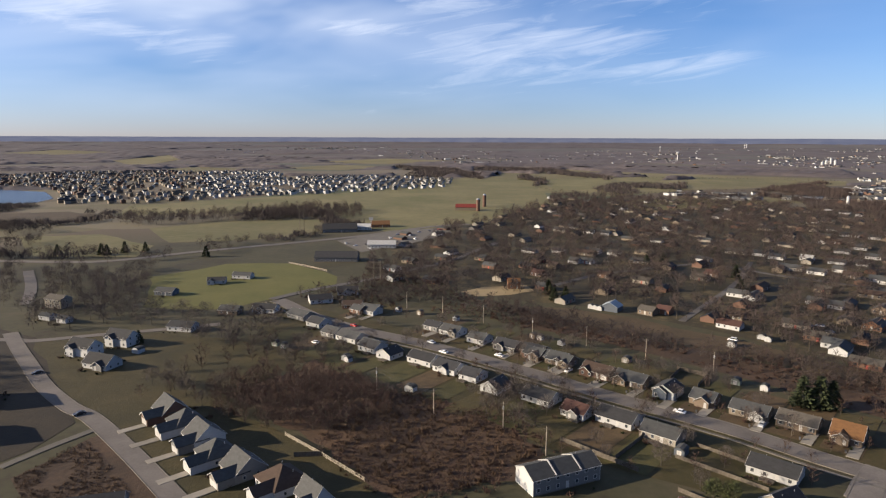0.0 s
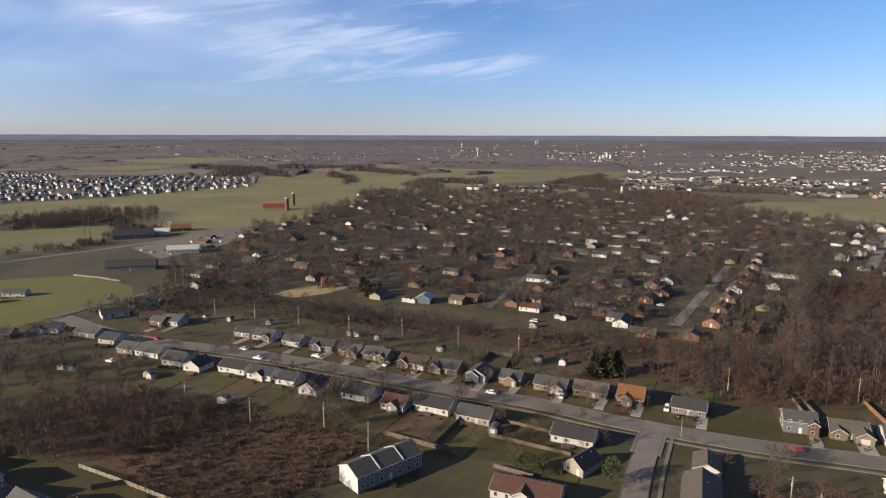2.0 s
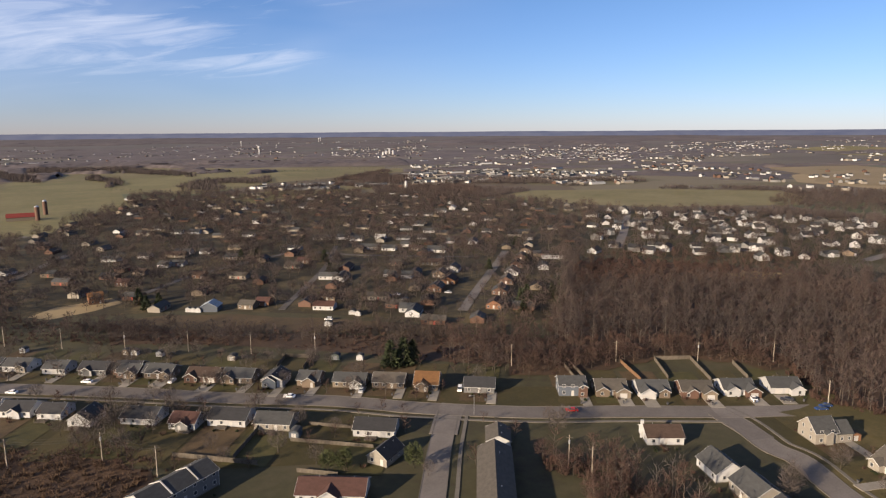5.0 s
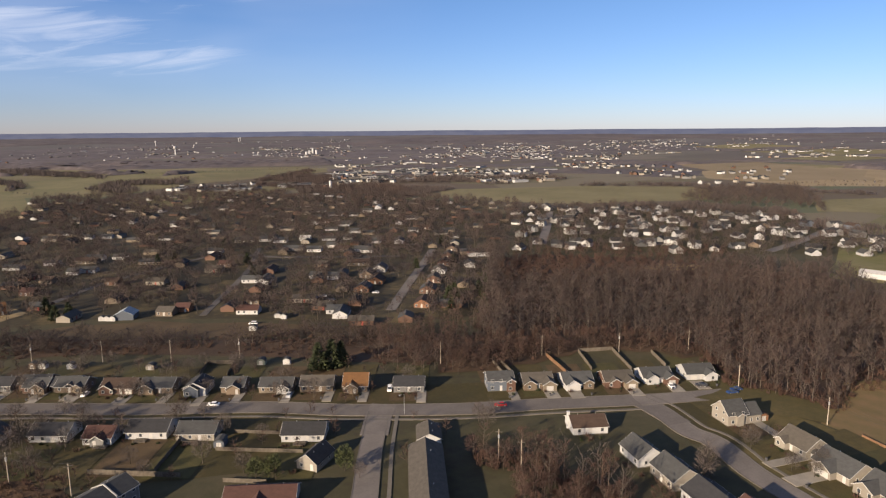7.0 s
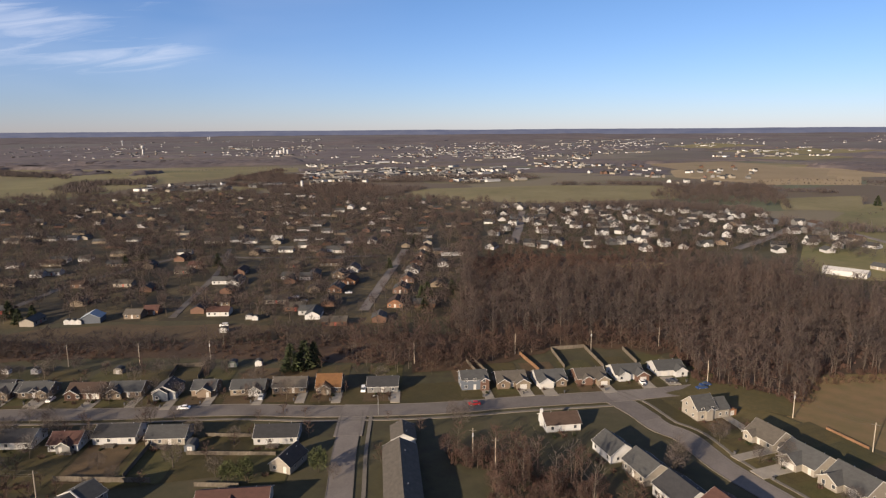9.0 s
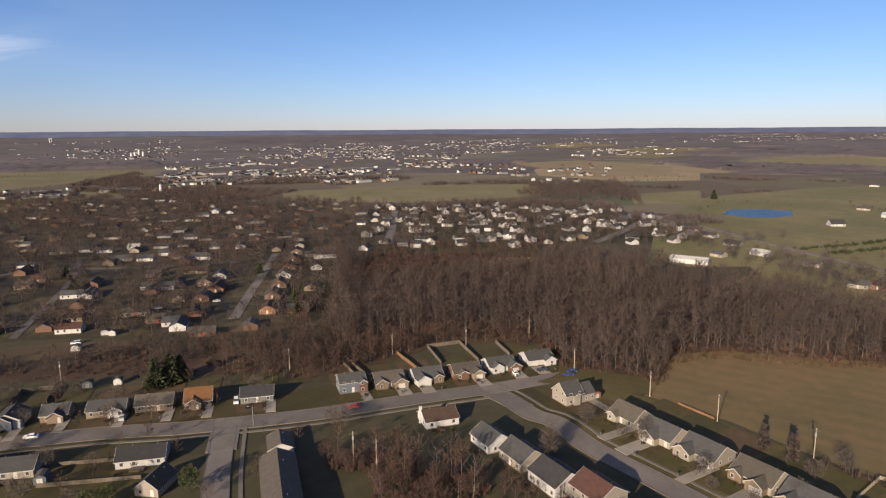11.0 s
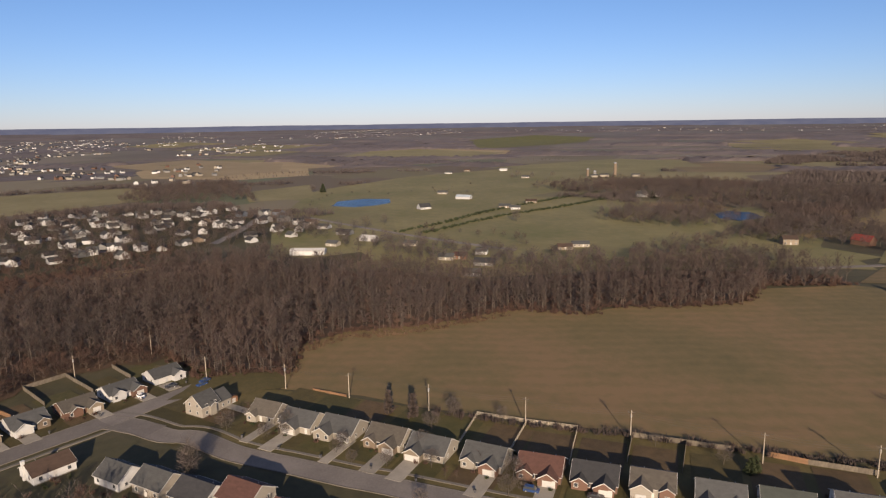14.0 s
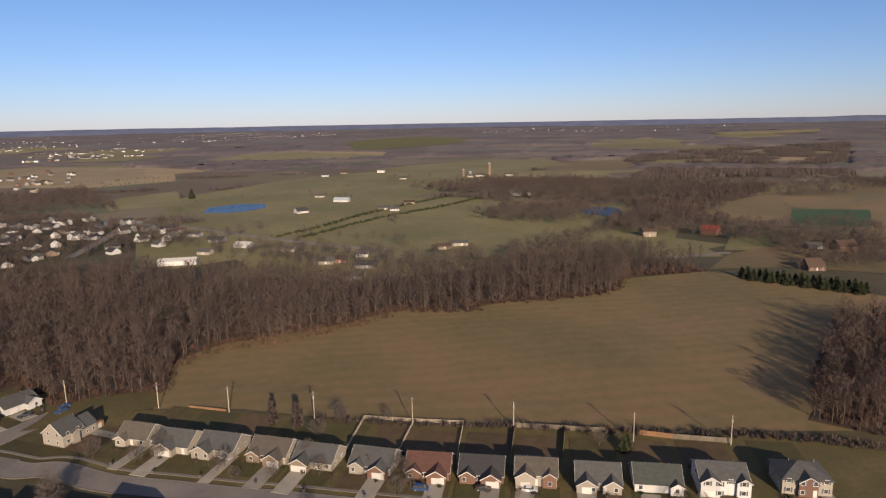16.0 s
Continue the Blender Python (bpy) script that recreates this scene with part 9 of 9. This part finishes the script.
plant(GREEN[1], 77.6, 405.4, 0.9, 280)
plant(GREEN[0], 275.7, 280.7, 1.1, 320)
plant(GREEN[1], 284.5, 282.1, 1.2, 360)
plant(GREEN[0], 259.5, 259.6, 0.9, 400)
plant(GREEN[1], 197.3, 425.7, 1, 440)
plant(GREEN[0], 164.9, 783.8, 1, 480)
plant(GREEN[1], 180.0, 529.0, 0.9, 520)
plant(GREEN[0], -290.6, 550.7, 1.2, 0)
plant(GREEN[1], -285.8, 550.8, 1.1, 40)
plant(GREEN[0], -275.8, 562.1, 1.2, 80)
plant(GREEN[1], -262.1, 571.0, 1.0, 120)
plant(GREEN[0], -199.4, 544.5, 1.1, 160)
plant(GREEN[1], -148.7, 309.5, 0.8, 200)
plant(GREEN[0], -330.8, 555.4, 1, 240)
utility_pole(236.6, 71.3, -73.0, 10.0, True)
utility_pole(227.9, 45.1, -79.0, 10.0, False)
utility_pole(217.6, 14.8, -86.0, 10.0, True)
utility_pole(206.5, -18.3, 85.0, 10.0, False)
utility_pole(196.7, -50.8, 76.0, 10.0, True)
utility_pole(181.8, -85.8, 65.0, 10.0, False)
utility_pole(174.4, -114.4, 57.0, 10.0, True)
utility_pole(45.7, 323.2, -8.0, 10.0, True)
utility_pole(70.0, 308.1, -13.0, 10.0, False)
utility_pole(92.8, 288.1, -18.0, 10.0, False)
utility_pole(116.3, 269.7, -23.0, 10.0, True)
utility_pole(178.4, 205.0, -41.0, 10.0, False)
utility_pole(218.3, 181.8, -50.0, 10.0, False)
utility_pole(246.1, 160.4, -57.0, 10.0, True)
utility_pole(272.0, 141.1, -63.0, 10.0, False)
utility_pole(245.0, 105.7, -67.0, 10.0, False)
wires([(45.7, 323.2), (70.0, 308.1), (92.8, 288.1), (116.3, 269.7), (178.4, 205.0), (218.3, 181.8), (246.1, 160.4), (272.0, 141.1), (245.0, 105.7), (236.6, 71.3), (227.9, 45.1), (217.6, 14.8), (206.5, -18.3), (196.7, -50.8), (181.8, -85.8), (174.4, -114.4)])
utility_pole(-26.2, 249.3, 6.0, 10.0, True)
utility_pole(-3.2, 226.7, 1.0, 10.0, False)
utility_pole(21.1, 215.1, -6.0, 10.0, True)
utility_pole(33.0, 195.5, -10.0, 10.0, False)
wires([(-26.2, 249.3), (-3.2, 226.7), (21.1, 215.1), (33.0, 195.5)])
utility_pole(136.4, 129.9, -46.0, 10.0, True)
utility_pole(136.4, 120.6, -49.0, 10.0, False)
utility_pole(-21.3, 378.6, 3.0, 10.0, False)
utility_pole(0.0, 367.4, -0.0, 10.0, False)
utility_pole(22.2, 347.4, -4.0, 10.0, False)
wires([(-21.3, 378.6), (0.0, 367.4), (22.2, 347.4), (45.7, 323.2)])
shed(45.7, 320.7, -41, wall="stone")
shed(48.9, 317.6, -41)
shed(57.9, 308.9, -41)
shed(83.2, 284.5, -41, 3.6, 3.2, wall="cream")
shed(121.2, 258.3, -41, 3.6, 3, wall="green")
shed(129.6, 251.2, -41)
shed(139.0, 238.3, -41, wall="green")
shed(76.7, 197.0, -41, 3.4, 4, wall="blue")
shed(-25.7, 371.1, -41)
shed(-12.9, 364.5, -41, wall="tan")
shed(7.4, 351.8, -41)
shed(-12.1, 249.4, -41)
shed(-42.6, 284.0, -41)
shed(-81.0, 306.7, -20, wall="green")
shed(-76.1, 303.3, -20, wall="green")
shed(-44.1, 286.5, -20)
shed(-13.4, 249.6, -20)
shed(208.4, 64.8, -41)
shed(140.7, 307.7, -41, 4,3)
shed(161.4, 320.2, -41, 4,3)
shed(162.6, 316.0, -41)
shed(88.2, 379.9, -41)
shed(90.4, 377.7, -41)
shed(92.6, 375.5, -41)
shed(-142.7, 295.8, -20, 4,4)
fence(39.5, 205.7, 59.4, 185.1)
fence(54.5, 192.9, 67.8, 208.1)
fence(83.7, 202.4, 95.0, 190.6, 1.3)
fence(73.9, 194.4, 93.6, 174.2, 1.4)
fence(67.7, 174.3, 76.6, 165.1, 1.4)
fence(102.3, 274.6, 112.6, 266.6)
fence(112.6, 266.6, 103.7, 254.0)
fence(95.2, 262.2, 103.4, 273.5)
fence(219.6, 180.4, 209.3, 161.3, 1.8, "new_wood", "reddish new wooden fence between yards")
fence(234.7, 174.3, 220.2, 156.3)
fence(234.7, 174.3, 248.2, 165.6)
fence(248.2, 165.6, 232.1, 144.8)
fence(258.2, 151.6, 246.5, 137.5)
fence(198.7, 188.4, 190.8, 172.9)
fence(196.1, 191.0, 186.9, 174.0)
rail_fence(-53.2, 209.0, -38.2, 194.7)
rail_fence(-38.2, 194.7, -22.9, 179.2)
fence(-46.9, 193.9, -38.2, 194.7)
rail_fence(213.9, -2.3, 208.2, -19.0)
rail_fence(213.9, -2.3, 191.7, 4.1)
rail_fence(208.2, -19.0, 184.7, -10.9)
rail_fence(208.2, -19.0, 203.5, -35.2)
rail_fence(203.5, -35.2, 180.4, -29.0)
fence(198.3, -51.8, 189.4, -79.4)
fence(198.3, -51.8, 180.8, -46.0)
fence(193.3, -67.3, 175.7, -60.6)
fence(186.0, -89.5, 181.5, -98.8, 1.8, "new_wood", "reddish new wooden fence at a yard end")
fence(181.5, -98.8, 175.4, -115.4)
fence(235.0, 60.3, 229.1, 46.4, 1.0, "new_wood", "low brown wooden fence behind the houses")
silo(48.0, 900.4, 16, 2.6, 'brick')
silo(60.3, 960.7, 17, 2.6, 'brick')
for bx, by, bw in ((1204, -226, 12), (1214, -246, 16), (1210, -302, 14)):
    house(bx, by, -95, bw, 8, "gray", "cream", h=3.5, rise=2, detail=0, name="barn", category="barn")
silo(1243.9, -272.0, 22, 3, 'stone')
silo(1235.4, -219.7, 12, 2.5, 'stone')
silo(1230.7, -231.9, 8, 3, 'gray')
water_tower(918.4, 2600.0, 40, s=0.86)
water_tower(1446.5, 3174.4, 42, s=0.45)
water_tower(1009.4, 3096.2, 38, s=0.61)
water_tower(1429.4, 3156.7, 40, s=0.46)
pylon(-145.6, 672.6, 27)
pylon(-44.3, 434.5, 18)
sign_mast(-78.1, 707.8, 14)
silo(1327.0, 2296.0, 16, 4.5, 'white', s=0.89)
silo(1341.2, 2293.4, 24, 4.5, 'white', s=0.89)
silo(1340.6, 2265.6, 18, 4.5, 'white', s=0.90)
silo(1300.2, 2272.7, 12, 4.5, 'white', s=0.90)
silo(609.3, 987.5, 14, 2.2, 'white')
street_lamp(135.3, 175.4, 7.5)
car(87.5, 229.2, 49, 'white', False)
car(54.5, 272.2, 140, 'white', False)
car(165.8, 157.1, 54, 'red', False)
car(237.6, 117.0, 30, 'black', False)
car(239.7, 105.5, 60, 'blue', False)
car(228.2, 124.4, 140, 'white', False)
car(144.6, 196.6, 140, 'white', True)
car(112.6, 218.1, 140, 'silver', False)
car(165.9, -16.5, 163, 'blue', True)
car(162.9, -33.5, 163, 'black', False)
car(160.1, -46.0, 163, 'silver', False)
car(243.6, 105.9, 60, 'blue', False)
car(238.0, 116.8, 60, 'black', False)
car(0.4, 296.6, 50, 'white', False)
car(-62.6, 310.5, 50, 'white', False)
car(-172.7, 267.1, 140, 'black', False)
car(-132.0, 225.3, 140, 'black', False)
car(203.3, 342.5, 50, 'silver', False)
car(201.9, 330.7, 50, 'black', False)
car(197.5, 342.6, 50, 'blue', False)
car(232.1, 327.9, 50, 'silver', False)
car(145.2, 317.0, 50, 'white', True)
car(-5.7, 311.7, 50, 'white', False)
car(26.1, 292.0, 50, 'white', False)
car(-47.6, 340.1, 50, 'red', False)
plant(PALE[0], 146.2, 100.4, 1.15, 0)
plant(PALE[1], 141.6, 89.6, 1.1, 60)
plant(PALE[2], 145.5, 111.9, 1.0, 120)
plant(PALE[3], 176.0, 83.5, 0.95, 180)
plant(PALE[0], 141.1, 101.9, 1.0, 240)
plant(PALE[1], 137.6, 111.0, 0.95, 300)
plant(PALE[0], 193.7, 249.5, 1.1, 0)
plant(PALE[1], 193.9, 241.7, 0.9, 60)
plant(PALE[2], 130.5, 286.5, 0.9, 120)
plant(GREEN[0], 250.4, 279.8, 1.2, 0)
plant(GREEN[1], 261.7, 287.7, 1.1, 60)
plant(GREEN[0], 243.2, 269.7, 0.9, 120)
plant(GREEN[1], 255.9, 278.1, 1.0, 180)
plant(GREEN[0], 298.6, 369.6, 0.9, 240)
plant(GREEN[1], 336.4, 370.5, 0.8, 300)
plant(BARE[0], 28.1, 237.8, 1.1, 0)
plant(BARE[1], 35.6, 244.2, 1.0, 60)
plant(BARE[2], 26.5, 215.8, 1.1, 120)
plant(BARE[3], 37.9, 226.0, 0.9, 180)
plant(BARE[4], 29.8, 258.4, 1.0, 240)
plant(BARE[0], 46.1, 237.0, 0.8, 300)
car(-92.2, 615.3, 20, 'white', True)
car(-80.9, 602.4, 110, 'silver', False)
car(-72.2, 609.1, 15, 'black', False)
car(-63.6, 629.6, 100, 'red', True)
car(-53.3, 651.6, 20, 'white', False)
car(-46.4, 675.0, 110, 'blue', False)
car(-34.3, 667.4, 15, 'white', True)
car(-25.3, 691.9, 100, 'silver', False)
car(-14.7, 700.7, 20, 'black', False)
car(-3.8, 709.7, 110, 'red', True)
car(-66.0, 587.1, 15, 'white', False)
car(-45.6, 623.1, 100, 'blue', False)
car(-27.5, 644.8, 20, 'white', True)
rail_fence(-122.8, 515.8, -105.1, 502.2)
rail_fence(-105.1, 502.2, -87.6, 485.0)
bin_(36.4, 281.0, -41.5)
bin_(47.5, 272.0, -41.5)
bin_(61.4, 257.2, -41.5)
bin_(73.0, 247.6, -41.5)
bin_(81.6, 236.3, -41.5)
bin_(93.7, 229.1, -41.5)
bin_(107.6, 216.7, -41.5)
bin_(120.1, 207.1, -41.5)
bin_(129.8, 197.6, -41.5)
bin_(145.9, 182.3, -41.5)
bin_(-54.4, 358.7, -38.0)
bin_(-46.4, 356.4, -38.0)
bin_(-10.1, 325.2, -38.0)
bin_(0.0, 316.2, -38.0)
bin_(12.6, 303.7, -38.0)
bin_(26.5, 292.0, -38.0)
bin_(38.0, 284.5, -38.0)
bin_(46.3, 274.6, -38.0)
bin_(173.2, 159.5, -36.0)
bin_(186.0, 150.5, -36.0)
bin_(198.3, 140.4, -36.0)
bin_(211.2, 130.4, -36.0)
bin_(225.6, 122.3, -36.0)
bin_(241.7, 112.7, -36.0)
bin_(213.0, 78.5, -28.0)
bin_(196.0, 74.5, -113.0)
bin_(188.4, 60.3, -113.0)
bin_(183.3, 45.9, -113.0)
bin_(176.9, 29.5, -113.0)
bin_(170.4, 15.7, -113.0)
bin_(164.8, -1.0, -113.0)
bin_(158.7, -18.4, -107.0)
bin_(154.2, -33.0, -107.0)
bin_(150.0, -47.3, -107.0)
bin_(144.7, -63.7, -107.0)
bin_(140.7, -79.5, -107.0)
bin_(136.6, -96.2, -107.0)
bin_(132.8, -117.7, -107.0)
deck(-35.5, 294.5, -38.0)
deck(-27.0, 285.0, -38.0)
deck(-12.5, 279.2, -38.0)
deck(8.0, 259.4, -38.0)
deck(16.3, 246.2, -38.0)
deck(47.1, 221.3, -41.5)
deck(58.0, 217.1, -41.5)
deck(69.7, 204.7, -41.5)
deck(95.9, 179.9, -41.5)
deck(-69.2, 335.6, -38.0)
deck(-58.1, 317.7, -38.0)
deck(-50.4, 312.3, -38.0)
rnd_yard = random.Random(21)
YARDS = [(-14.6, 326.7), (38.3, 322.2), (92.4, 276.6), (151.7, 219.4), (164.7, 177.3), (141.1, 141.2), (75.9, 149.2), (19.9, 202.0), (-1.4, 255.9)]
for px, py in fill(YARDS, 11, 31, thin=0.3, keep=0.6):
    plant(rnd_yard.choice(BARE + RUSSET + RUSSET), px, py, rnd_yard.uniform(0.6, 1.0), rnd_yard.uniform(0, 360))
NORTHYARDS = [(-70, 392), (-20, 376), (40, 332), (95, 287), (150, 242), (192, 207), (180, 190), (140, 225), (90, 262), (40, 305), (-10, 345), (-80, 385)]
for px, py in fill(NORTHYARDS, 9.5, 34, thin=0.3, keep=0.6):
    plant(rnd_yard.choice(BARE + RUSSET + RUSSET), px, py, rnd_yard.uniform(0.5, 0.95), rnd_yard.uniform(0, 360))
BENDYARDS = [(185.1, 78.0), (198.4, 64.8), (182.4, 19.3), (164.4, -25.0), (143.0, -96.1), (130.1, -88.1), (146.4, 5.8)]
for px, py in fill(BENDYARDS, 9, 32, thin=0.3, keep=0.6):
    plant(rnd_yard.choice(BARE + RUSSET), px, py, rnd_yard.uniform(0.4, 0.7), rnd_yard.uniform(0, 360))
WESTYARDS = [(-128.9, 243.9), (-103.0, 317.3), (-46.4, 318.0), (-26.4, 284.4), (-57.0, 284.1), (-88.2, 269.4), (-83.7, 228.2)]
for px, py in fill(WESTYARDS, 8.0, 33, thin=0.25, keep=0.6):
    plant(rnd_yard.choice(BARE + RUSSET), px, py, rnd_yard.uniform(0.65, 1.1), rnd_yard.uniform(0, 360))


for px, py in [(200, 81), (213, 78), (189, 40), (188, 15), (202, 13), (213, 6), (172, -12), (214, 21), (203, 62), (180, -3)]:
    plant(rnd_yard.choice(RUSSET + BARE), px, py, rnd_yard.uniform(0.55, 0.9), rnd_yard.uniform(0, 360))
MAINYARDS = [(-95, 392), (-50, 352), (0, 318), (60, 268), (110, 226), (150, 190), (138, 168), (90, 205), (40, 248), (-10, 290), (-60, 330), (-110, 378)]
for px, py in fill(MAINYARDS, 11.0, 101, thin=0.2, keep=0.7):
    plant(rnd_yard.choice(BARE + RUSSET), px, py, rnd_yard.uniform(0.6, 1.0), rnd_yard.uniform(0, 360))


# ---- far houses and town ----


rnd_town = random.Random(3)


far_place("far_subdivision", "distant close rows of white and tan two-storey houses", [
    (px, py, rnd_town.choice((-38, -45, -50, 42)), rnd_town.choice((7, 8, 8)), 6.5, rnd_town.choice((4.6, 5.4)), 2.0, rnd_town.choice((0, 0, 0, 8) if px > -0.36 * py else (0, 1, 2, 3)), rnd_town.choice((4, 5, 6, 5)), 1.0)
    for px, py in fill(NEWTOWN, 18.5, 41, jitter=0.22, thin=0.24, patchy=-0.32, scale=90, clear=False) if not in_pond(px, py)])
thicket("tree_belt", "bare young trees between the distant houses", "trees", SPARSE_SHAPES, fill(NEWTOWN, 36, 42, thin=0.3, clear=False), M["bark"], M["twig"], 43, 0.7, 1.1)


def small_home(x, y, rot, w, d, h, rise, wall, roof):
    """A plain small house far off: walls, an overhanging roof, windows and a door."""
    root = new("house")
    root.matrix_world = pose(x, y, gz(x, y), 0, 0, rot)
    tagged(root, f"small {WALL_WORD[wall]} house with a {ROOF_WORD[roof]} roof among bare trees", "house")
    part("wall", shared(f"wall/{w}/{d}/{h}/{rise}/{wall}", lambda: house_walls(w, d, h, rise, "x"), WALL[wall]), None, root)
    part("roof", shared(f"roof/{w}/{d}/{h}/{rise}/{roof}", lambda: gable_roof(w, d, h, rise), ROOF[roof]), None, root)
    for u in (-0.3, 0.32):
        part("window", shared("window/far", lambda: boxes((-0.6, 0.6, -0.03, 0.02, 0.9, 2.1)), M["glass"]), None, root).location = (u * w, -d / 2, 0)
    part("door", shared("door/far", lambda: boxes((-0.5, 0.5, -0.03, 0.02, 0.1, 2.1)), M["door_red"]), None, root).location = (0.05 * w, -d / 2, 0)


far_rows = []
for px, py in fill(OLD, 36, 44, jitter=0.25, thin=0.25):
    if inside(BARN_FIELD, px, py):
        continue
    rot, w, wall, roof = rnd_town.choice((-42, -40, 48, 50)), rnd_town.choice((10, 12, 13)), rnd_town.choice(("white", "cream", "tan", "brick", "brick", "tan")), rnd_town.choice(("gray", "gray", "dark", "tan"))
    if math.hypot(px, py) < 560:
        small_home(px, py, rot, w, 7.5, 2.6, 1.8, wall, roof)
    else:
        far_rows.append((px, py, rot, w, 7.5, 2.6, 1.8, ("white", "cream", "tan", "brick").index(wall), 4 + ("gray", "dark", "tan").index(roof), 1.0))
far_place("far_houses", "rows of small brick and white houses among bare trees", far_rows)
far_place("far_houses", "more white and grey houses in the far subdivision", [
    (px, py, rnd_town.choice((-40, 50, 20, -65)), rnd_town.choice((9, 10, 12)), 8, rnd_town.choice((2.6, 3.8)), 2.8, rnd_town.choice((0, 0, 0, 8)), rnd_town.choice((4, 5, 5, 5)), 1.0)
    for px, py in fill(SUBURB, 28, 45, jitter=0.3, thin=0.3)])
